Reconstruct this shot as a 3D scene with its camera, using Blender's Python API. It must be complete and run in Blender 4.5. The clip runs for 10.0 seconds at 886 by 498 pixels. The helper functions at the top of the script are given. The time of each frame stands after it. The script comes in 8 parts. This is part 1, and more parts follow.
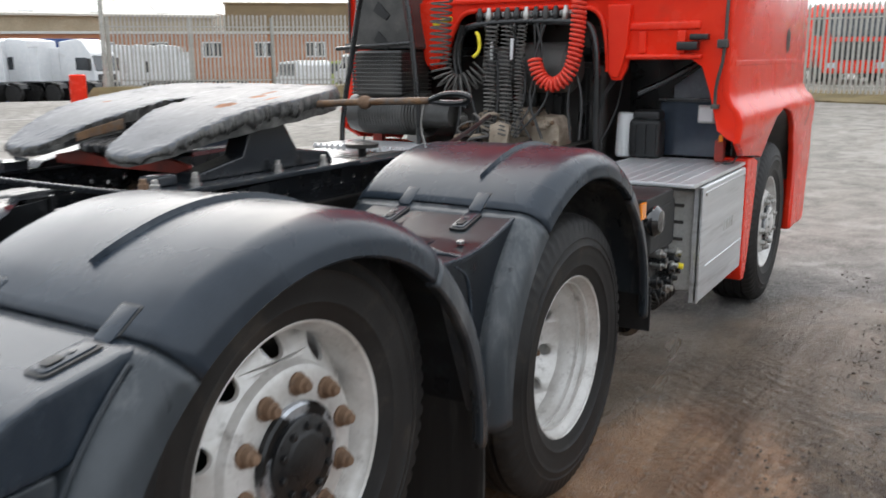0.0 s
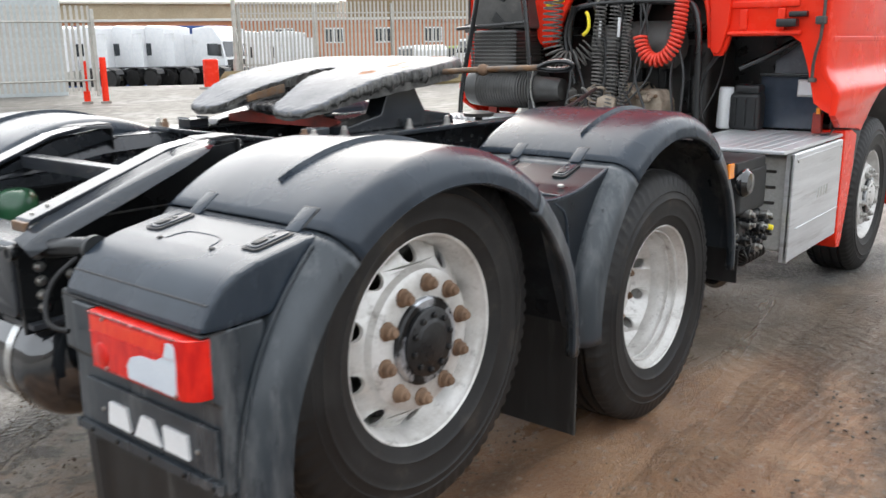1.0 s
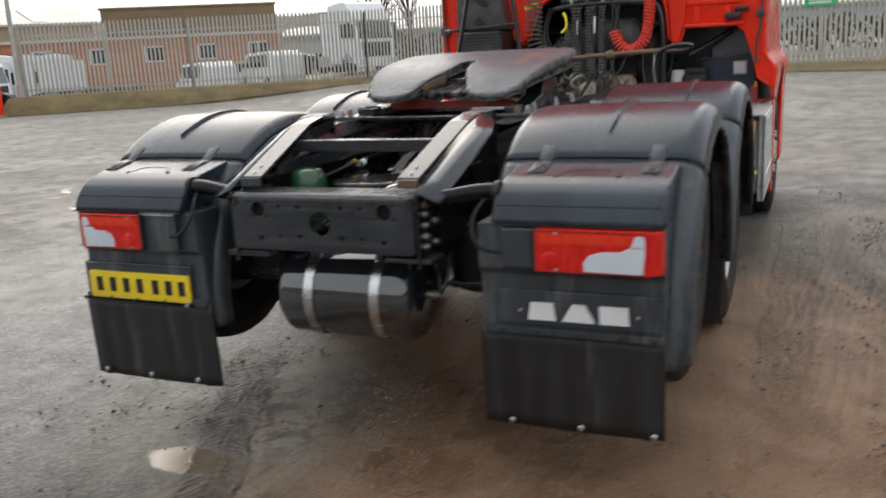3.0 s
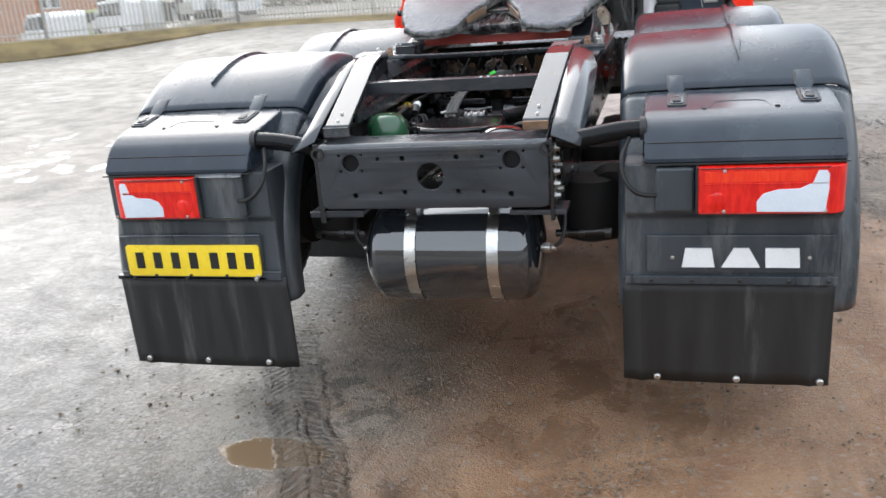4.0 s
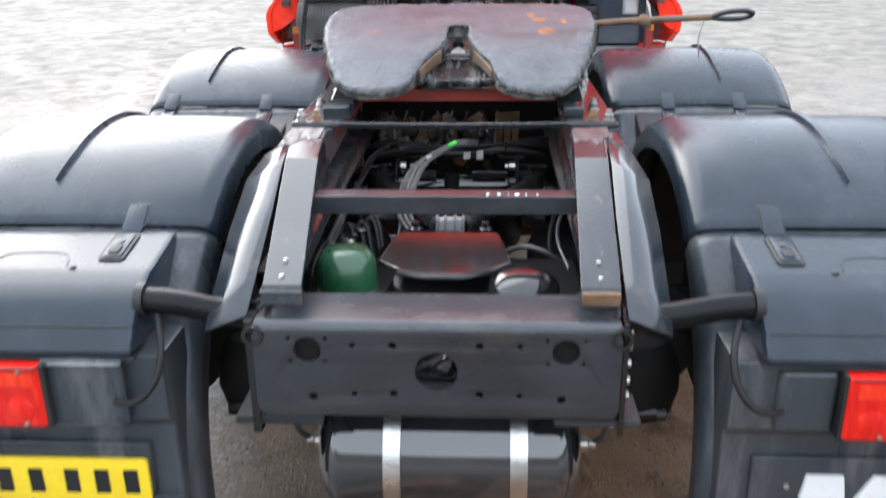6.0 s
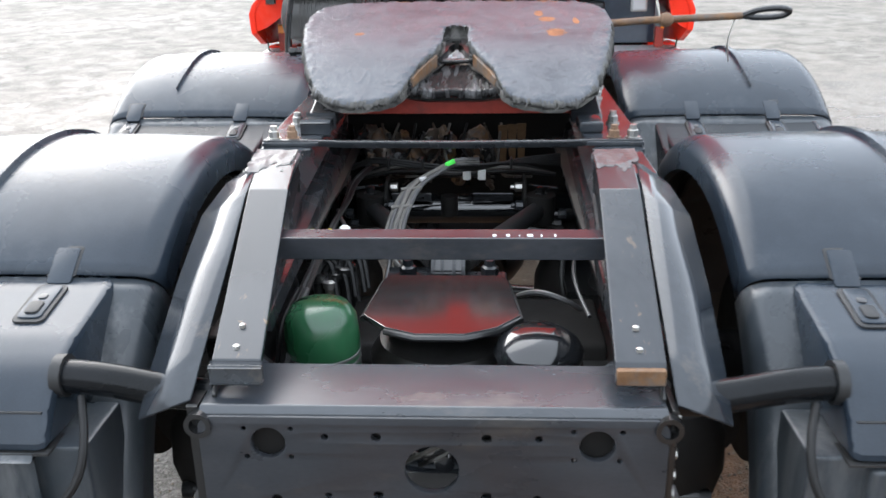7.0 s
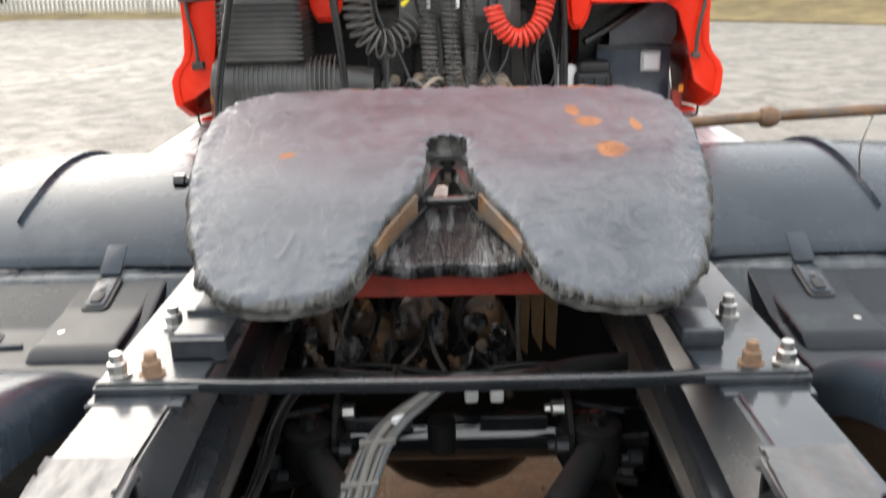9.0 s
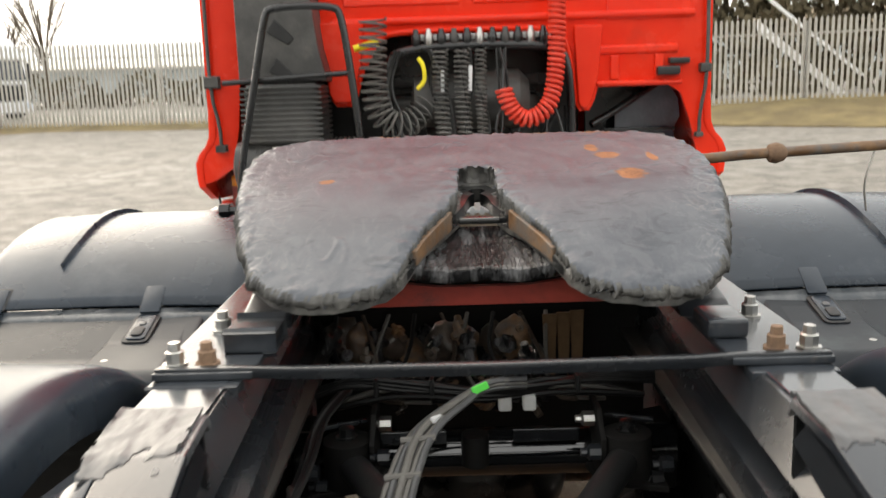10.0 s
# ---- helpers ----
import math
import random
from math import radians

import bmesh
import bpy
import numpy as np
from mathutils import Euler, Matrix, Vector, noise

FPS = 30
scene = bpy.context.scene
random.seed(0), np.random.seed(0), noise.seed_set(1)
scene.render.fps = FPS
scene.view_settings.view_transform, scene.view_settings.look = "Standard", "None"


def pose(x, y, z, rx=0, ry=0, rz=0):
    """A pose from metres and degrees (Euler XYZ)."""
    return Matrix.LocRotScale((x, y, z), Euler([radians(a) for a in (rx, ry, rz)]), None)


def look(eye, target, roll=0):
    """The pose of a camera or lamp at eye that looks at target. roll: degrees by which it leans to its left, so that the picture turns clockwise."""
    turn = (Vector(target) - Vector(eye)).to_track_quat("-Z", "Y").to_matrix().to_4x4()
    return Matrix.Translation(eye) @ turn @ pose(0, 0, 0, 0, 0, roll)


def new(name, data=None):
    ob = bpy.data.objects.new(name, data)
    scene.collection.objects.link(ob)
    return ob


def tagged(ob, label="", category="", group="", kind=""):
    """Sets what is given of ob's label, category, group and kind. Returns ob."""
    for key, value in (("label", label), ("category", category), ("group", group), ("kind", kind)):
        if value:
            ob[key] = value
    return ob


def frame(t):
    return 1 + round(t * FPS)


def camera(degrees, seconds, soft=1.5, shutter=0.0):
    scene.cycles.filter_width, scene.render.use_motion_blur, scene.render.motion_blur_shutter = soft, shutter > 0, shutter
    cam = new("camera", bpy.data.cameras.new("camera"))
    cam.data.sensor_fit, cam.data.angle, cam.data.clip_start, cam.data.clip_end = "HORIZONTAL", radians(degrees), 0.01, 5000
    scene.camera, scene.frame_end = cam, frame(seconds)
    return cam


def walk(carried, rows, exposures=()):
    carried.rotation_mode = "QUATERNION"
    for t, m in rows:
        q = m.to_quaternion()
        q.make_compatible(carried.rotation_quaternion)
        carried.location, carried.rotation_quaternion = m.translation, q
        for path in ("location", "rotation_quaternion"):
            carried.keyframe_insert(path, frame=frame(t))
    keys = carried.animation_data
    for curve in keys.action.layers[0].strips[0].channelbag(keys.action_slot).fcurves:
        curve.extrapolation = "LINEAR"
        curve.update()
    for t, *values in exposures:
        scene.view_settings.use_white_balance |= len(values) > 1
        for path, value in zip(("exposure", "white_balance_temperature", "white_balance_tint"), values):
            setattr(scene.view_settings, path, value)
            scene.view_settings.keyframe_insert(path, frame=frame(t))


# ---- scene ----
cam = camera(54.6, 10.0, shutter=0.5)
PATH = [
    (0, (2.385, -0.581, 1.612), (1.369, 1.086, 1.177), -0.3),
    (0.5, (2.58, -0.838, 1.592), (1.461, 0.754, 1.128), -0.8),
    (0.8, (2.667, -0.924, 1.571), (1.472, 0.613, 1.113), -0.0),
    (1, (2.692, -1.017, 1.57), (1.468, 0.495, 1.105), -0.6),
    (1.5, (2.576, -1.383, 1.521), (1.463, 0.225, 1.101), 0.1),
    (2, (2.319, -1.782, 1.529), (1.297, -0.109, 1.132), -0.2),
    (2.5, (2.04, -2.258, 1.531), (1.138, -0.519, 1.127), -1.4),
    (2.7, (1.899, -2.461, 1.547), (1.068, -0.69, 1.128), -2.0),
    (3, (1.628, -2.61, 1.544), (0.842, -0.827, 1.09), -3.1),
    (3.2, (1.433, -2.642, 1.546), (0.664, -0.864, 1.049), -4.2),
    (4.3, (0.532, -2.46, 1.536), (0.139, -0.605, 0.899), -3.8),
    (4.5, (0.457, -2.348, 1.569), (0.101, -0.499, 0.894), -3.5),
    (5, (0.262, -2.099, 1.659), (0.018, -0.247, 0.945), -2.6),
    (5.5, (0.087, -1.822, 1.755), (-0.01, 0.024, 0.994), -2.0),
    (6, (0.099, -1.551, 1.802), (0.0, 0.319, 1.099), -0.7),
    (6.2, (0.105, -1.471, 1.835), (0.006, 0.406, 1.153), -0.8),
    (7.3, (0.041, -0.99, 1.737), (-0.041, 0.861, 0.983), -0.9),
    (7.5, (-0.002, -0.84, 1.715), (-0.055, 0.974, 0.874), -0.9),
    (8, (-0.02, -0.469, 1.693), (-0.048, 1.291, 0.745), -1.1),
    (8.4, (0.017, -0.203, 1.766), (-0.046, 1.579, 0.861), -1.8),
    (8.5, (0.008, -0.163, 1.77), (-0.044, 1.632, 0.888), -1.7),
    (9, (0.003, -0.062, 1.788), (-0.015, 1.837, 1.159), -1.3),
    (9.3, (0.002, -0.053, 1.792), (-0.012, 1.868, 1.236), -1.1),
    (9.5, (-0.004, -0.058, 1.783), (-0.017, 1.865, 1.236), -1.1),
    (10, (-0.052, -0.187, 1.65), (-0.074, 1.776, 1.266), -1.8),
]
EXPOSURES = [(0, 0.77, 6500, 10), (0.5, 0.63, 6550, 10), (1, 1.21, 6550, 10), (1.5, 1.13, 6600, 10), (2, 0.74, 6850, 10), (2.5, 0.25, 6900, 10), (3.2, 0.55, 6600, 10), (4.3, 1.53, 6250, 10),
             (5.5, 1.68, 6100, 10), (6.2, 1.57, 6200, 10), (7.5, 1.57, 6250, 10), (8, 2.40, 6450, 10), (8.5, 2.08, 6650, 10), (9, 1.48, 6900, 10), (9.5, 1.10, 7200, 10), (10, 1.14, 7400, 10)]
walk(cam, [(t, look(eye, target, roll)) for t, eye, target, roll in PATH], EXPOSURES)


# ---- light ----
SUN_AZ, SUN_EL = radians(-35), radians(32)
world = bpy.data.worlds.new("overcast_sky")
scene.world = world
world.use_nodes = True
wn, wl = world.node_tree.nodes, world.node_tree.links
wn.clear()
sky = wn.new("ShaderNodeTexSky")
sky.sky_type, sky.sun_disc = "NISHITA", False
sky.sun_elevation, sky.sun_rotation = SUN_EL, SUN_AZ
sky.air_density, sky.dust_density, sky.ozone_density = 1.0, 6.0, 1.0
hsv = wn.new("ShaderNodeHueSaturation")
hsv.inputs["Saturation"].default_value = 0.55
back = wn.new("ShaderNodeBackground")
back.inputs["Strength"].default_value = 0.030
cloud = wn.new("ShaderNodeBackground")
cloud.inputs["Color"].default_value, cloud.inputs["Strength"].default_value = (0.89, 0.95, 1.02, 1), 0.76
both = wn.new("ShaderNodeAddShader")
wout = wn.new("ShaderNodeOutputWorld")
wl.new(sky.outputs[0], hsv.inputs["Color"])
wl.new(hsv.outputs[0], back.inputs["Color"])
wl.new(back.outputs[0], both.inputs[0])
wl.new(cloud.outputs[0], both.inputs[1])
wl.new(both.outputs[0], wout.inputs["Surface"])

sun_lamp = bpy.data.lights.new("sun", "SUN")
sun_lamp.energy, sun_lamp.angle, sun_lamp.color = 1.1, radians(80), (1.0, 0.97, 0.93)
sun = new("sun", sun_lamp)
sun.matrix_world = look((0, 0, 30), (-30 * math.sin(SUN_AZ) / math.tan(SUN_EL), -30 * math.cos(SUN_AZ) / math.tan(SUN_EL), 0))


# ---- materials ----
def mat(name, col, col2=None, rough=0.5, rough2=None, metal=0.0, scale=4.0, fine=70.0, lo=0.4, hi=0.65,
        bump=0.15, dist=0.002, coat=0.0, coat_rough=0.1, spec=0.5, dirt=None, dirt_scale=1.5, dirt_amount=0.0, stretch=(1, 1, 1), emit=0.0):
    """Paint, metal, rubber or plastic: a base colour broken by broad and fine noise, dirt, and fine relief."""
    m = bpy.data.materials.new(name)
    m.use_nodes = True
    n, l = m.node_tree.nodes, m.node_tree.links
    b = n["Principled BSDF"]
    co = n.new("ShaderNodeTexCoord")
    mp = n.new("ShaderNodeMapping")
    mp.inputs["Scale"].default_value = stretch
    l.new(co.outputs["Object"], mp.inputs["Vector"])
    broad = n.new("ShaderNodeTexNoise")
    broad.inputs["Scale"].default_value, broad.inputs["Detail"].default_value, broad.inputs["Roughness"].default_value = scale, 6, 0.6
    small = n.new("ShaderNodeTexNoise")
    small.inputs["Scale"].default_value, small.inputs["Detail"].default_value = fine, 4
    for t in (broad, small):
        l.new(mp.outputs[0], t.inputs["Vector"])
    ramp = n.new("ShaderNodeValToRGB")
    ramp.color_ramp.elements[0].position, ramp.color_ramp.elements[1].position = lo, hi
    ramp.color_ramp.elements[0].color = (*col, 1)
    ramp.color_ramp.elements[1].color = (*(col2 or [c * 1.25 for c in col]), 1)
    l.new(broad.outputs["Fac"], ramp.inputs[0])
    grain = n.new("ShaderNodeMix")
    grain.data_type, grain.blend_type = "RGBA", "OVERLAY"
    grain.inputs[0].default_value = 0.25
    l.new(ramp.outputs[0], grain.inputs[6])
    l.new(small.outputs["Fac"], grain.inputs[7])
    colour = grain.outputs[2]
    if dirt:
        dn = n.new("ShaderNodeTexNoise")
        dn.inputs["Scale"].default_value, dn.inputs["Detail"].default_value, dn.inputs["Roughness"].default_value = dirt_scale, 10, 0.7
        l.new(mp.outputs[0], dn.inputs["Vector"])
        dr = n.new("ShaderNodeMapRange")
        dr.inputs["From Min"].default_value, dr.inputs["From Max"].default_value = 0.62 - 0.3 * dirt_amount, 0.75 - 0.2 * dirt_amount
        dr.inputs["To Max"].default_value = min(1.0, 0.5 + dirt_amount * 0.5)
        l.new(dn.outputs["Fac"], dr.inputs["Value"])
        dm = n.new("ShaderNodeMix")
        dm.data_type = "RGBA"
        dm.inputs[7].default_value = (*dirt, 1)
        l.new(dr.outputs[0], dm.inputs[0])
        l.new(colour, dm.inputs[6])
        colour = dm.outputs[2]
    l.new(colour, b.inputs["Base Color"])
    rr = n.new("ShaderNodeMapRange")
    rr.inputs["From Min"].default_value, rr.inputs["From Max"].default_value = 0.3, 0.7
    rr.inputs["To Min"].default_value, rr.inputs["To Max"].default_value = rough, rough2 if rough2 is not None else min(1.0, rough * 1.3)
    l.new(broad.outputs["Fac"], rr.inputs["Value"])
    l.new(rr.outputs[0], b.inputs["Roughness"])
    b.inputs["Metallic"].default_value = metal
    b.inputs["Specular IOR Level"].default_value = spec
    b.inputs["Coat Weight"].default_value, b.inputs["Coat Roughness"].default_value = coat, coat_rough
    if emit:
        b.inputs["Emission Color"].default_value, b.inputs["Emission Strength"].default_value = (*col, 1), emit
    if bump:
        bp = n.new("ShaderNodeBump")
        bp.inputs["Strength"].default_value, bp.inputs["Distance"].default_value = bump, dist
        l.new(small.outputs["Fac"], bp.inputs["Height"])
        l.new(bp.outputs[0], b.inputs["Normal"])
    return m


PLASTIC = mat("mudguard_plastic", (0.018, 0.026, 0.037), (0.033, 0.044, 0.058), 0.19, 0.34, scale=3, fine=420, bump=0.08, dist=0.0006, spec=0.40,
              dirt=(0.060, 0.072, 0.086), dirt_scale=3.5, dirt_amount=0.28, stretch=(1, 1, 0.55))
PLASTIC_SATIN = mat("bridge_plastic", (0.010, 0.013, 0.017), (0.019, 0.023, 0.029), 0.24, 0.40, scale=5, fine=380, bump=0.12, dist=0.0008, spec=0.20,
                    dirt=(0.045, 0.064, 0.068), dirt_scale=6, dirt_amount=0.20)
PLASTIC_SIDE = mat("mudguard_skirt_plastic", (0.026, 0.033, 0.040), (0.048, 0.057, 0.066), 0.22, 0.42, fine=380, bump=0.2, dist=0.0008, spec=0.6,
                   dirt=(0.17, 0.175, 0.178), dirt_scale=4.5, dirt_amount=0.42, stretch=(1.6, 1.6, 0.28))
BLACK_PLASTIC = mat("black_plastic", (0.013, 0.014, 0.015), (0.026, 0.026, 0.026), 0.38, 0.6, fine=200, dirt=(0.055, 0.050, 0.044), dirt_scale=4, dirt_amount=0.25)
FLAP = mat("mudflap_rubber", (0.011, 0.011, 0.011), (0.022, 0.022, 0.022), 0.42, 0.62, fine=160, scale=6, stretch=(3, 3, 0.35),
           dirt=(0.12, 0.115, 0.105), dirt_scale=3.0, dirt_amount=0.15)
RUBBER = mat("tyre_rubber", (0.013, 0.0125, 0.0125), (0.026, 0.025, 0.024), 0.42, 0.65, fine=120, bump=0.25, dist=0.001, spec=0.3,
             dirt=(0.075, 0.062, 0.050), dirt_scale=6, dirt_amount=0.22)
BLACK_STEEL = mat("black_chassis_paint", (0.007, 0.0075, 0.008), (0.013, 0.0135, 0.014), 0.18, 0.42, fine=50, bump=0.12, dist=0.001, coat=0.35, coat_rough=0.15,
                  dirt=(0.045, 0.038, 0.032), dirt_scale=5, dirt_amount=0.18)
FRAME_STEEL = mat("grey_black_frame_paint", (0.013, 0.015, 0.018), (0.023, 0.026, 0.030), 0.17, 0.34, fine=60, bump=0.1, dist=0.0008, coat=0.2, coat_rough=0.2,
                  dirt=(0.045, 0.037, 0.030), dirt_scale=5, dirt_amount=0.20)
RAMP_STEEL = mat("worn_grey_ramp_paint", (0.024, 0.029, 0.036), (0.048, 0.053, 0.059), 0.14, 0.30, fine=40, bump=0.15, dist=0.001, coat=0.15, coat_rough=0.12,
                 dirt=(0.15, 0.125, 0.10), dirt_scale=9, dirt_amount=0.22)
TANK = mat("gloss_black_tank_paint", (0.006, 0.007, 0.008), (0.010, 0.011, 0.012), 0.06, 0.12, fine=6, bump=0.03, dist=0.001, coat=1.0, coat_rough=0.03, spec=0.7)
AIR_TANK = mat("gloss_black_air_tank_paint", (0.009, 0.011, 0.014), (0.015, 0.018, 0.022), 0.07, 0.11, fine=20, bump=0.03, dist=0.001, coat=1.0, coat_rough=0.03, spec=1.0)
STRAP = mat("stainless_strap", (0.55, 0.55, 0.54), (0.7, 0.7, 0.69), 0.18, 0.32, metal=1.0, fine=90, stretch=(1, 12, 1))
ZINC = mat("zinc_bolt", (0.45, 0.44, 0.42), (0.62, 0.61, 0.58), 0.3, 0.45, metal=1.0, fine=90)
RUST = mat("rusty_iron", (0.15, 0.085, 0.048), (0.26, 0.165, 0.105), 0.7, 0.9, fine=150, bump=0.5, dist=0.002, dirt=(0.07, 0.055, 0.045), dirt_scale=40, dirt_amount=0.3)
RIM = mat("silver_rim_paint", (0.58, 0.56, 0.53), (0.78, 0.765, 0.74), 0.28, 0.46, metal=0.3, scale=6, fine=90, bump=0.15, dist=0.001,
          dirt=(0.11, 0.085, 0.065), dirt_scale=17, dirt_amount=0.20)
HUB = mat("black_hub_grease", (0.009, 0.009, 0.010), (0.02, 0.02, 0.02), 0.22, 0.5, fine=60, scale=14, bump=0.5, dist=0.003)
HUB_RING = mat("greasy_steel_ring", (0.03, 0.03, 0.03), (0.55, 0.57, 0.60), 0.15, 0.4, metal=0.7, scale=9, lo=0.46, hi=0.56, fine=60)
GREASE_EDGE = mat("thick_grease_edge", (0.040, 0.039, 0.037), (0.125, 0.120, 0.110), 0.34, 0.55, scale=24, fine=110, lo=0.40, hi=0.62, bump=0.6, dist=0.004)
GREASE_BLACK = mat("black_grease", (0.010, 0.010, 0.011), (0.20, 0.20, 0.205), 0.16, 0.40, scale=10, fine=60, lo=0.48, hi=0.66, bump=1.0, dist=0.012, stretch=(3.5, 0.5, 1))
BROWN_RUST = mat("bare_brown_steel", (0.13, 0.065, 0.028), (0.24, 0.135, 0.065), 0.4, 0.65, scale=18, fine=90, bump=0.5, dist=0.003, dirt=(0.10, 0.098, 0.095), dirt_scale=22, dirt_amount=0.6)
RED = mat("red_cab_paint", (0.84, 0.032, 0.012), (0.88, 0.042, 0.016), 0.22, 0.30, fine=15, bump=0.03, dist=0.001, coat=0.18, coat_rough=0.04, spec=0.20,
          dirt=(0.52, 0.05, 0.03), dirt_scale=1.6, dirt_amount=0.1)
RED_PLASTIC = mat("red_coil_hose", (0.75, 0.05, 0.025), (0.8, 0.07, 0.04), 0.35, 0.45, fine=40)
BLACK_HOSE = mat("black_coil_hose", (0.012, 0.012, 0.012), (0.030, 0.029, 0.028), 0.30, 0.50, scale=8, fine=60, dirt=(0.055, 0.050, 0.043), dirt_scale=7, dirt_amount=0.2)
ALU = mat("brushed_aluminium", (0.68, 0.69, 0.70), (0.80, 0.81, 0.82), 0.30, 0.46, metal=0.62, fine=60, stretch=(1, 0.3, 6), bump=0.1, dist=0.0006,
          dirt=(0.30, 0.29, 0.27), dirt_scale=3, dirt_amount=0.2)
GREY_BOX = mat("grey_plastic_box", (0.48, 0.48, 0.46), (0.58, 0.58, 0.56), 0.5, 0.65, fine=90, dirt=(0.2, 0.18, 0.15), dirt_scale=4, dirt_amount=0.25)
NAVY = mat("dark_blue_black_panel", (0.028, 0.040, 0.060), (0.042, 0.056, 0.078), 0.16, 0.26, fine=30, coat=0.5)
LENS_RED = mat("red_lamp_lens", (0.62, 0.008, 0.005), (0.82, 0.022, 0.010), 0.14, 0.24, fine=26, scale=14, bump=0.35, dist=0.002, coat=0.35, coat_rough=0.05, spec=0.35, stretch=(6, 1, 1))
LENS_ORANGE = mat("orange_red_lamp_lens", (0.80, 0.028, 0.008), (0.88, 0.055, 0.012), 0.12, 0.22, fine=40, scale=10, bump=0.3, dist=0.002, coat=0.35, coat_rough=0.05, spec=0.35, stretch=(8, 1, 1))
LENS_RIM = mat("dark_red_lens_rim", (0.16, 0.006, 0.005), (0.24, 0.010, 0.008), 0.2, 0.3, coat=0.4)
LENS_CLEAR = mat("clear_lamp_lens", (0.60, 0.66, 0.74), (0.72, 0.77, 0.82), 0.10, 0.2, fine=160, bump=0.2, dist=0.001, coat=1.0, coat_rough=0.03)
RED_STEEL = mat("dull_red_steel", (0.30, 0.03, 0.018), (0.38, 0.05, 0.03), 0.45, 0.6, fine=60, dirt=(0.04, 0.03, 0.03), dirt_scale=12, dirt_amount=0.25)
LENS_AMBER = mat("amber_lens", (0.85, 0.25, 0.01), None, 0.15, coat=0.8)
YELLOW = mat("yellow_number_plate", (0.85, 0.60, 0.015), (0.90, 0.66, 0.02), 0.25, 0.35, fine=60, bump=0.03, coat=0.5)
YELLOW_TAG = mat("yellow_plastic", (0.85, 0.70, 0.03), None, 0.4)
PLATE_INK = mat("black_plate_ink", (0.012, 0.012, 0.012), None, 0.35)
WHITE_PAINT = mat("white_raised_paint", (0.72, 0.73, 0.73), (0.80, 0.80, 0.80), 0.4, 0.55, fine=120, dirt=(0.4, 0.4, 0.4), dirt_scale=20, dirt_amount=0.1)
GREEN = mat("green_filter_paint", (0.011, 0.058, 0.024), (0.020, 0.088, 0.038), 0.2, 0.35, fine=30, coat=0.5, dirt=(0.08, 0.09, 0.06), dirt_scale=14, dirt_amount=0.15)
GREEN_TAG = mat("green_cable_tag", (0.10, 0.75, 0.10), None, 0.5)
GREY_CABLE = mat("grey_air_pipe", (0.045, 0.045, 0.047), (0.10, 0.10, 0.10), 0.25, 0.4, fine=60)
DOME = mat("gloss_black_dome", (0.012, 0.013, 0.015), (0.05, 0.052, 0.055), 0.10, 0.22, scale=5, lo=0.5, hi=0.62, fine=60, bump=0.05, coat=0.8, coat_rough=0.06)
WHITE_VEHICLE = mat("white_vehicle_paint", (0.74, 0.75, 0.76), (0.80, 0.80, 0.80), 0.3, 0.4, fine=10, coat=0.4, dirt=(0.5, 0.48, 0.45), dirt_scale=1.0, dirt_amount=0.2)
VEHICLE_GLASS = mat("dark_vehicle_glass", (0.02, 0.025, 0.03), None, 0.05, coat=0.5)
GALV = mat("galvanised_steel", (0.40, 0.385, 0.345), (0.52, 0.50, 0.455), 0.45, 0.6, metal=0.2, fine=30)
ROOF_PALE = mat("pale_sheet_roof", (0.55, 0.52, 0.46), (0.66, 0.63, 0.57), 0.55, 0.7, scale=0.3, fine=4, dirt=(0.38, 0.34, 0.28), dirt_scale=0.3, dirt_amount=0.3)
WALL_BROWN = mat("brown_cladding", (0.20, 0.14, 0.075), (0.24, 0.17, 0.09), 0.6, 0.7, scale=0.4, fine=6)
WALL_BRICK = mat("orange_brick_wall", (0.42, 0.17, 0.085), (0.48, 0.22, 0.115), 0.8, 0.9, scale=0.8, fine=12)
WALL_TAN = mat("tan_sheet_wall", (0.36, 0.30, 0.20), (0.44, 0.37, 0.26), 0.6, 0.7, scale=0.4, fine=6)
WALL_GREY = mat("grey_sheet_wall", (0.42, 0.46, 0.46), (0.5, 0.53, 0.53), 0.5, 0.6, scale=0.6, fine=8)
BLUE = mat("blue_trailer_side", (0.03, 0.07, 0.22), (0.04, 0.09, 0.27), 0.4, 0.5, scale=0.6, fine=6)
GREEN_SIGN = mat("green_sign_face", (0.03, 0.42, 0.16), None, 0.4)
LIME = mat("lime_vehicle_paint", (0.34, 0.40, 0.08), None, 0.4)
HILL = mat("brown_hillside", (0.16, 0.12, 0.085), (0.22, 0.17, 0.11), 0.9, 1.0, scale=0.02, fine=0.3, bump=0)
GRASS = mat("winter_grass", (0.120, 0.088, 0.036), (0.210, 0.160, 0.068), 0.85, 0.95, scale=1.2, fine=30, bump=0.8, dist=0.03)
KERB = mat("kerb_concrete", (0.20, 0.18, 0.155), (0.30, 0.275, 0.24), 0.8, 0.9, scale=1.0, fine=20, bump=0.4)
BARK = mat("bark", (0.09, 0.07, 0.05), (0.14, 0.11, 0.08), 0.9, 1.0, fine=30)
HEDGE = mat("dull_winter_leaf", (0.090, 0.074, 0.042), (0.150, 0.122, 0.072), 0.7, 0.85, scale=0.7, fine=8)
STONE = mat("loose_grit", (0.085, 0.064, 0.047), (0.27, 0.225, 0.175), 0.7, 0.9, scale=45, fine=120, spec=0.2)
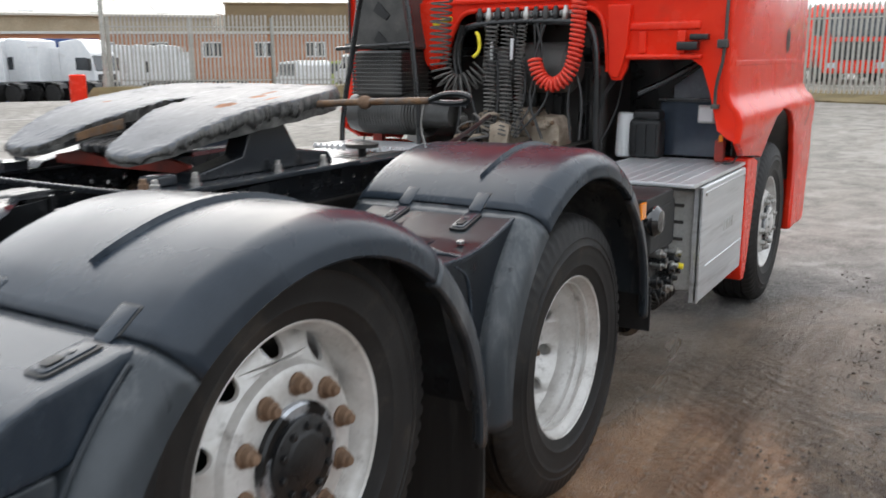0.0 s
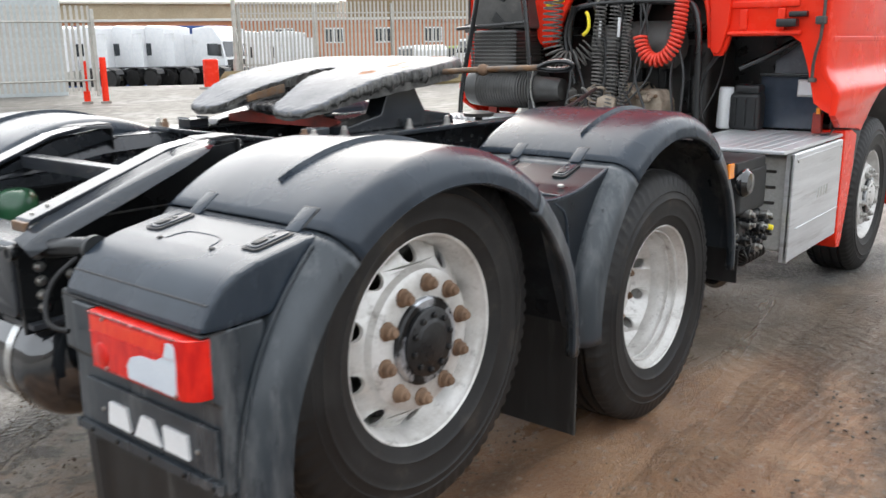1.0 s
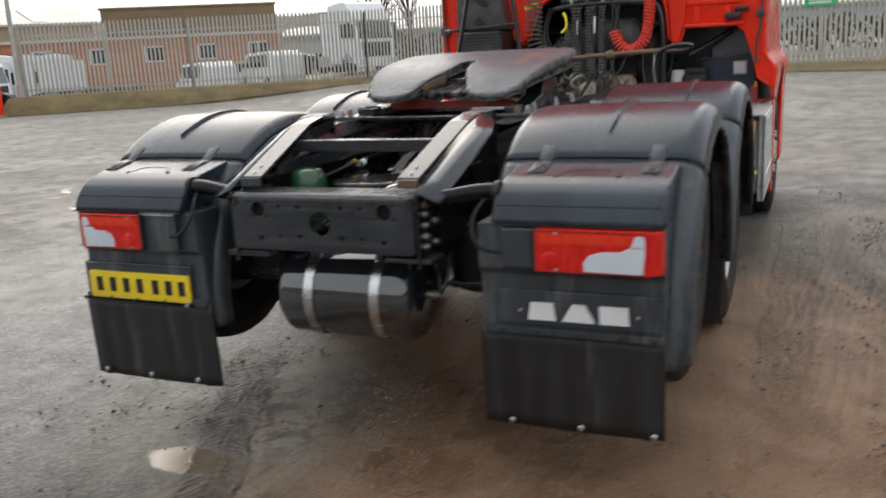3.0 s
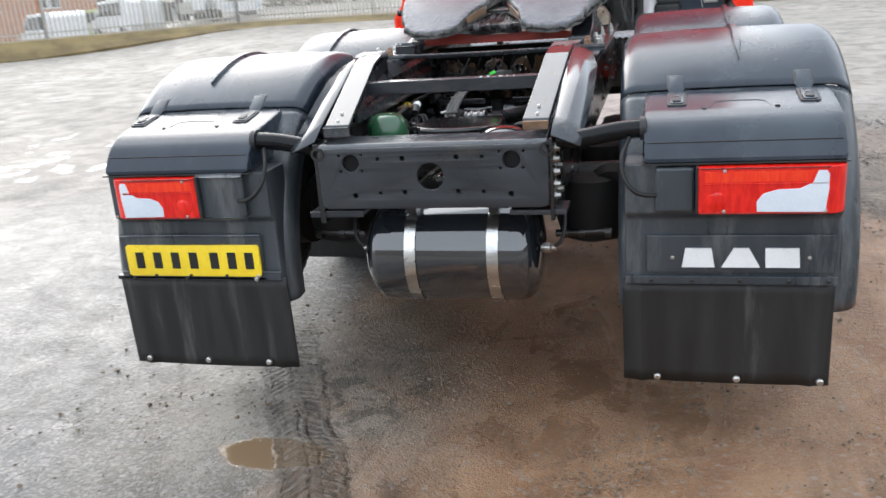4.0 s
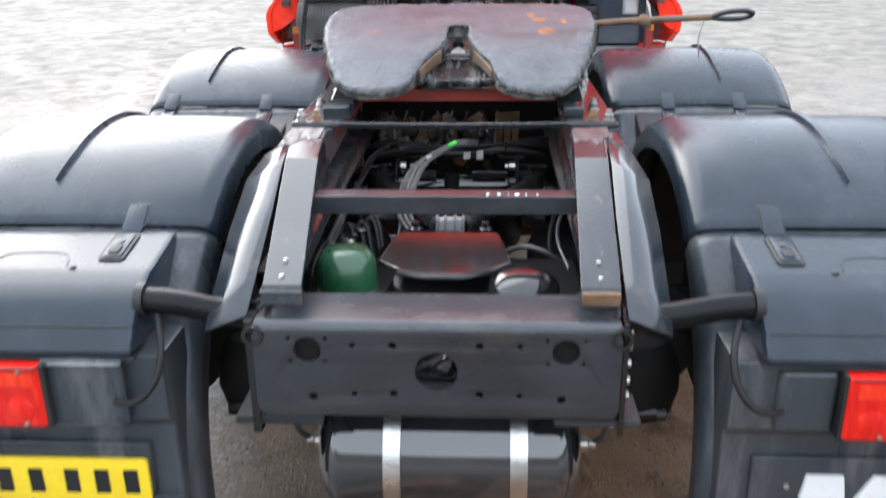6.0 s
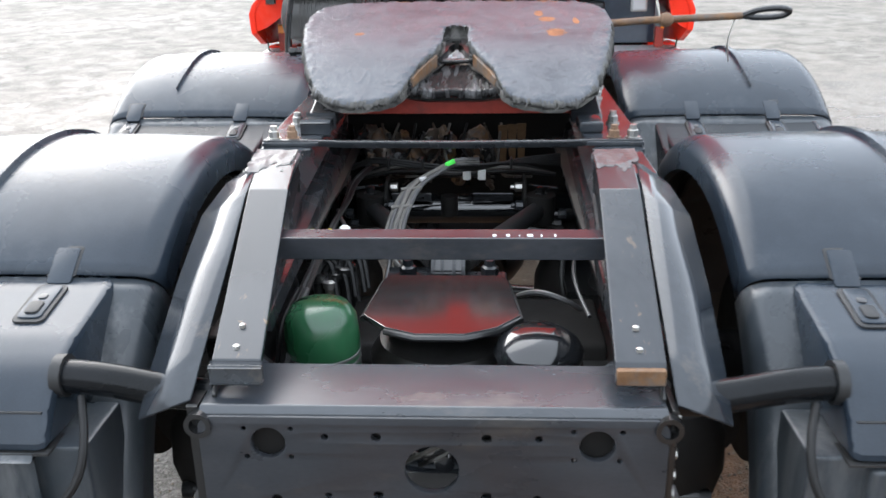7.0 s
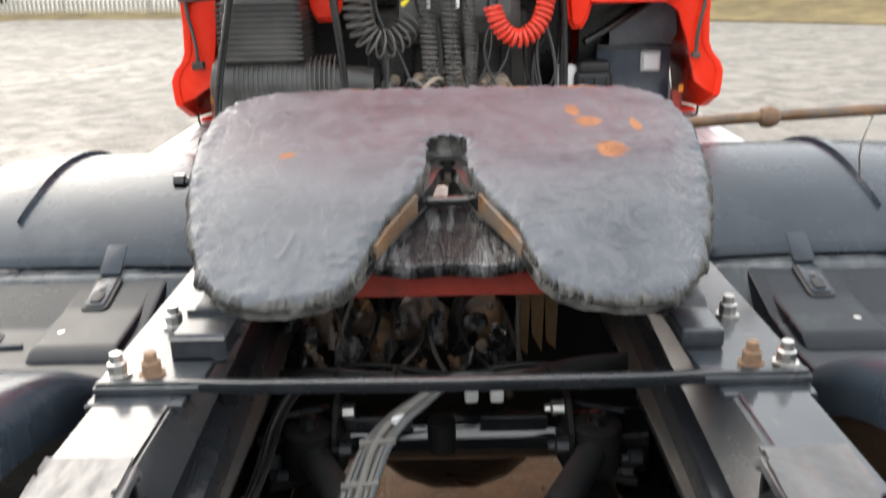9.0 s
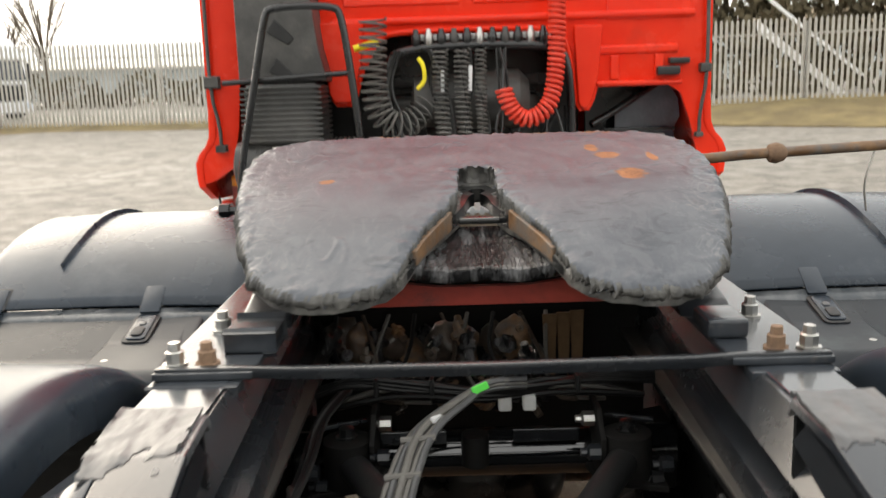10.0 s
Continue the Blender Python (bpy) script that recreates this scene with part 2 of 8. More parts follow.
COIL_GREY = mat("dusty_grey_cable", (0.078, 0.074, 0.068), (0.165, 0.155, 0.140), 0.4, 0.6, fine=60)
WING_GREY = mat("grey_blue_wing_liner", (0.11, 0.12, 0.14), (0.18, 0.19, 0.21), 0.25, 0.40, scale=5, fine=60, dirt=(0.10, 0.095, 0.09), dirt_scale=6, dirt_amount=0.3)
WALL_PLAIN = mat("plain_grey_cladding", (0.17, 0.165, 0.155), (0.22, 0.21, 0.20), 0.6, 0.75, scale=0.3, fine=4)
CAB_BLACK = mat("dusty_black_plastic", (0.044, 0.043, 0.041), (0.088, 0.084, 0.078), 0.30, 0.52, scale=5, fine=120, dirt=(0.13, 0.118, 0.10), dirt_scale=4, dirt_amount=0.25)
RAIL_TOP = mat("dusty_flange_paint", (0.040, 0.037, 0.034), (0.074, 0.067, 0.059), 0.42, 0.62, scale=7, fine=90, bump=0.15, dist=0.001, spec=0.35,
               dirt=(0.095, 0.080, 0.064), dirt_scale=8, dirt_amount=0.25, stretch=(1, 0.4, 1))
CLOD = mat("dark_mud_clod", (0.042, 0.032, 0.024), (0.105, 0.083, 0.064), 0.35, 0.6, scale=20, fine=60, bump=0.4, dist=0.003)
SOFT_GLOSS = mat("soft_gloss_black_paint", (0.014, 0.014, 0.015), (0.022, 0.022, 0.023), 0.10, 0.16, fine=60, bump=0.04, dist=0.001, spec=0.45, coat=1.0, coat_rough=0.10)
FLANGE_PAINT = mat("blue_black_gloss_paint", (0.022, 0.027, 0.034), (0.040, 0.046, 0.054), 0.10, 0.24, fine=40, bump=0.12, dist=0.001, coat=0.3, coat_rough=0.1,
                   dirt=(0.10, 0.085, 0.07), dirt_scale=9, dirt_amount=0.15)
CROSS_PAINT = mat("grey_black_pressed_steel_paint", (0.025, 0.028, 0.033), (0.038, 0.041, 0.047), 0.24, 0.40, scale=5, fine=140, bump=0.08, dist=0.0006,
                  dirt=(0.075, 0.066, 0.056), dirt_scale=6, dirt_amount=0.16, stretch=(0.6, 1, 1.4))
FLANGE_TOP = mat("blue_grey_flange_paint", (0.024, 0.029, 0.036), (0.042, 0.048, 0.056), 0.22, 0.36, scale=5, fine=60, bump=0.10, dist=0.0008, spec=0.8,
                 dirt=(0.15, 0.13, 0.11), dirt_scale=8, dirt_amount=0.15, stretch=(0.5, 1, 1))
BRACKET_BLACK = mat("satin_black_tube_paint", (0.005, 0.006, 0.007), (0.009, 0.010, 0.012), 0.16, 0.30, scale=6, fine=80, bump=0.1, dist=0.0008, spec=0.22,
                    dirt=(0.04, 0.035, 0.03), dirt_scale=7, dirt_amount=0.12)
GREASY_BROWN = mat("brown_greasy_casting", (0.036, 0.027, 0.021), (0.115, 0.088, 0.066), 0.24, 0.48, scale=16, fine=80, lo=0.38, hi=0.66, bump=0.5, dist=0.003)
BAR_PAINT = mat("dark_satin_bar_paint", (0.020, 0.023, 0.028), (0.034, 0.037, 0.043), 0.18, 0.29, scale=7, fine=120, bump=0.12, dist=0.0008, spec=0.5,
                dirt=(0.07, 0.06, 0.05), dirt_scale=9, dirt_amount=0.14, stretch=(0.5, 1, 1))
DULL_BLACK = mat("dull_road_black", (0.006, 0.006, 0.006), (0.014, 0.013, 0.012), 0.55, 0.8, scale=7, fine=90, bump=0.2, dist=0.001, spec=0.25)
DUST_TAN = mat("dusty_tan_casting", (0.26, 0.205, 0.150), (0.44, 0.365, 0.285), 0.65, 0.85, scale=11, fine=90, bump=0.4, dist=0.003,
               dirt=(0.06, 0.048, 0.036), dirt_scale=16, dirt_amount=0.22)
RAMP_SMEAR = mat("pale_scraped_grease", (0.055, 0.055, 0.057), (0.135, 0.132, 0.130), 0.28, 0.46, scale=9, fine=60, bump=0.5, dist=0.003, stretch=(1.0, 0.35, 1.0),
                 dirt=(0.11, 0.085, 0.06), dirt_scale=14, dirt_amount=0.12)
CABLE_BLACK = mat("black_cable_sleeve", (0.006, 0.006, 0.0065), (0.012, 0.012, 0.012), 0.40, 0.55, fine=60, spec=0.35)
CARDBOARD = mat("brown_glued_board", (0.13, 0.078, 0.040), None, 0.8)


class Nodes:
    """Short ways to lay down the nodes of one larger material."""

    def __init__(self, name):
        self.m = bpy.data.materials.new(name)
        self.m.use_nodes = True
        self.n, self.l = self.m.node_tree.nodes, self.m.node_tree.links
        self.b = self.n["Principled BSDF"]
        self.co = self.n.new("ShaderNodeTexCoord").outputs["Object"]

    def place(self, stretch, turn=0.0, loc=(0, 0, 0)):
        mp = self.n.new("ShaderNodeMapping")
        mp.inputs["Scale"].default_value, mp.inputs["Location"].default_value = stretch, loc
        mp.inputs["Rotation"].default_value = (0, 0, radians(turn))
        self.l.new(self.co, mp.inputs["Vector"])
        return mp.outputs[0]

    def noise(self, scale, detail=8, rough=0.6, distort=0.0, stretch=None, turn=0.0):
        t = self.n.new("ShaderNodeTexNoise")
        t.inputs["Scale"].default_value, t.inputs["Detail"].default_value = scale, detail
        t.inputs["Roughness"].default_value, t.inputs["Distortion"].default_value = rough, distort
        self.l.new(self.place(stretch, turn) if stretch else self.co, t.inputs["Vector"])
        return t.outputs["Fac"]

    def wave(self, scale, distort, turn):
        t = self.n.new("ShaderNodeTexWave")
        t.inputs["Scale"].default_value, t.inputs["Distortion"].default_value = scale, distort
        t.inputs["Detail"].default_value, t.inputs["Detail Scale"].default_value = 3, 0.6
        self.l.new(self.place((1, 1, 1), turn), t.inputs["Vector"])
        return t.outputs["Fac"]

    def cells(self, scale, stretch=None):
        """Stones of uneven size: how far each point lies from its stone's middle, and a chance value for each stone."""
        t = self.n.new("ShaderNodeTexVoronoi")
        t.inputs["Scale"].default_value = scale
        self.l.new(self.place(stretch) if stretch else self.co, t.inputs["Vector"])
        sep = self.n.new("ShaderNodeSeparateColor")
        self.l.new(t.outputs["Color"], sep.inputs[0])
        return t.outputs["Distance"], sep.outputs[0]

    def axes(self, turn):
        """The two ground axes turned by some degrees."""
        sep = self.n.new("ShaderNodeSeparateXYZ")
        self.l.new(self.place((1, 1, 1), turn), sep.inputs[0])
        return sep.outputs["X"], sep.outputs["Y"]

    def tyre_print(self, u0, v0, half, long, turn, bars=0.046):
        """The print of a block tread pressed in mud: chevron bars within a strip, broken by noise."""
        u, v = self.axes(turn)
        bend = self.calc("SUBTRACT", self.noise(2.2, 3, 0.5), 0.5)
        ripple = self.calc("SUBTRACT", self.noise(14, 3, 0.6), 0.5)
        u = self.add(u, self.mul(bend, 0.16), self.mul(ripple, 0.020))
        v = self.add(v, self.mul(bend, 0.10), self.mul(ripple, 0.035))
        side = self.calc("ABSOLUTE", self.calc("SUBTRACT", u, u0))
        wave = self.calc("SINE", self.mul(self.add(v, self.mul(side, 0.8)), 6.2832 / bars))
        rib = self.calc("SINE", self.mul(side, 6.2832 / (half / 1.5)))
        inside = self.mul(self.span(side, half * 0.85, half * 1.1, 1.0, 0.0), self.span(self.calc("ABSOLUTE", self.calc("SUBTRACT", v, v0)), long * 0.5, long, 1.0, 0.0))
        return self.add(self.mul(self.span(wave, -0.2, 0.5), 0.7), self.mul(self.span(rib, 0.2, 0.9), 0.6)), inside

    def span(self, value, a, c, lo=0.0, hi=1.0):
        r = self.n.new("ShaderNodeMapRange")
        r.interpolation_type = "SMOOTHSTEP"
        for key, v in (("From Min", a), ("From Max", c), ("To Min", lo), ("To Max", hi)):
            r.inputs[key].default_value = v
        self.l.new(value, r.inputs["Value"])
        return r.outputs[0]

    def calc(self, op, *values):
        k = self.n.new("ShaderNodeMath")
        k.operation = op
        for i, v in enumerate(values):
            if isinstance(v, (int, float)):
                k.inputs[i].default_value = v
            else:
                self.l.new(v, k.inputs[i])
        return k.outputs[0]

    def add(self, *values):
        out = values[0]
        for v in values[1:]:
            out = self.calc("ADD", out, v)
        return out

    def mul(self, a, c):
        return self.calc("MULTIPLY", a, c)

    def most(self, *values):
        out = values[0]
        for v in values[1:]:
            out = self.calc("MAXIMUM", out, v)
        return out

    def mix(self, fac, a, c):
        k = self.n.new("ShaderNodeMix")
        k.data_type = "RGBA"
        self.l.new(fac, k.inputs[0])
        for i, v in ((6, a), (7, c)):
            if isinstance(v, tuple):
                k.inputs[i].default_value = (*v, 1)
            else:
                self.l.new(v, k.inputs[i])
        return k.outputs[2]

    def spot(self, cx, cy, rx, ry, inner=0.55, outer=1.25):
        ln = self.n.new("ShaderNodeVectorMath")
        ln.operation = "LENGTH"
        self.l.new(self.place((1 / rx, 1 / ry, 0), 0, (-cx / rx, -cy / ry, 0)), ln.inputs[0])
        return self.span(ln.outputs["Value"], inner, outer, 1.0, 0.0)

    def relief(self, height, dist, strength):
        bp = self.n.new("ShaderNodeBump")
        bp.inputs["Distance"].default_value = dist
        if isinstance(strength, (int, float)):
            bp.inputs["Strength"].default_value = strength
        else:
            self.l.new(strength, bp.inputs["Strength"])
        self.l.new(height, bp.inputs["Height"])
        self.l.new(bp.outputs[0], self.b.inputs["Normal"])


def ground_material():
    """Wet worn tarmac with brown slurry by the wheels, grit, clods and a few shallow puddles."""
    g = Nodes("wet_muddy_tarmac")
    grit = g.noise(75, 5, 0.75)
    pebble = g.noise(26, 6, 0.7)
    mid = g.noise(2.6, 9, 0.65, 0.5)
    big = g.noise(0.42, 6, 0.6, 0.7)
    streak = g.noise(1.3, 9, 0.62, 0.9, (1.0, 0.24, 1.0), 14)
    clumps = g.noise(8.0, 9, 0.72, 0.6)
    edge = g.noise(5.0, 8, 0.7, 0.4)
    # grey tarmac, brown slurry, dark churned clods, pale stones
    tarmac = g.mix(g.span(mid, 0.32, 0.70), (0.080, 0.078, 0.075), (0.170, 0.167, 0.161))
    mud = g.mix(g.span(mid, 0.33, 0.66), (0.085, 0.056, 0.034), (0.160, 0.112, 0.072))
    # brown clay, its colour raised to make up for light lacking under the truck
    lightened_clay = g.mix(g.span(mid, 0.33, 0.66), (0.215, 0.108, 0.054), (0.350, 0.205, 0.116))
    mud = g.mix(g.span(g.add(g.mul(g.most(g.spot(0.45, -0.55, 1.1, 1.5), g.spot(0.15, 1.0, 1.2, 2.2), g.spot(1.55, 1.3, 0.75, 2.3)), 0.8), g.mul(edge, 0.4)), 0.45, 0.85), mud, lightened_clay)
    mud = g.mix(g.mul(g.span(streak, 0.50, 0.62), 0.6), mud, (0.075, 0.048, 0.028))
    mud = g.mix(g.mul(g.span(clumps, 0.56, 0.66), 0.3), mud, (0.24, 0.175, 0.12))
    mud_zone = g.most(g.spot(0.9, 1.4, 1.8, 3.6), g.spot(2.2, 2.6, 1.5, 3.4), g.spot(0.35, -0.9, 1.1, 1.5))
    mud_mask = g.span(g.add(g.mul(mud_zone, 0.62), g.mul(streak, 0.45), g.mul(edge, 0.28)), 0.50, 0.76)
    colour = g.mix(mud_mask, tarmac, mud)
    silt = g.mul(g.spot(-0.70, 0.35, 0.80, 1.1, 0.4, 1.3), g.span(edge, 0.30, 0.60, 0.35, 0.85))
    colour = g.mix(silt, colour, g.mix(g.span(mid, 0.33, 0.66), (0.17, 0.145, 0.115), (0.30, 0.265, 0.22)))
    pale = g.mul(g.span(big, 0.50, 0.66), g.span(mid, 0.40, 0.62))
    colour = g.mix(g.mul(pale, 0.22), colour, (0.27, 0.25, 0.22))
    # the aggregate: stones of two sizes worn out of the tarmac, sunk where the slurry lies
    far_a, tone_a = g.cells(95)
    far_b, tone_b = g.cells(36)
    bare = g.span(mud_mask, 0.2, 0.9, 1.0, 0.35)
    colour = g.mix(g.mul(g.mul(g.span(tone_a, 0.55, 0.95), bare), 0.55), colour, (0.30, 0.285, 0.26))
    colour = g.mix(g.mul(g.mul(g.span(tone_a, 0.40, 0.05), bare), 0.35), colour, (0.055, 0.050, 0.045))
    colour = g.mix(g.mul(g.mul(g.span(tone_b, 0.80, 0.97), g.span(far_b, 0.55, 0.30)), 0.45), colour, (0.33, 0.31, 0.28))
    print_a, in_a = g.tyre_print(-0.505, 0.35, 0.13, 1.3, -26.6)
    print_b, in_b = g.tyre_print(1.55, 3.2, 0.15, 2.4, 0.0, 0.055)
    print_c, in_c = g.tyre_print(-0.10, -1.2, 0.14, 1.2, -14.0)
    press = g.most(in_a, g.mul(in_b, 0.25), g.mul(in_c, 0.6))
    prints = g.add(g.mul(print_a, in_a), g.mul(g.mul(print_b, in_b), 0.22), g.mul(g.mul(print_c, in_c), 0.6))
    broken = g.mul(g.span(edge, 0.36, 0.56), g.span(clumps, 0.34, 0.52))
    colour = g.mix(g.mul(g.mul(g.span(prints, 0.75, 0.15), g.mul(press, broken)), 0.75), colour, (0.045, 0.035, 0.026))
    churned = g.mul(g.most(g.spot(2.75, 2.8, 0.95, 2.8, 0.5, 1.3), g.spot(-0.5, 0.35, 0.4, 0.5), g.mul(g.span(big, 0.48, 0.60), 0.5)), g.span(clumps, 0.46, 0.58))
    colour = g.mix(g.mul(churned, 0.75), colour, (0.042, 0.032, 0.025))
    speck = g.mul(g.mul(g.span(pebble, 0.60, 0.70), g.span(edge, 0.45, 0.60)), 0.55)
    colour = g.mix(speck, colour, (0.36, 0.33, 0.29))
    wet = g.span(g.add(g.mul(big, 0.45), g.mul(mid, 0.35), g.mul(streak, 0.2)), 0.42, 0.60)
    low = g.most(g.mul(g.spot(-1.6, 0.3, 1.0, 1.3), 0.8), g.spot(-2.3, 3.2, 1.3, 2.2), g.spot(-5.5, 6.0, 3.0, 3.0), g.spot(3.7, 6.5, 0.9, 2.4), g.spot(0.5, 0.6, 0.8, 1.3))
    pool = g.span(g.add(g.mul(low, 0.30), g.mul(g.calc("SUBTRACT", 1.0, mid), 0.55), g.mul(g.calc("SUBTRACT", 1.0, streak), 0.25)), 0.70, 0.80)
    tan = g.span(g.add(g.mul(g.spot(-0.62, -0.13, 0.30, 0.15, 0.0, 1.6), 0.9), g.mul(edge, 0.55)), 0.72, 0.90)
    colour = g.mix(g.mul(pool, 0.5), colour, (0.120, 0.084, 0.055))
    colour = g.mix(tan, colour, (0.19, 0.13, 0.078))
    worn = g.spot(0.8, 1.2, 4.0, 4.5, 0.6, 1.9)
    distant = g.calc("SUBTRACT", 1.0, worn)
    colour = g.mix(g.mul(g.mul(distant, g.span(mid, 0.30, 0.62, 0.35, 1.0)), 0.50), colour, (0.29, 0.262, 0.222))
    g.l.new(colour, g.b.inputs["Base Color"])
    sheet = g.most(g.mul(g.spot(-0.75, 0.55, 0.85, 1.15, 0.4, 1.3), 0.9), g.spot(-3.2, 0.2, 2.7, 4.6, 0.5, 1.2), g.spot(5.0, 5.6, 2.4, 4.8, 0.5, 1.2))
    sheet = g.mul(sheet, g.span(g.add(g.mul(mid, 0.6), g.mul(edge, 0.4)), 0.36, 0.64, 0.66, 0.26))
    film = g.most(g.mul(wet, 0.55), sheet, g.mul(mud_mask, g.span(streak, 0.38, 0.62, 0.75, 0.40)), pool, tan)
    g.l.new(g.add(g.span(film, 0.0, 1.0, 0.62, 0.20), g.mul(g.most(pool, tan), -0.13), g.mul(distant, 0.11)), g.b.inputs["Roughness"])
    g.l.new(g.add(g.span(g.most(pool, tan, g.mul(sheet, 0.9)), 0.0, 1.0, 0.22, 0.48), g.mul(distant, -0.08)), g.b.inputs["Specular IOR Level"])
    # relief: grit, clods and a few faint lines left by tyres
    lines = g.mul(g.most(g.spot(1.80, 2.3, 0.35, 1.8), g.spot(-0.35, -0.9, 0.6, 1.0)), g.span(streak, 0.38, 0.54))
    ruts = g.add(g.mul(g.mul(g.wave(5.0, 2.6, 6), lines), 0.55),
                 g.mul(g.mul(g.wave(3.6, 3.5, -60), g.mul(g.spot(1.60, 3.4, 0.6, 0.8), g.span(edge, 0.40, 0.6))), 0.8))
    lumps = g.add(g.mul(g.mul(prints, broken), 2.4), g.mul(g.span(far_a, 0.6, 0.0), 0.30), g.mul(g.span(far_b, 0.5, 0.0), 0.22), g.mul(grit, 0.70), g.mul(pebble, 0.90), g.mul(clumps, 0.65), g.mul(streak, 0.4), ruts)
    smooth = g.calc("SUBTRACT", g.most(pool, tan, g.mul(mud_mask, 0.36), g.mul(sheet, 1.0)), g.mul(press, 0.8))
    g.relief(lumps, 0.021, g.mul(g.span(smooth, 0.0, 0.95, 0.90, 0.07), g.add(g.mul(worn, 0.97), 0.03)))
    return g.m


def grease_material():
    """Wheel plate under smeared grey grease: wiped strokes, raised curls, thicker rims and a few rust patches."""
    g = Nodes("grey_grease")
    broad = g.noise(5.0, 8, 0.65, 0.4)
    strokes = g.noise(34, 7, 0.65, 1.2, (1.0, 0.30, 1.0), 7)
    fine = g.noise(160, 4, 0.6)
    curls = g.noise(17, 5, 0.55, 1.8, (1.0, 0.55, 1.0), -12)
    ridge = g.span(g.calc("ABSOLUTE", g.calc("SUBTRACT", curls, 0.5)), 0.0, 0.030, 1.0, 0.0)
    sep = g.n.new("ShaderNodeSeparateXYZ")
    g.l.new(g.co, sep.inputs[0])
    rim = g.span(g.calc("ABSOLUTE", sep.outputs["X"]), 0.26, 0.47)
    ridge = g.mul(ridge, g.span(g.add(g.mul(broad, 0.8), g.mul(rim, 0.22)), 0.40, 0.62))
    colour = g.mix(g.span(broad, 0.35, 0.66), (0.068, 0.075, 0.088), (0.104, 0.111, 0.125))
    colour = g.mix(g.mul(g.span(strokes, 0.46, 0.62), 0.30), colour, (0.150, 0.154, 0.165))
    drag = g.noise(15, 6, 0.7, 1.4, (0.45, 1.0, 1.0), 24)
    colour = g.mix(g.mul(g.span(drag, 0.56, 0.66), 0.42), colour, (0.030, 0.034, 0.041))
    colour = g.mix(g.mul(ridge, 0.28), colour, (0.26, 0.255, 0.245))
    ragged = g.noise(28, 8, 0.75, 0.8)
    rust = None
    for x, y, rx, ry in ((0.300, 1.480, 0.034, 0.048), (0.282, 1.650, 0.032, 0.040), (0.262, 1.73, 0.018, 0.05), (0.372, 1.62, 0.011, 0.05), (-0.292, 1.478, 0.020, 0.020),
                         (0.16, 1.925, 0.03, 0.010), (0.30, 1.915, 0.05, 0.014), (-0.20, 1.930, 0.03, 0.010)):
        one = g.span(g.add(g.spot(x, y, rx, ry, 0.0, 1.6), g.mul(ragged, 1.1)), 0.88, 1.22)
        rust = one if rust is None else g.most(rust, one)
    colour = g.mix(g.mul(rust, 0.80), colour, g.mix(g.span(ragged, 0.35, 0.65), (0.20, 0.070, 0.022), (0.40, 0.15, 0.045)))
    g.l.new(colour, g.b.inputs["Base Color"])
    g.l.new(g.add(g.span(strokes, 0.3, 0.7, 0.33, 0.46), g.mul(rust, 0.3)), g.b.inputs["Roughness"])
    g.b.inputs["Specular IOR Level"].default_value = 0.24
    height = g.add(g.mul(strokes, 0.10), g.mul(fine, 0.04), g.mul(ridge, 0.22), g.mul(g.mul(ragged, rim), 0.6))
    g.relief(height, 0.005, g.add(g.mul(rim, 0.22), 0.16))
    return g.m


def ramp_material():
    """Worn blue-grey gloss paint, with grease wiped over the upper end and bare brown streaks."""
    g = Nodes("greased_ramp_paint")
    broad = g.noise(4, 7, 0.6, 0.4, (1, 0.5, 1))
    fine = g.noise(60, 6, 0.7, 0.6, (1.0, 0.25, 1.0))
    sep = g.n.new("ShaderNodeSeparateXYZ")
    g.l.new(g.co, sep.inputs[0])
    smear = g.span(g.add(sep.outputs["Y"], g.mul(broad, 0.34), g.mul(fine, 0.14)), 0.82, 0.98)
    paint = g.mix(g.span(broad, 0.35, 0.65), (0.014, 0.017, 0.022), (0.030, 0.034, 0.040))
    worn = g.mul(g.span(fine, 0.60, 0.68), g.span(broad, 0.48, 0.6))
    colour = g.mix(g.mul(worn, 0.8), paint, (0.16, 0.11, 0.065))
    colour = g.mix(g.mul(smear, 0.9), colour, (0.13, 0.132, 0.136))
    g.l.new(colour, g.b.inputs["Base Color"])
    g.l.new(g.add(g.span(fine, 0.3, 0.7, 0.11, 0.24), g.mul(smear, 0.18)), g.b.inputs["Roughness"])
    g.b.inputs["Coat Weight"].default_value, g.b.inputs["Coat Roughness"].default_value = 0.15, 0.12
    g.relief(g.add(g.mul(fine, 0.6), g.mul(smear, 0.6)), 0.006, g.add(g.mul(smear, 0.5), 0.08))
    return g.m


GROUND = ground_material()
RAMP_GREASED = ramp_material()
GREASE = grease_material()


# ---- mesh helpers ----
def ease(ob, angle=38):
    me = ob.data
    me.polygons.foreach_set("use_smooth", [True] * len(me.polygons))
    me.set_sharp_from_angle(angle=radians(angle))
    return ob


def part(name, bm, material, parent=None, label="", angle=38, flip=False, kind=""):
    """One mesh object from a bmesh, under a thing or under a part."""
    if flip:
        bmesh.ops.reverse_faces(bm, faces=bm.faces[:])
    me = bpy.data.meshes.new(name)
    bm.to_mesh(me)
    bm.free()
    me.materials.append(material)
    ob = new(name, me)
    if len(me.polygons):
        ease(ob, angle)
        if 6 <= len(me.polygons) <= 180:
            flat = ob.modifiers.new("flat_faces", "WEIGHTED_NORMAL")
            flat.keep_sharp, flat.weight = True, 80
    if parent:
        ob.parent = parent
    return tagged(ob, label, kind=kind)


def thing(name, label, category, at=(0, 0, 0), group="", kind=""):
    ob = new(name)
    ob.location = at
    return tagged(ob, label, category, group, kind)


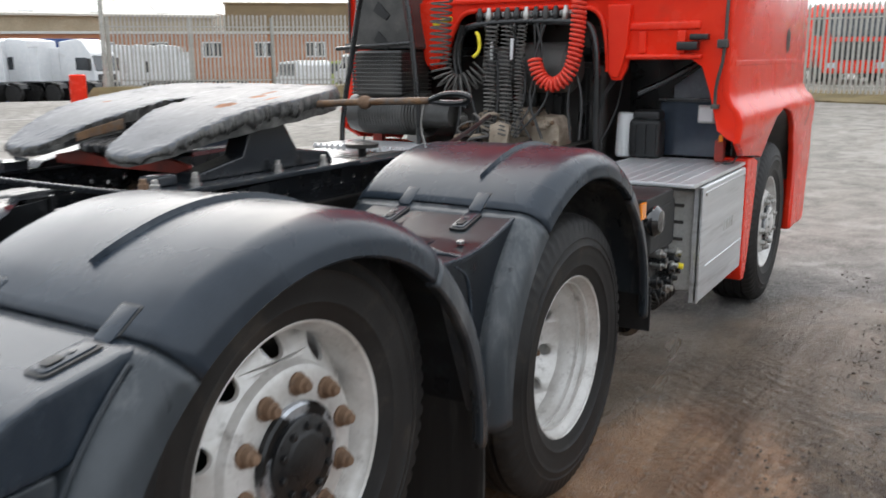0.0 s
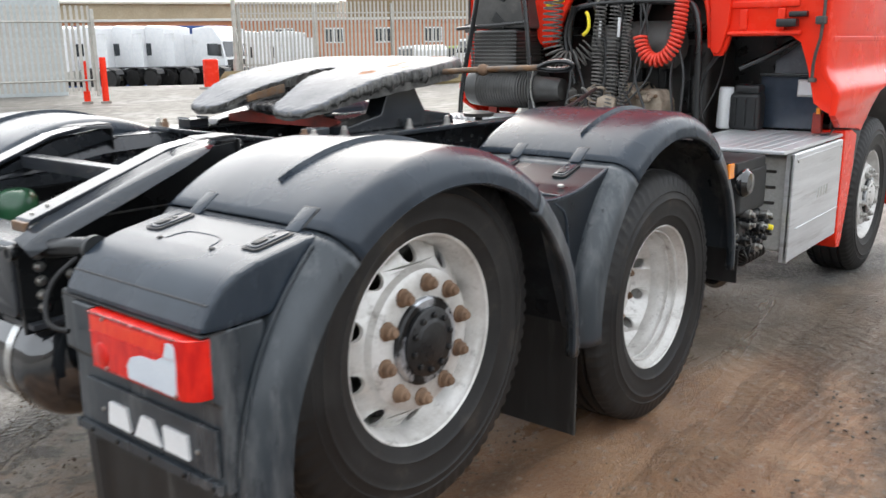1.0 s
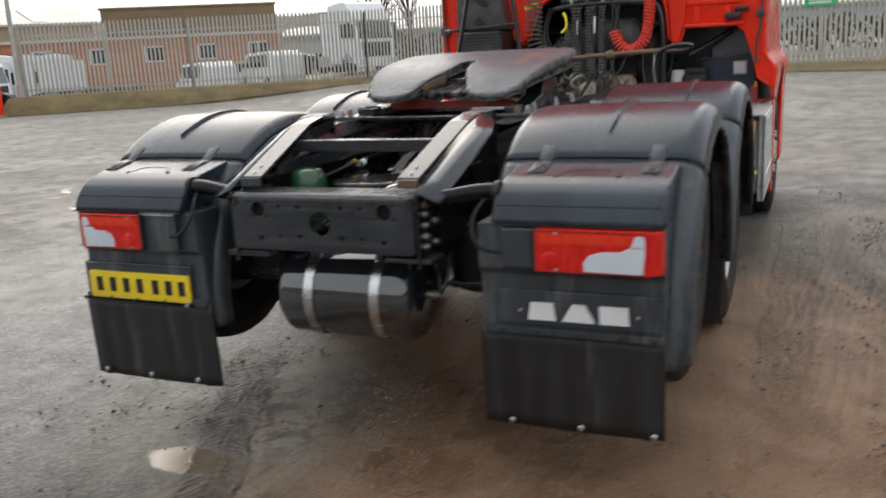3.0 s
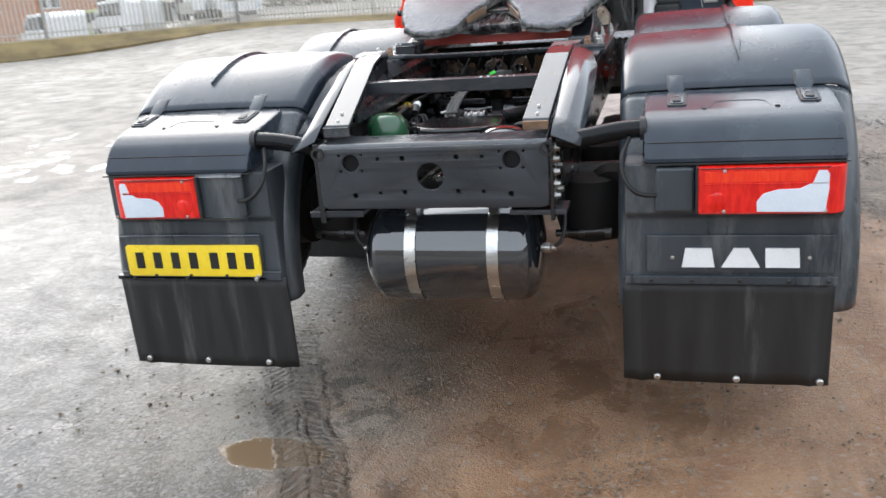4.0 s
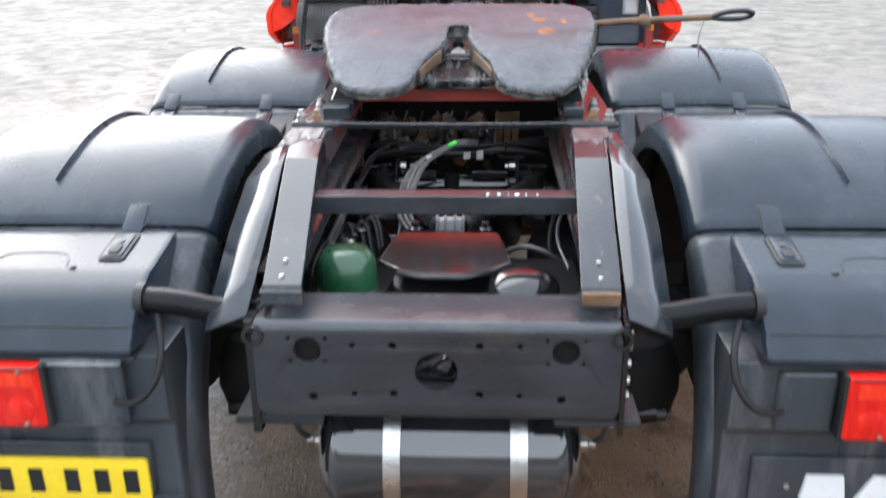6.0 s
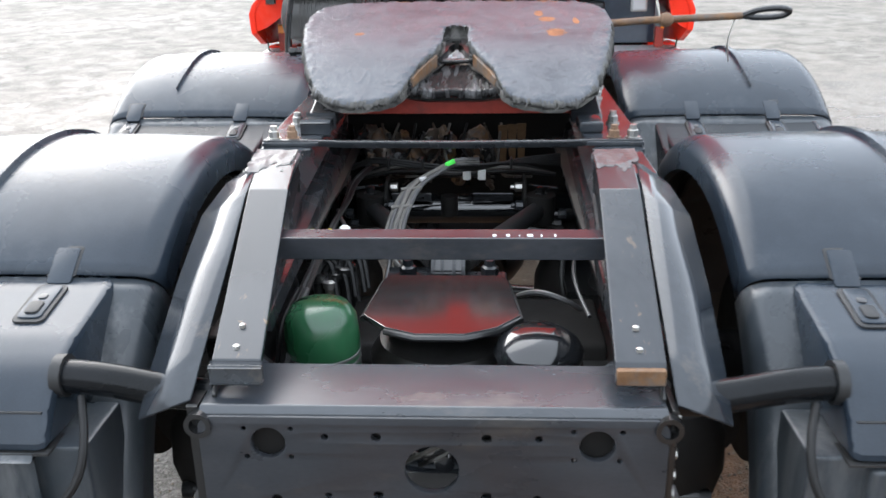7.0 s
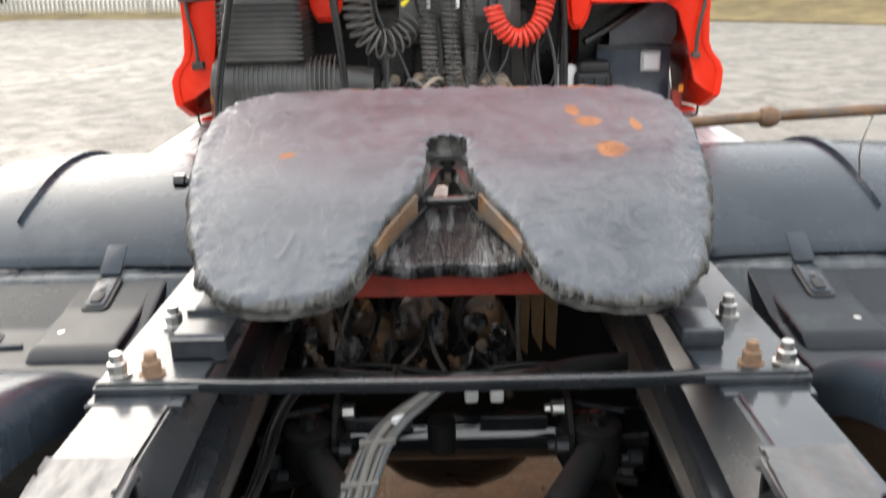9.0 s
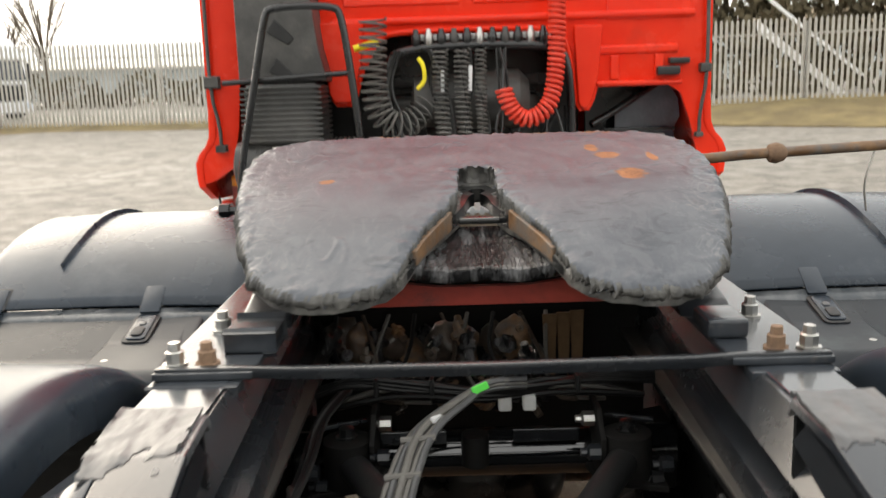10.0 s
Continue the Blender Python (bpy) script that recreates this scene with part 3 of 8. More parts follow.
def box(x0, x1, y0, y1, z0, z1, bevel=0.004, bm=None, seg=2):
    bm2 = bmesh.new()
    bmesh.ops.create_cube(bm2, size=1.0)
    for v in bm2.verts:
        v.co = ((x0 + x1) / 2 + v.co.x * (x1 - x0), (y0 + y1) / 2 + v.co.y * (y1 - y0), (z0 + z1) / 2 + v.co.z * (z1 - z0))
    if bevel:
        bmesh.ops.bevel(bm2, geom=bm2.edges[:], offset=min(bevel, 0.45 * min(abs(x1 - x0), abs(y1 - y0), abs(z1 - z0))), segments=seg, affect="EDGES", profile=0.5)
    return merge(bm, bm2)


def merge(bm, bm2):
    if bm is None:
        return bm2
    me = bpy.data.meshes.new("tmp")
    bm2.to_mesh(me)
    bm2.free()
    bm.from_mesh(me)
    bpy.data.meshes.remove(me)
    return bm


def moved(bm, m):
    bmesh.ops.transform(bm, matrix=m, verts=bm.verts[:])
    return bm


def prism(points, a, c, axis="x", bevel=0.004, bm=None):
    """A closed outline drawn across an axis and drawn out along it from a to c. x: (y, z); y: (x, z); z: (x, y)."""
    bm2 = bmesh.new()

    def at(p, d):
        return {"x": (d, p[0], p[1]), "y": (p[0], d, p[1]), "z": (p[0], p[1], d)}[axis]
    lo = [bm2.verts.new(at(p, a)) for p in points]
    hi = [bm2.verts.new(at(p, c)) for p in points]
    bm2.faces.new(lo)
    bm2.faces.new(hi[::-1])
    for i in range(len(points)):
        j = (i + 1) % len(points)
        bm2.faces.new((lo[i], hi[i], hi[j], lo[j]))
    bmesh.ops.recalc_face_normals(bm2, faces=bm2.faces[:])
    if bevel:
        bmesh.ops.bevel(bm2, geom=bm2.edges[:], offset=bevel, segments=2, affect="EDGES", profile=0.5, clamp_overlap=True)
    return merge(bm, bm2)


def lathe(profile, segs=64, axis="x", centre=(0, 0, 0), bm=None, close=False):
    """Turns (along, radius) points round an axis."""
    bm2 = bmesh.new()
    rings = []
    for d, r in profile:
        ring = []
        for k in range(segs):
            a = 2 * math.pi * k / segs
            u, w = max(r, 0.0005) * math.cos(a), max(r, 0.0005) * math.sin(a)
            p = {"x": (d, u, w), "y": (u, d, w), "z": (u, w, d)}[axis]
            ring.append(bm2.verts.new([p[i] + centre[i] for i in range(3)]))
        rings.append(ring)
    pairs = list(zip(rings, rings[1:])) + ([(rings[-1], rings[0])] if close else [])
    for r0, r1 in pairs:
        for k in range(segs):
            j = (k + 1) % segs
            bm2.faces.new((r0[k], r0[j], r1[j], r1[k]))
    if not close:
        bm2.faces.new(rings[0])
        bm2.faces.new(rings[-1])
    bmesh.ops.recalc_face_normals(bm2, faces=bm2.faces[:])
    return merge(bm, bm2)


def tube(points, r=0.01, segs=8, bm=None, smooth=0):
    """A round bar, pipe or cable along a line of points, rounded by smooth steps."""
    pts = [Vector(p) for p in points]
    for _ in range(smooth):
        out = [pts[0]]
        for a, c in zip(pts, pts[1:]):
            out += [a.lerp(c, 0.25), a.lerp(c, 0.75)]
        pts = out + [pts[-1]]
    bm2 = bmesh.new()
    up = Vector((0.03, 0.02, 1)).normalized()
    rings = []
    for i, p in enumerate(pts):
        d = (pts[min(i + 1, len(pts) - 1)] - pts[max(i - 1, 0)]).normalized()
        side = d.cross(up)
        if side.length < 1e-3:
            side = d.cross(Vector((1, 0, 0)))
        side.normalize()
        up = side.cross(d).normalized()
        rings.append([bm2.verts.new(p + r * (math.cos(2 * math.pi * k / segs) * side + math.sin(2 * math.pi * k / segs) * up)) for k in range(segs)])
    for r0, r1 in zip(rings, rings[1:]):
        for k in range(segs):
            j = (k + 1) % segs
            bm2.faces.new((r0[k], r0[j], r1[j], r1[k]))
    bm2.faces.new(rings[0][::-1])
    bm2.faces.new(rings[-1])
    bmesh.ops.recalc_face_normals(bm2, faces=bm2.faces[:])
    return merge(bm, bm2)


def coil(points, radius, wire, turns, segs=6, per=12, smooth=3):
    """A coiled hose whose middle follows a line of points."""
    pts = [Vector(p) for p in points]
    for _ in range(smooth):
        out = [pts[0]]
        for a, c in zip(pts, pts[1:]):
            out += [a.lerp(c, 0.25), a.lerp(c, 0.75)]
        pts = out + [pts[-1]]
    lengths = [0.0]
    for a, c in zip(pts, pts[1:]):
        lengths.append(lengths[-1] + (c - a).length)
    line = []
    up = Vector((0.05, 1, 0.02)).normalized()
    total = turns * per
    i = 0
    for k in range(total + 1):
        s = lengths[-1] * k / total
        while i < len(pts) - 2 and lengths[i + 1] < s:
            i += 1
        f = (s - lengths[i]) / max(1e-6, lengths[i + 1] - lengths[i])
        p = pts[i].lerp(pts[i + 1], f)
        d = (pts[i + 1] - pts[i]).normalized()
        side = d.cross(up).normalized()
        up = side.cross(d).normalized()
        a = 2 * math.pi * k / per
        line.append(p + radius * (math.cos(a) * side + math.sin(a) * up))
    return tube(line, wire, segs)


def plate(outline, holes, thick, material_name="plate", bevel=0.0):
    """A flat sheet in x and y with holes cut through it, thick along z about 0."""
    cu = bpy.data.curves.new(material_name, "CURVE")
    cu.dimensions, cu.fill_mode, cu.extrude = "2D", "BOTH", thick / 2
    cu.bevel_depth, cu.bevel_resolution = bevel, 1
    for pts in [outline] + holes:
        sp = cu.splines.new("POLY")
        sp.points.add(len(pts) - 1)
        for q, p in zip(sp.points, pts):
            q.co = (p[0], p[1], 0, 1)
        sp.use_cyclic_u = True
    ob = bpy.data.objects.new("tmp", cu)
    scene.collection.objects.link(ob)
    bpy.context.view_layer.update()
    me = bpy.data.meshes.new_from_object(ob.evaluated_get(bpy.context.evaluated_depsgraph_get()))
    bm = bmesh.new()
    bm.from_mesh(me)
    bmesh.ops.remove_doubles(bm, verts=bm.verts[:], dist=1e-5)
    bpy.data.objects.remove(ob)
    bpy.data.curves.remove(cu)
    bpy.data.meshes.remove(me)
    return bm


def ring_points(cx, cy, r, k=24, ry=None):
    return [(cx + r * math.cos(2 * math.pi * i / k), cy + (ry or r) * math.sin(2 * math.pi * i / k)) for i in range(k)]


def round_rect(x0, x1, y0, y1, r, k=5):
    pts = []
    for cx, cy, a0 in ((x1 - r, y1 - r, 0), (x0 + r, y1 - r, 90), (x0 + r, y0 + r, 180), (x1 - r, y0 + r, 270)):
        pts += [(cx + r * math.cos(radians(a0 + 90 * i / k)), cy + r * math.sin(radians(a0 + 90 * i / k))) for i in range(k + 1)]
    return pts


def thicken(ob, t=0.006, offset=-1):
    ob.modifiers.clear()
    md = ob.modifiers.new("thickness", "SOLIDIFY")
    md.thickness, md.offset = t, offset
    return ob


# ---- ground ----
def rise(x, y):
    """The bank on which the fence stands climbs a little away from the truck."""
    d = math.hypot(x, y - 2)
    return 0.020 * max(0.0, d - 7) if d < 60 else 0.020 * 53


def yard(x, y):
    """The yard itself: it climbs ahead of the truck, lies level to the left and falls away past the gateway."""
    d = math.hypot(x, y - 2)
    turn = math.degrees(math.atan2(x, y)) if y > -0.5 * abs(x) else (-120 if x < 0 else 120)
    k = min(1.0, max(0.0, (turn + 40) / 15))
    k = k * k * (3 - 2 * k)
    left = -0.040 * max(0.0, d - 34) if d < 70 else -1.44
    return rise(x, y) * k + left * (1 - k)


def make_ground():
    count = 230
    line = [0.9 * math.sinh(8.0 * (i / (count - 1) * 2 - 1)) * 0.55 for i in range(count)]
    xs = [v + 0.6 for v in line]
    ys = [v + 0.8 for v in line]
    verts = []
    for y in ys:
        for x in xs:
            z = yard(x, y)
            d = math.hypot(x - 0.6, y - 0.8)
            if d < 12:
                k = min(1.0, (12 - d) / 6)
                z += k * (0.008 * noise.noise((x * 1.3, y * 1.3, 0)) + (0.010 if d < 2.5 else 0.010 * max(0.15, 1 - (d - 2.5) / 2.5)) * noise.noise((x * 5.0, y * 1.6, 3)) - 0.006)
            verts.append((x, y, z))
    faces = [(j * count + i, j * count + i + 1, (j + 1) * count + i + 1, (j + 1) * count + i) for j in range(count - 1) for i in range(count - 1)]
    me = bpy.data.meshes.new("ground")
    me.from_pydata(verts, [], faces)
    me.polygons.foreach_set("use_smooth", [True] * len(me.polygons))
    me.materials.append(GROUND)
    return tagged(new("ground", me), "wet muddy worn tarmac yard with puddles and grit", "ground", kind="structure")


ground = make_ground()


def make_grit():
    rng = random.Random(5)
    verts, faces = [], []
    shape = [(1, 0, 0), (-1, 0, 0), (0, 1, 0), (0, -1, 0), (0, 0, 1), (0, 0, -1)]
    tri = [(0, 2, 4), (2, 1, 4), (1, 3, 4), (3, 0, 4), (2, 0, 5), (1, 2, 5), (3, 1, 5), (0, 3, 5)]
    for _ in range(19000):
        x, y = rng.uniform(-2.2, 3.8), rng.uniform(-2.0, 6.5) * (1.0 if rng.random() < 0.5 else 0.35)
        if rng.random() > 0.10 + 0.90 * max(0.0, noise.noise((x * 1.7, y * 1.7, 7)) * 2.2) or (1.0 < x < 2.2 and y > 0.2 and rng.random() < 0.75):
            continue
        r = rng.uniform(0.003, 0.0085) * (1.9 if rng.random() < 0.06 else 1)
        turn = Euler((rng.random() * 6, rng.random() * 6, rng.random() * 6)).to_matrix()
        base = len(verts)
        for p in shape:
            q = turn @ Vector([c * rng.uniform(0.6, 1.2) for c in p])
            verts.append((x + q.x * r, y + q.y * r, q.z * r * 0.7 + 0.004))
        faces += [tuple(base + i for i in t) for t in tri]
    for _ in range(11000):
        # gravel washed out behind the tail
        x, y = rng.gauss(0.75, 0.55), rng.gauss(-0.75, 0.45)
        if rng.random() > 0.06 + 3.2 * max(0.0, noise.noise((x * 2.6, y * 2.6, 4)) - 0.06):
            continue
        r = rng.uniform(0.003, 0.0075)
        base = len(verts)
        turn = rng.random() * 6.28
        for p in shape:
            k = r * rng.uniform(0.6, 1.2)
            verts.append((x + (p[0] * math.cos(turn) - p[1] * math.sin(turn)) * k, y + (p[0] * math.sin(turn) + p[1] * math.cos(turn)) * k, p[2] * k * 0.7 + 0.004))
        faces += [tuple(base + i for i in t) for t in tri]
    me = bpy.data.meshes.new("grit")
    me.from_pydata(verts, [], faces)
    me.materials.append(STONE)
    return tagged(new("grit", me), "small pale loose stones scattered on the wet yard", "gravel", kind="stuff")


make_grit()


def make_clods():
    """Small dark clods of churned mud where lorries have turned beside the truck."""
    rng = random.Random(9)
    ball = bmesh.new()
    bmesh.ops.create_icosphere(ball, subdivisions=1, radius=1.0)
    shape = [v.co.copy() for v in ball.verts]
    tri = [tuple(v.index for v in f.verts) for f in ball.faces]
    ball.free()
    verts, faces = [], []
    for _ in range(52000):
        x, y = rng.uniform(1.65, 4.4), rng.uniform(0.0, 6.5)
        keep = noise.noise((x * 2.2, y * 1.2, 3.0)) * 0.9 + (x - 1.65) * 0.45 - 0.08
        if rng.random() > keep or len(faces) > 420000:
            continue
        r = 0.0022 + 0.0085 * rng.random() ** 4
        turn = rng.random() * 6.28
        base = len(verts)
        for p in shape:
            k = rng.uniform(0.65, 1.15) * r
            u, w = p.x * k * 1.3, p.y * k
            verts.append((x + u * math.cos(turn) - w * math.sin(turn), y + u * math.sin(turn) + w * math.cos(turn), yard(x, y) + 0.002 + p.z * k * 0.6))
        faces += [tuple(base + i for i in t) for t in tri]
    me = bpy.data.meshes.new("mud_clods")
    me.from_pydata(verts, [], faces)
    me.materials.append(CLOD)
    return tagged(new("mud_clods", me), "small dark clods of churned wet mud", "mud", kind="stuff")


make_clods()

# ---- the tractor unit ----
truck = thing("tractor_unit", "red three-axle tractor unit with dark grey mudguards and lifted rear axle", "lorry")
TAG_Y, TAG_Z, DRIVE_Y, DRIVE_Z, FRONT_Y, FRONT_Z = 0.745, 0.752, 2.255, 0.520, 5.42, 0.52


# -- wheels --
def tyre_mesh(half, radius, lugs=68):
    wall = [(0.86, 0.300), (0.955, 0.335), (0.985, 0.347), (1.003, 0.350), (0.998, 0.354), (1.020, 0.380), (1.040, 0.405), (1.040, 0.417), (1.060, 0.421), (1.036, 0.425),
            (1.012, 0.447), (1.026, 0.451), (1.004, 0.456), (0.930, radius - 0.030), (0.800, radius - 0.008)]
    prof = [(-half * k, r) for k, r in wall]
    for g in (-0.52, -0.18, 0.18, 0.52):
        c = g * half
        prof += [(c - 0.010, radius), (c - 0.007, radius - 0.012), (c + 0.007, radius - 0.012), (c + 0.010, radius)]
    prof += [(half * k, r) for k, r in reversed(wall)]
    segs = lugs * 3
    bm = lathe(prof, segs, "x", close=True)
    for v in bm.verts:
        r = math.hypot(v.co.y, v.co.z)
        if r > radius - 0.034 and abs(v.co.x) > half * 0.6:
            k = round(math.atan2(v.co.z, v.co.y) / (2 * math.pi) * segs) % 3
            if k == 0:
                v.co.y *= (r - 0.011) / r
                v.co.z *= (r - 0.011) / r
                v.co.x *= 0.988
    return bm


def disc_mesh(face_x, r_face, ring_x, r_ring, holes, hole_r, centre_r):
    """The pressed steel disc with its round hand holes: a flat face, a shoulder and a sloping ring."""
    mid = (r_face + r_ring) / 2 + 0.002
    cut = [ring_points(mid * math.cos(2 * math.pi * (i + 0.5) / holes), mid * math.sin(2 * math.pi * (i + 0.5) / holes), hole_r, 16) for i in range(holes)]
    bm = plate(ring_points(0, 0, r_ring, 80), [ring_points(0, 0, r_face, 80)] + cut, 0.012)
    for v in bm.verts:
        y, z, d = v.co.x, v.co.y, v.co.z
        k = (math.hypot(y, z) - r_face) / (r_ring - r_face)
        v.co = (ring_x + (face_x - 0.035 - ring_x) * (1 - k) ** 0.7 + d if k < 1 else ring_x + d, y, z)
    merge(bm, lathe([(face_x - 0.014, centre_r), (face_x, centre_r), (face_x, r_face - 0.022), (face_x - 0.008, r_face - 0.008), (face_x - 0.034, r_face + 0.002), (face_x - 0.046, r_face - 0.002), (face_x - 0.014, r_face - 0.03)], 80, "x", close=True))
    return bm


def rim_mesh(outer_x, inner_x):
    """The rim's barrel with its rolled flange."""
    return lathe([(outer_x - 0.012, 0.312), (outer_x, 0.313), (outer_x + 0.004, 0.306), (outer_x, 0.299), (outer_x - 0.020, 0.293), (outer_x - 0.030, 0.284),
                  (outer_x - 0.085, 0.279), (outer_x - 0.10, 0.268), (inner_x + 0.05, 0.264), (inner_x + 0.01, 0.285), (inner_x, 0.300), (inner_x, 0.306),
                  (inner_x + 0.03, 0.296), (outer_x - 0.09, 0.288), (outer_x - 0.02, 0.302)], 96, "x", close=True)


def wheel(kind, side, y, z, x_out):
    """A wheel at the truck's side: 'steer' with a proud hub, 'drive' with a deep dish and twin tyres."""
    label = "silver steel wheel with rusty nuts and a black greasy hub" if kind == "tag" else "silver steel wheel"
    at = Matrix.Translation((0, y, z)) @ (Matrix.Identity(4) if side > 0 else Matrix.Rotation(math.pi, 4, "Z"))
    half = 0.155
    xo = x_out
    rim = part("wheel", moved(rim_mesh(xo - 0.012, xo - (0.32 if kind == "drive" else 0.26)), at), RIM, truck, label)
    tyre = part("tyre", moved(tyre_mesh(half, 0.536), at @ Matrix.Translation((xo - 0.145, 0, 0))), RUBBER, rim, "worn black rubber tyre")
    nut = NUTS[kind]
    if kind == "drive":
        part("disc", moved(disc_mesh(xo - 0.215, 0.190, xo - 0.165, 0.272, 10, 0.024, 0.13), at), RIM, rim)
        part("hub", moved(lathe([(xo - 0.27, 0.128), (xo - 0.225, 0.128), (xo - 0.217, 0.118), (xo - 0.210, 0.106), (xo - 0.205, 0.09), (xo - 0.203, 0.0)], 48), at), HUB, rim, "black drive hub")
        part("tyre", moved(tyre_mesh(half, 0.530), at @ Matrix.Translation((xo - 0.49, 0, 0))), RUBBER, rim)
        part("inner_rim", moved(rim_mesh(xo - 0.37, xo - 0.60), at), RIM, rim)
        face = xo - 0.240
        for d in (0.045, 0.085):
            part("barrel_step", moved(lathe([(xo - d, 0.280), (xo - d, 0.274), (xo - d - 0.012, 0.272), (xo - d - 0.016, 0.280)], 72, "x", close=True), at), RIM, rim)
    else:
        face = xo - 0.014
        part("disc", moved(disc_mesh(face, 0.214, face - 0.100, 0.284, 10, 0.031, 0.10), at), RIM, rim)
        # dark ring added behind the hand holes so no bright barrel shows through
        part("hole_backing", moved(lathe([(face - 0.15, 0.15), (face - 0.145, 0.262), (face - 0.16, 0.262), (face - 0.165, 0.15)], 48, "x", close=True), at), BLACK_STEEL, rim, "dark backing ring added behind the holes to keep them black")
        part("hub_ring", moved(lathe([(face - 0.01, 0.128), (face + 0.012, 0.128), (face + 0.018, 0.122), (face + 0.018, 0.09), (face - 0.01, 0.09)], 56, close=True), at), HUB_RING, rim, "greasy worn steel hub ring")
        part("hub", moved(lathe([(face, 0.100), (face + 0.026, 0.100), (face + 0.030, 0.094), (face + 0.031, 0.070), (face + 0.036, 0.064), (face + 0.039, 0.054), (face + 0.040, 0.0)], 48), at), HUB if kind == "tag" else RIM, rim, "black greasy hub cap" if kind == "tag" else "pale hub cap")
        for i in range(10):
            a = 2 * math.pi * i / 10 + 0.2
            part("hub_bolt", moved(lathe([(face + 0.028, 0.009), (face + 0.040, 0.009), (face + 0.042, 0.006)], 6, "x", (0, 0.080 * math.cos(a), 0.080 * math.sin(a))), at), HUB if kind == "tag" else ZINC, rim)
    nut_profile = [(-0.004, 0.027), (0.005, 0.027), (0.008, 0.021), (0.024, 0.0195), (0.027, 0.013), (0.036, 0.012), (0.038, 0.009)]
    for i in range(10):
        a = 2 * math.pi * (i + 0.35) / 10
        part("wheel_nut", moved(lathe([(face + d, r) for d, r in nut_profile], 12, "x", (0, 0.1675 * math.cos(a), 0.1675 * math.sin(a))), at), nut, rim)
    return rim


NUTS = {"tag": RUST, "drive": RUST, "steer": ZINC}
for side in (1, -1):
    wheel("tag", side, TAG_Y, TAG_Z, 1.205)
    wheel("drive", side, DRIVE_Y, DRIVE_Z, 1.215)
    wheel("steer", side, FRONT_Y, FRONT_Z, 1.295)

# -- mudguards --
ARC_Z, ARC_R = 0.565, 0.735
TAG_C, DRIVE_C = 0.785, 2.235
IN_X, OUT_X = 0.575, 1.296


def guard_section():
    """(x, radius) across a mudguard: inner lip, flat top, round shoulder, outer wall and its lip."""
    pts = [(IN_X + 0.02, ARC_R - 0.095), (IN_X, ARC_R - 0.092), (IN_X, ARC_R - 0.05)]
    pts += [(IN_X + 0.05 - 0.05 * math.cos(radians(a)), ARC_R - 0.05 + 0.045 * math.sin(radians(a))) for a in (15, 40, 65, 90)]
    pts += [(0.78, ARC_R + 0.001), (0.95, ARC_R + 0.002), (1.10, ARC_R)]
    pts += [(OUT_X - 0.085 + 0.085 * math.sin(radians(a)), ARC_R - 0.088 + 0.086 * math.cos(radians(a))) for a in (8, 22, 36, 50, 64, 78, 90)]
    pts += [(OUT_X + 0.002, ARC_R - 0.098), (OUT_X - 0.004, ARC_R - 0.104), (OUT_X - 0.03, ARC_R - 0.106)]
    return pts


def guard_arc(side, yc, a0, a1, steps=30, shrink=0.0):
    bm = bmesh.new()
    rows = []
    section = guard_section()
    for i in range(steps + 1):
        a = radians(a0 + (a1 - a0) * i / steps)
        row = []
        for x, r in section:
            rr = r - shrink
            row.append(bm.verts.new((side * x, yc + rr * math.cos(a), ARC_Z + rr * math.sin(a))))
        rows.append(row)
    for r0, r1 in zip(rows, rows[1:]):
        for k in range(len(section) - 1):
            bm.faces.new((r0[k], r0[k + 1], r1[k + 1], r1[k]) if side > 0 else (r0[k], r1[k], r1[k + 1], r0[k + 1]))
    bmesh.ops.recalc_face_normals(bm, faces=bm.faces[:])
    return bm


def rib(side, yc, x, a0, a1, w=0.012, h=0.006, steps=22):
    """The long raised rib, pointed at both ends, over a mudguard's top."""
    bm = bmesh.new()
    rows = []
    for i in range(steps + 1):
        k = i / steps
        a = radians(a0 + (a1 - a0) * k)
        ww = w * min(1.0, 6 * k + 0.1, 6 * (1 - k) + 0.1)
        row = []
        for dx, dr in ((-1.3, -0.004), (-0.8, 1.0 * h), (0.8, 1.0 * h), (1.3, -0.004)):
            rr = ARC_R + 0.001 + (dr if dr < 0 else dr)
            row.append(bm.verts.new((side * (x + dx * ww), yc + rr * math.cos(a), ARC_Z + rr * math.sin(a))))
        rows.append(row)
    for r0, r1 in zip(rows, rows[1:]):
        for k in range(3):
            bm.faces.new((r0[k], r0[k + 1], r1[k + 1], r1[k]))
    bmesh.ops.recalc_face_normals(bm, faces=bm.faces[:])
    return bm


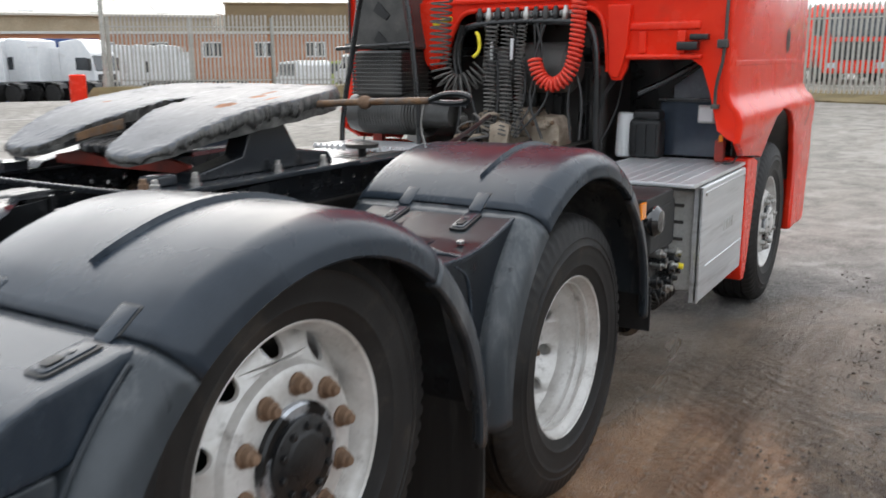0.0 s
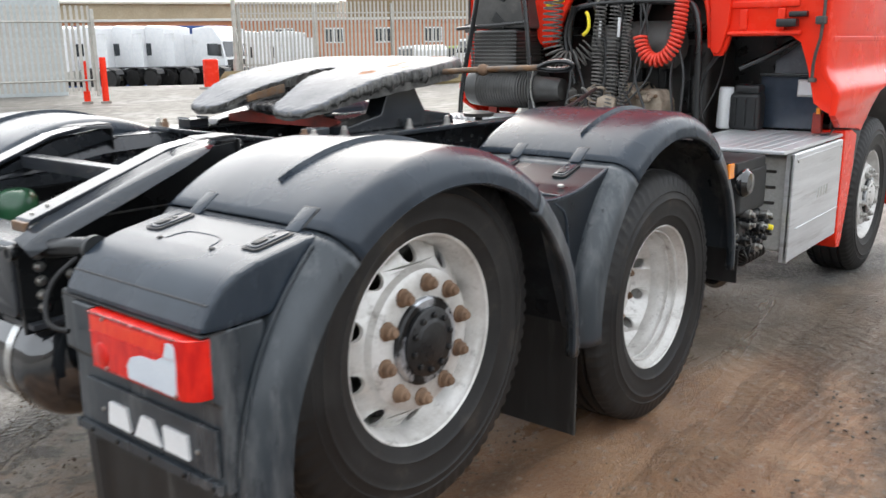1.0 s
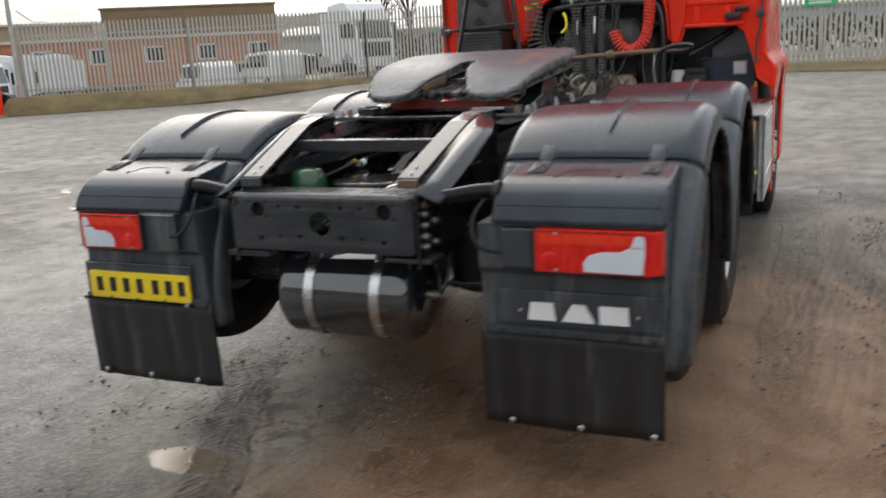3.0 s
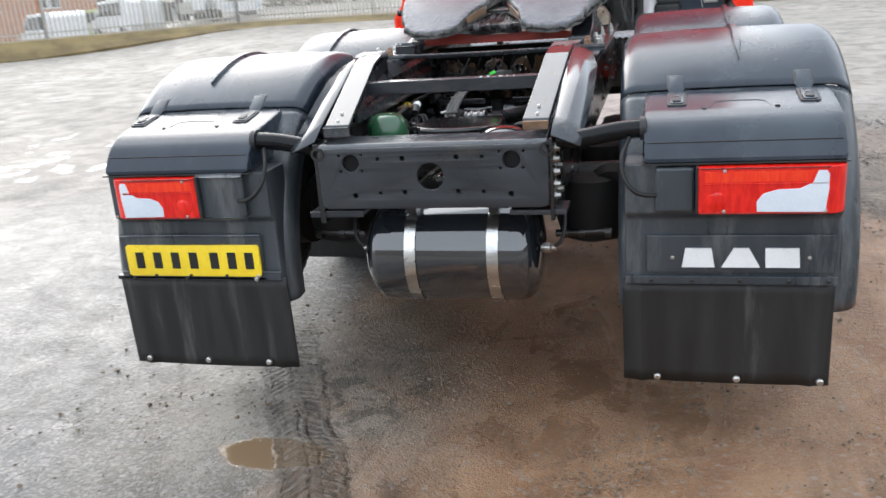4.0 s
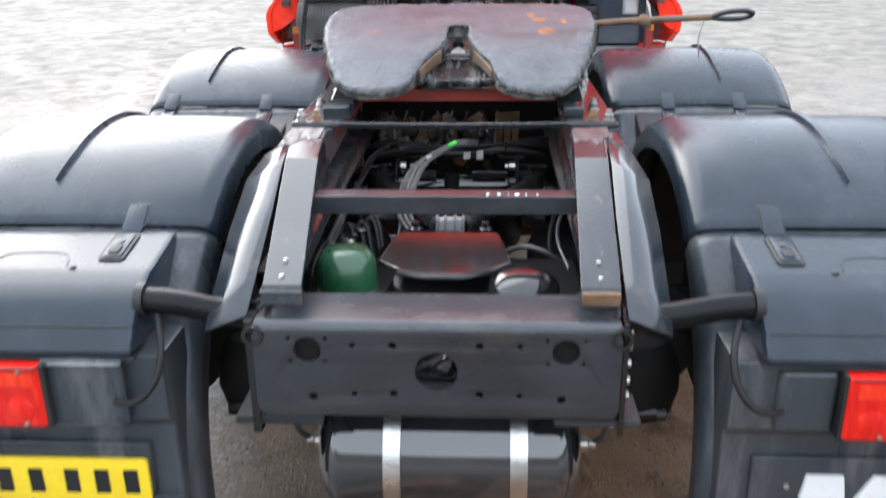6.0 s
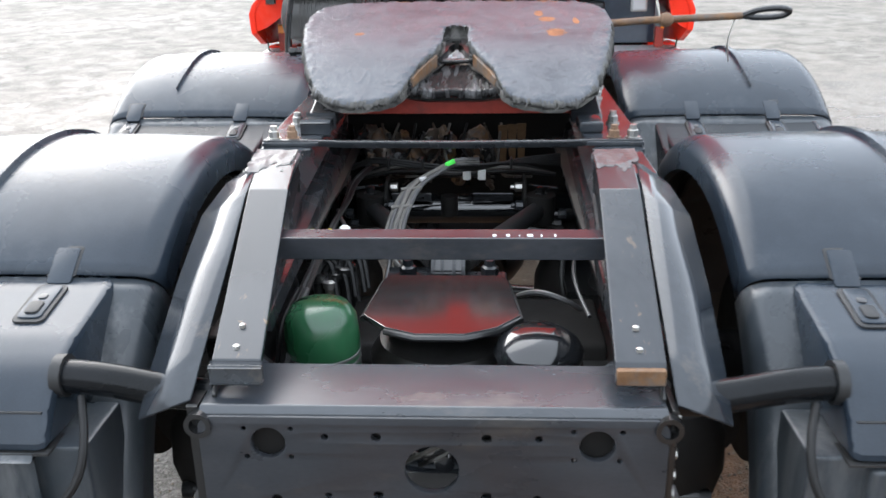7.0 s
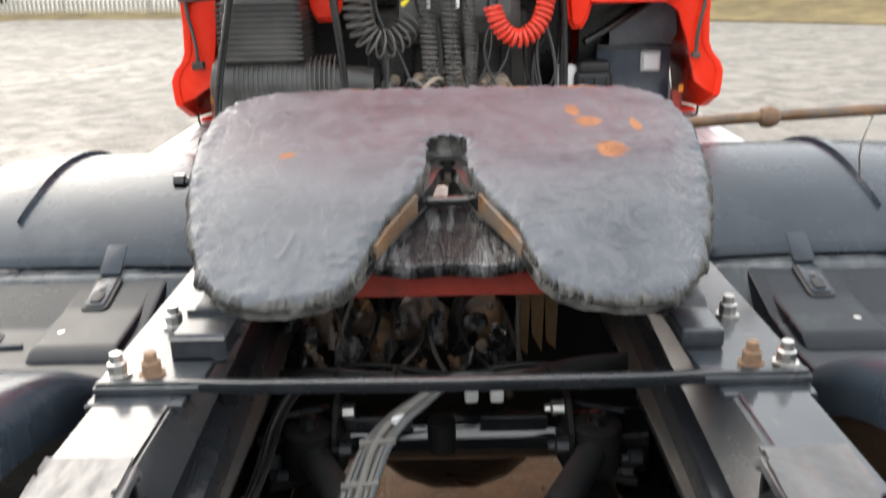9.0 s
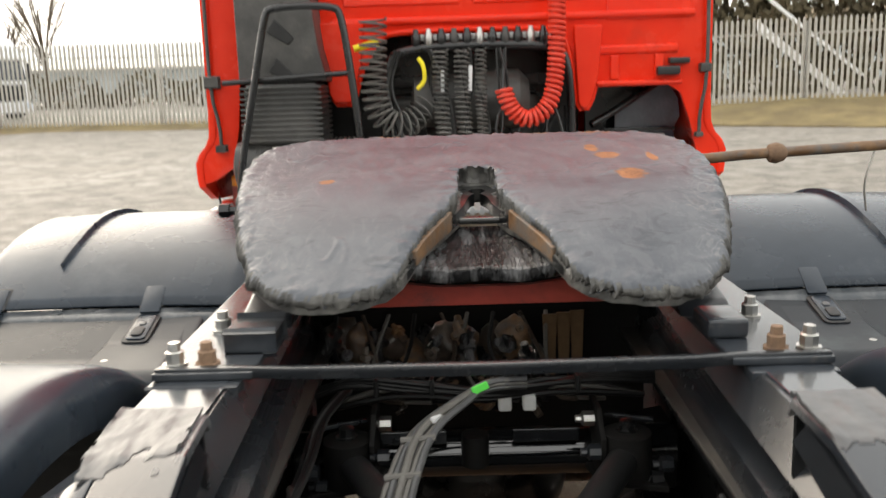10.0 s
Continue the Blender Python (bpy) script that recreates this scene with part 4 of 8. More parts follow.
def latch(parent, side, x, y, z, slope, seam_y, seam_z, seam_slope):
    """A pull-down latch: a strap lying in a dark-edged tray, its toggle, and the hook pad above the seam."""
    m = Matrix.Translation((side * x, y, z)) @ Matrix.Rotation(slope, 4, "X")
    strap = part("latch", moved(prism(round_rect(-0.022, 0.022, -0.115, -0.008, 0.010), -0.002, 0.0065, "z", 0.002), m), PLASTIC, parent, "dark plastic mudguard latch")
    part("latch_tray", moved(prism(round_rect(-0.030, 0.030, -0.124, -0.001, 0.014), -0.006, 0.0030, "z", 0.001), m), BLACK_PLASTIC, strap)
    part("toggle", moved(prism(round_rect(-0.013, 0.013, -0.104, -0.066, 0.008), 0.004, 0.0105, "z", 0.002), m), BLACK_PLASTIC, strap)
    part("toggle_tip", moved(prism(round_rect(-0.008, 0.008, -0.056, -0.040, 0.005), 0.004, 0.009, "z", 0.002), m), GREY_CABLE, strap)
    up = Matrix.Translation((side * x, seam_y, seam_z - 0.003)) @ Matrix.Rotation(seam_slope, 4, "X")
    part("hook_pad", moved(prism(round_rect(-0.029, 0.029, -0.006, 0.066, 0.006), -0.012, 0.0016, "z", 0.001), up), BLACK_PLASTIC, strap)
    part("hook", moved(prism(round_rect(-0.0235, 0.0235, -0.022, 0.060, 0.005), -0.006, 0.0040, "z", 0.0015), up), PLASTIC, strap)


def guard(side, yc, rear):
    rib_x = (0.955 if rear else 1.020) + (0.035 if side < 0 else 0.0)
    s0 = 127.5
    cover = thicken(part("mudguard_cover", guard_arc(side, yc, 52.5, s0), PLASTIC, truck, "dark grey plastic mudguard cover with a long rib"), 0.006)
    part("rib", rib(side, yc, rib_x, 60, 117, 0.012, 0.013), PLASTIC, cover)
    lower_front = thicken(part("mudguard_front", guard_arc(side, yc, -4, 52.1, 22, 0.004), PLASTIC_SIDE, truck, "dark grey plastic mudguard skirt"), 0.006)
    lower_rear = thicken(part("mudguard_rear", guard_arc(side, yc, s0 + 0.4, 186 if rear else 184, 24, 0.004), PLASTIC_SIDE, truck, "dark grey plastic mudguard skirt, scuffed"), 0.006)
    return cover, lower_front, lower_rear


LEFT_SHIFT = 0.028
for side in (1, -1):
    built = set(truck.children)
    tag_cover, _, tag_rear = guard(side, TAG_C, True)
    drive_cover, _, drive_rear = guard(side, DRIVE_C, False)
    # the deck that fills the valley between the two arches
    deck = part("mudguard_bridge", prism([(1.215, 1.100), (1.33, 1.065), (1.46, 1.060), (1.60, 1.075), (1.79, 1.130), (1.70, 1.00), (1.60, 0.82), (1.535, 0.66), (1.50, 0.60),
                                          (1.475, 0.66), (1.41, 0.82), (1.31, 0.99)], side * 0.668, side * 1.215, "x", 0.012), PLASTIC_SATIN, truck, "dark grey plastic bridge panel between two arches")
    for k in (-1, 1):
        part("web", prism([(1.50 + k * 0.012, 0.60), (1.50 + k * 0.03, 0.60), (1.50 + k * 0.19, 1.00), (1.50 + k * 0.16, 1.00)], side * 1.21, side * 1.262, "x", 0.008), PLASTIC_SIDE, deck)
    for x in (0.800, 1.070 if side > 0 else 1.180):
        latch(deck, side, x, 1.772, 1.128, radians(15), 1.788, 1.150, radians(35))
    part("latch_block", prism([(1.775, 1.124), (1.66, 1.096), (1.50, 1.082), (1.455, 1.062), (1.50, 1.03), (1.70, 1.03)], side * 0.690, side * 0.872, "x", 0.014), PLASTIC_SATIN, deck)
    part("deck_dish", prism(round_rect(side * 1.00 - 0.045, side * 1.00 + 0.045, 1.46, 1.60, 0.03), 1.062, 1.074, "z", 0.004), PLASTIC_SATIN, deck)
    part("bridge_rim", tube([(side * 1.208, y, z + 0.001) for y, z in ((1.235, 1.090), (1.33, 1.065), (1.46, 1.060), (1.60, 1.075), (1.77, 1.122))], 0.007, 8, smooth=2), PLASTIC, deck)
    for line, r in (([(1.212, 1.725, 1.045), (1.216, 1.665, 0.93), (1.216, 1.59, 0.78), (1.216, 1.54, 0.67)], 0.006), ([(1.212, 1.40, 1.050), (1.216, 1.47, 1.010), (1.216, 1.487, 0.93), (1.216, 1.495, 0.80)], 0.005),
                    ([(1.205, 1.46, 1.063), (1.13, 1.475, 1.063), (1.09, 1.44, 1.064), (1.05, 1.37, 1.068)], 0.005), ([(1.13, 1.475, 1.063), (1.02, 1.52, 1.069), (0.90, 1.53, 1.070)], 0.005)):
        part("bridge_fold", tube([(side * x, y, z) for x, y, z in line], r, 8, smooth=2), PLASTIC, deck)
    for x in (0.83, 1.14):
        part("stud", lathe([(0, 0.012), (0.008, 0.012), (0.012, 0.007)], 10, "z", (side * x, 1.56, 1.076)), ZINC, deck)

    tw, lamp_in, flap_out = (1.222, 0.812, 1.215) if side > 0 else (1.206, 0.842, 1.245)
    # the tail: a sloping lid, the lamp panel and the flap below
    tail = part("tail_box", prism([(0.372, 1.141), (0.300, 1.134), (0.150, 1.108), (0.095, 1.092), (0.052, 1.068), (0.022, 1.036), (0.002, 1.004), (-0.012, 0.976), (0.06, 0.972), (0.30, 0.98)],
                                  side * 0.655, side * tw, "x", 0.022), PLASTIC, truck, "dark grey plastic rear mudguard lid")
    part("tail_seam", box(side * 0.652, side * (tw + 0.002), -0.0130, 0.05, 0.9725, 0.9765, 0.0), BLACK_PLASTIC, tail)
    for x in ((0.755, 1.143) if side > 0 else (0.763, 1.170)):
        latch(tail, side, x, 0.308, 1.137, radians(9.8), 0.338, 1.150, radians(35))
    for x in (0.835, 1.045):
        part("stud", lathe([(0, 0.008), (0.003, 0.008), (0.005, 0.004)], 10, "z", (side * x, 0.160, 1.109)), BLACK_PLASTIC, tail)
    part("lid_fold", tube([(side * x, y, 1.134 + (y - 0.30) * 0.1733) for x, y in ((0.852, 0.165), (0.862, 0.205), (0.880, 0.220), (0.940, 0.224), (1.000, 0.220), (1.018, 0.205), (1.028, 0.165))], 0.0020, 6, smooth=2), PLASTIC, tail)
    part("lid_crease", tube([(side * 0.668, 0.0205, 1.0335), (side * (tw - 0.015), 0.0205, 1.0335)], 0.0022, 6), BLACK_PLASTIC, tail)
    panel = part("tail_panel", prism([(0.028, 0.590), (0.044, 0.585), (0.16, 0.60), (0.16, 0.975), (0.010, 0.975), (0.008, 0.82), (0.032, 0.80)], side * 0.600, side * tw, "x", 0.010), PLASTIC_SIDE, truck, "dark grey plastic tail panel")
    # number board
    board = part("number_board", box(side * 0.665, side * 1.205, 0.018, 0.030, 0.628, 0.748, 0.006), PLASTIC_SIDE, panel)
    # lamp: clear swoosh set into a red lens
    lw = tw if side > 0 else tw - 0.030
    x1 = lw - 0.003
    turned = [(x1 - 0.050 + 0.050 * math.sin(radians(a)), 0.010 - 0.050 * math.cos(radians(a))) for a in range(0, 91, 15)]
    plan = [(lamp_in, 0.095), (lamp_in, -0.032), (lamp_in + 0.008, -0.040)] + turned + [(x1, 0.095)]
    lamp = part("tail_lamp", prism([(side * p, q) for p, q in plan], 0.828, 0.968, "z", 0.005), LENS_RED, truck, "red rear lamp with a clear curved section")
    swoosh = [(0.976, 0.836), (1.160, 0.834), (1.166, 0.90), (1.166, 0.945), (1.158, 0.956), (1.136, 0.955), (1.124, 0.922), (1.090, 0.904), (1.030, 0.902), (0.992, 0.890), (0.974, 0.866)]
    part("clear_lens", prism([(side * (lamp_in + (p - 0.812) * (lw - lamp_in) / 0.41), q) for p, q in swoosh], -0.0425, -0.030, "y", 0.0015), LENS_CLEAR, lamp, "pale clear lamp lens")
    part("lens_band", prism([(side * (lamp_in + p * (lw - lamp_in)), q) for p, q in ((0.045, 0.924), (0.74, 0.924), (0.77, 0.956), (0.045, 0.956))], -0.0418, -0.036, "y", 0.001), LENS_ORANGE, lamp, "brighter orange-red band of the lamp")
    for z in (0.829, 0.963):
        part("lens_rim", box(side * (lamp_in + 0.006), side * (lw - 0.055), -0.0425, -0.034, z, z + 0.004, 0.001), LENS_RIM, lamp)
    part("lens_line", box(side * (lamp_in + 0.010), side * (lw - 0.058), -0.0425, -0.036, 0.917, 0.921, 0.001), LENS_RED, lamp)
    part("lens_dome", moved(lathe([(0, 0.030), (-0.004, 0.028), (-0.007, 0.018), (-0.008, 0.0)], 20, "y"), Matrix.Translation((side * (lamp_in + 0.053), -0.039, 0.868))), LENS_RED, lamp)
    part("lamp_gasket", box(side * (lamp_in - 0.006), side * (lamp_in + 0.002), -0.034, 0.05, 0.826, 0.970, 0.002), BLACK_PLASTIC, lamp)
    for x, z in ((0.885, 0.958), (0.885, 0.838), (1.16, 0.838)):
        part("lamp_screw", lathe([(-0.038, 0.005), (-0.044, 0.005), (-0.045, 0.003)], 8, "y", (side * x, 0, z)), ZINC, lamp)
    part("lamp_box", box(side * 0.690, side * (lamp_in - 0.006), -0.012, 0.05, 0.826, 0.966, 0.012, seg=3), PLASTIC_SIDE, truck, "grey plastic block beside the rear lamp")
    # bracket tube and its cable
    part("guard_bracket", tube([(side * 0.395, 0.075, 1.040), (side * 0.46, 0.075, 1.042), (side * 0.58, 0.08, 1.065), (side * 0.66, 0.085, 1.068)], 0.029, 14, smooth=2), BRACKET_BLACK, truck, "round black mudguard bracket tube")
    part("bracket_collar", tube([(side * 0.646, 0.085, 1.068), (side * 0.664, 0.085, 1.068)], 0.037, 14), BLACK_PLASTIC, truck)
    part("lamp_cable", tube([(side * 0.615, 0.055, 1.045), (side * 0.592, 0.00, 1.00), (side * 0.596, -0.030, 0.945), (side * 0.625, -0.048, 0.905), (side * 0.660, -0.046, 0.890), (side * 0.694, -0.028, 0.886)], 0.007, 8, smooth=3), CABLE_BLACK, truck)
    # flap
    flap = bmesh.new()
    cols, rows_n = 22, 8
    grid = []
    for j in range(rows_n + 1):
        row = []
        for i in range(cols + 1):
            u, v = i / cols, j / rows_n
            x = 0.590 + (flap_out - 0.590) * u
            ridge = 0.010 if (0.06 < u < 0.10 or 0.90 < u < 0.94) else 0
            row.append(flap.verts.new((side * x, 0.042 - ridge - 0.010 * math.sin(math.pi * u) * (1 - v) + 0.012 * (1 - v), 0.245 + 0.350 * v)))
        grid.append(row)
    for r0, r1 in zip(grid, grid[1:]):
        for i in range(cols):
            flap.faces.new((r0[i], r0[i + 1], r1[i + 1], r1[i]))
    flap = thicken(part("mudflap", flap, FLAP, truck, "black ribbed rubber mudflap with water streaks"), 0.010)
    for x in (0.697, 0.940, 1.185):
        part("flap_bolt", lathe([(0.034, 0.011), (0.024, 0.011), (0.020, 0.007)], 10, "y", (side * x, 0, 0.268)), ZINC, flap)
    part("flap_strip", box(side * 0.60, side * 1.215, 0.012, 0.026, 0.592, 0.618, 0.003), PLASTIC_SIDE, panel)
    for x in (0.68, 0.80, 0.94, 1.08, 1.19):
        part("strip_bolt", lathe([(0.014, 0.007), (0.008, 0.007), (0.006, 0.004)], 8, "y", (side * x, 0, 0.605)), ZINC if (x == 0.68 and side < 0) else BLACK_STEEL, panel)
    # flap between the axles
    part("mudflap", box(side * 0.60, side * 1.255, 1.500, 1.512, 0.185, 0.66, 0.004), FLAP, truck, "black rubber mudflap between the wheels")
    part("mudflap", box(side * 0.60, side * 1.285, 2.955, 2.967, 0.435, 0.60, 0.004), FLAP, truck, "black rubber mudflap ahead of the wheel")
    # groove along the skirt
    part("skirt_groove", tube([(side * 1.230, TAG_C - 0.73 * math.cos(radians(a)), ARC_Z + 0.73 * math.sin(radians(a))) for a in range(5, 50, 4)], 0.005, 6), PLASTIC_SIDE, truck)

    if side < 0:
        for ob in set(truck.children) - built:
            ob.location.x += LEFT_SHIFT

# raised maker's blocks on the right board, bars on the yellow plate of the other side
badge = [[(0.770, 0.648), (0.866, 0.648), (0.856, 0.708), (0.780, 0.708)], [(0.886, 0.648), (0.996, 0.648), (0.964, 0.708), (0.920, 0.708)], [(1.012, 0.648), (1.108, 0.648), (1.104, 0.708), (1.010, 0.708)]]
for pts in badge:
    part("badge_block", prism(pts, 0.010, 0.019, "y", 0.0), WHITE_PAINT, truck, "raised white badge block")
for x in (0.742, 1.135):
    part("badge_screw", lathe([(0.019, 0.006), (0.014, 0.006), (0.013, 0.003)], 8, "y", (x, 0, 0.677)), ZINC, truck)
plate_yellow = part("number_plate", prism(round_rect(-1.160, -0.638, 0.603, 0.718, 0.012), 0.008, 0.018, "y", 0.0015), YELLOW, truck, "yellow rear number plate with dark marks")
for i, x in enumerate((-1.106, -1.035, -0.964, -0.893, -0.812, -0.744, -0.678)):
    part("plate_mark", box(x - 0.016, x + 0.016, 0.0062, 0.0085, 0.632, 0.692, 0.0), PLATE_INK, plate_yellow)
part("plate_strip", box(-1.215, -0.62, 0.012, 0.030, 0.586, 0.602, 0.003), BLACK_STEEL, truck)
for x in (-1.14, -0.93, -0.66):
    part("plate_screw", lathe([(0.012, 0.008), (0.006, 0.008), (0.004, 0.004)], 10, "y", (x, 0, 0.594)), ZINC if x == -0.66 else BLACK_STEEL, truck)

# -- chassis frame --
def ramp_grease(side):
    """A little grease scraped off onto the top of the ramp: thin, with a torn lower edge and small ridges."""
    rows, cols = 96, 30
    bm = bmesh.new()
    grid = {}
    for j in range(rows + 1):
        y = 0.400 + 0.345 * j / rows
        inner = 0.294 + (0.050 if side > 0 else 0.072) * (y - 0.05)
        outer = inner + 0.080 + 0.014 * min(1.0, max(0.0, (y - 0.52) / 0.08))
        base = 1.270 + ((y - 0.50) * 0.3545 if y < 0.50 else 0.018 * min(1.0, (y - 0.50) / 0.12))
        for i in range(cols + 1):
            u = i / cols
            x = inner + (outer - inner) * u
            torn = 0.006 * noise.noise((x * 60 + 40 * side, y * 50, 1.0))
            edge = min(x - inner + 0.002, outer - x + 0.002) + torn
            thin = (y - 0.610) + 0.08 * noise.noise((x * 22, y * 9 + 20 * side, 4.0)) + 0.03 * noise.noise((x * 90, y * 40 + 20 * side, 4.0))
            if edge < 0.0 or thin < 0.0:
                continue
            lump = 0.0020 + 0.0022 * math.exp(-max(0.0, edge) / 0.007) + 0.0020 * noise.noise((x * 60, y * 22, 5.0)) + 0.0010 * noise.noise((x * 150, y * 70, 6.0))
            grid[i, j] = bm.verts.new((side * x, y, base + max(0.0004, lump) * min(1.0, thin / 0.04) + 0.0008))
    for (i, j), v in list(grid.items()):
        if (i + 1, j) in grid and (i, j + 1) in grid and (i + 1, j + 1) in grid:
            bm.faces.new((v, grid[i + 1, j], grid[i + 1, j + 1], grid[i, j + 1]))
    bmesh.ops.delete(bm, geom=[v for v in bm.verts if not v.link_faces], context="VERTS")
    bmesh.ops.recalc_face_normals(bm, faces=bm.faces[:])
    if sum(f.normal.z for f in bm.faces) < 0:
        bmesh.ops.reverse_faces(bm, faces=bm.faces[:])
    border = [e for e in bm.edges if len(e.link_faces) == 1]
    made = bmesh.ops.extrude_edge_only(bm, edges=border)["geom"]
    for v in [q for q in made if isinstance(q, bmesh.types.BMVert)]:
        v.co.z -= 0.005
    return bm


for side in (1, -1):
    rail = part("chassis_rail", prism([(side * 0.312, 0.820), (side * 0.402, 0.820), (side * 0.402, 1.096), (side * 0.312, 1.096), (side * 0.312, 1.086), (side * 0.392, 1.086), (side * 0.392, 0.830), (side * 0.312, 0.830)],
                                      0.16, 6.6, "y", 0.0), BLACK_STEEL, truck, "dark dusty steel chassis rail")
    part("rail_top", box(side * 0.313, side * 0.401, 0.17, 6.59, 1.094, 1.100, 0.002), RAIL_TOP, rail)
    for k in range(26):
        part("rivet", lathe([(side * 0.402, 0.012), (side * 0.409, 0.011), (side * 0.411, 0.006)], 8, "x", (0, 0.42 + 0.22 * k + 0.05 * (k % 2), 0.87 + 0.13 * (k % 2))), BLACK_STEEL, rail)
    part("end_plate", box(side * 0.376, side * 0.388, 0.004, 0.34, 0.800, 1.060, 0.003), BLACK_STEEL, truck, "black steel end plate with bolts")
    # angle that carries the coupling, with bolt holes along it
    holes = [ring_points(y, 1.160 + 0.012 * (i % 2), 0.008, 10) for i, y in enumerate([0.62 + 0.075 * q for q in range(22)])]
    web = plate([(0.20, 1.096), (0.74, 1.096), (0.78, 1.096), (2.50, 1.096), (2.50, 1.232), (0.78, 1.232), (0.74, 1.232), (0.70, 1.268), (0.50, 1.245), (0.20, 1.130)], holes, 0.010)
    for v in web.verts:
        y = v.co.x
        inner = 0.302 + (0.050 if side > 0 else 0.085) * (y - 0.05) - (0.0 if side > 0 else 0.014)
        v.co = (side * (0.380 if y > 0.76 else inner) + v.co.z, y, v.co.y)
    part("coupling_angle", web, FRAME_STEEL, truck, "dark steel mounting angle with bolt holes", flip=side < 0)
    part("angle_flange", box(side * 0.383, side * 0.478, 0.735, 2.50, 1.226, 1.236, 0.003), FLANGE_PAINT, truck, "grey steel top flange")
    # loading ramp: inner flat bar over a triangular web, and an outer leaning sheet
    top = [(0.045, 1.092), (0.060, 1.114), (0.50, 1.270), (0.62, 1.288), (0.735, 1.286), (0.748, 1.272)]
    upper = [(y, z) for y, z in top]
    lower = [(y, z - 0.014) for y, z in reversed(top)]
    def splay(bm):
        for v in bm.verts:
            v.co.x += (0.050 if side > 0 else -0.085) * (v.co.y - 0.05) + (0.0 if side > 0 else 0.014)
        return bm
    ramp = part("loading_ramp", splay(prism(upper + lower, side * 0.292, side * 0.374, "x", 0.003)), RAMP_GREASED, truck, "worn grey painted steel loading ramp smeared with grease")
    part("ramp_side", splay(prism([(0.030, 1.030), (0.030, 1.066), (0.48, 1.244), (0.74, 1.268), (0.752, 1.200), (0.752, 1.10), (0.30, 1.05)], side * 0.366, side * 0.373, "x", 0.002)), BLACK_STEEL, ramp, "black steel ramp side sheet")
    part("ramp_back", splay(prism([(side * 0.30, 1.10), (side * 0.386, 1.10), (side * 0.386, 1.276), (side * 0.30, 1.276)], 0.738, 0.747, "y", 0.001)), BLACK_STEEL, ramp)
    # the outer sheet, leaning down and out, widest at the tail
    flange = bmesh.new()
    rows = [[flange.verts.new((side * xi, y, zi)), flange.verts.new((side * xo, y, zi - 0.036 * (xo - xi) / 0.085))] for y, xi, xo, zi in
            ((0.006, 0.384, 0.472, 1.070), (0.10, 0.384, 0.480, 1.115), (0.30, 0.391, 0.492, 1.192), (0.48, 0.402, 0.494, 1.257), (0.585, 0.407, 0.470, 1.281), (0.650, 0.411, 0.426, 1.284))]
    for r0, r1 in zip(rows, rows[1:]):
        flange.faces.new((r0[0], r0[1], r1[1], r1[0]))
    bmesh.ops.recalc_face_normals(flange, faces=flange.faces[:])
    thicken(part("ramp_flange", flange, FLANGE_PAINT, ramp, "blue-black painted sloping sheet"), 0.005, 0)
    part("ramp_end", splay(box(side * 0.294, side * 0.373, 0.043, 0.058, 1.080, 1.108, 0.004)), BROWN_RUST if side > 0 else RAMP_STEEL, ramp)
    for y, z in ((0.085, 1.125), (0.13, 1.142)):
        part("ramp_bolt", lathe([(z - 0.004, 0.006), (z + 0.002, 0.0055), (z + 0.004, 0.002)], 8, "z", (side * 0.335 if side > 0 else -0.325, y, 0)), ZINC, ramp)
    coat = ramp_grease(side)
    part("ramp_grease", coat, RAMP_SMEAR, ramp, "thin grey grease smeared over the ramp's top", angle=75)
    # bolts on the end of the rail
    for z in (0.868, 0.905, 0.945, 0.985, 1.020):
        for y in (0.062, 0.15):
            if y == 0.15 and z in (0.905, 0.985):
                continue
            x = side * 0.387
            part("end_bolt", lathe([(x, 0.017), (x + side * 0.004, 0.017), (x + side * 0.004, 0.011), (x + side * 0.016, 0.011), (x + side * 0.018, 0.007)], 8, "x", (0, y, z)), ZINC, truck)


# rear crossmember: a pressed plate with three large and many small holes, and its top flange
outer = round_rect(-0.372, 0.372, 0.850, 1.046, 0.022)
cuts = [ring_points(0.0, 0.952, 0.046, 28)]
for sx in (-1, 1):
    cuts.append(ring_points(sx * 0.262, 1.000, 0.030, 22))
    for dx, dz in ((-0.038, 0.026), (0.038, 0.026), (-0.036, -0.026), (0.036, -0.026)):
        cuts.append(ring_points(sx * 0.262 + dx, 1.000 + dz, 0.0065, 8))
    for x, z, r in ((0.088, 1.012, 0.010), (0.170, 1.012, 0.008), (0.088, 0.902, 0.010), (0.170, 0.900, 0.008), (0.256, 0.892, 0.011)):
        cuts.append(ring_points(sx * x, z, r, 12))
bm = plate(outer, cuts, 0.010, bevel=0.002)
for v in bm.verts:
    v.co = (v.co.x, v.co.z, v.co.y)
crossmember = part("rear_crossmember", bm, CROSS_PAINT, truck, "dark grey steel crossmember with round holes", flip=True)
part("top_flange", prism([(0.000, 1.036), (-0.002, 1.050), (0.010, 1.060), (0.150, 1.060), (0.150, 1.052), (0.014, 1.050), (0.008, 1.036)], -0.372, 0.372, "x", 0.003), FLANGE_TOP, crossmember, "blue-grey painted crossmember flange")
part("bottom_flange", box(-0.372, 0.372, 0.004, 0.12, 0.848, 0.858, 0.003), BLACK_STEEL, crossmember)
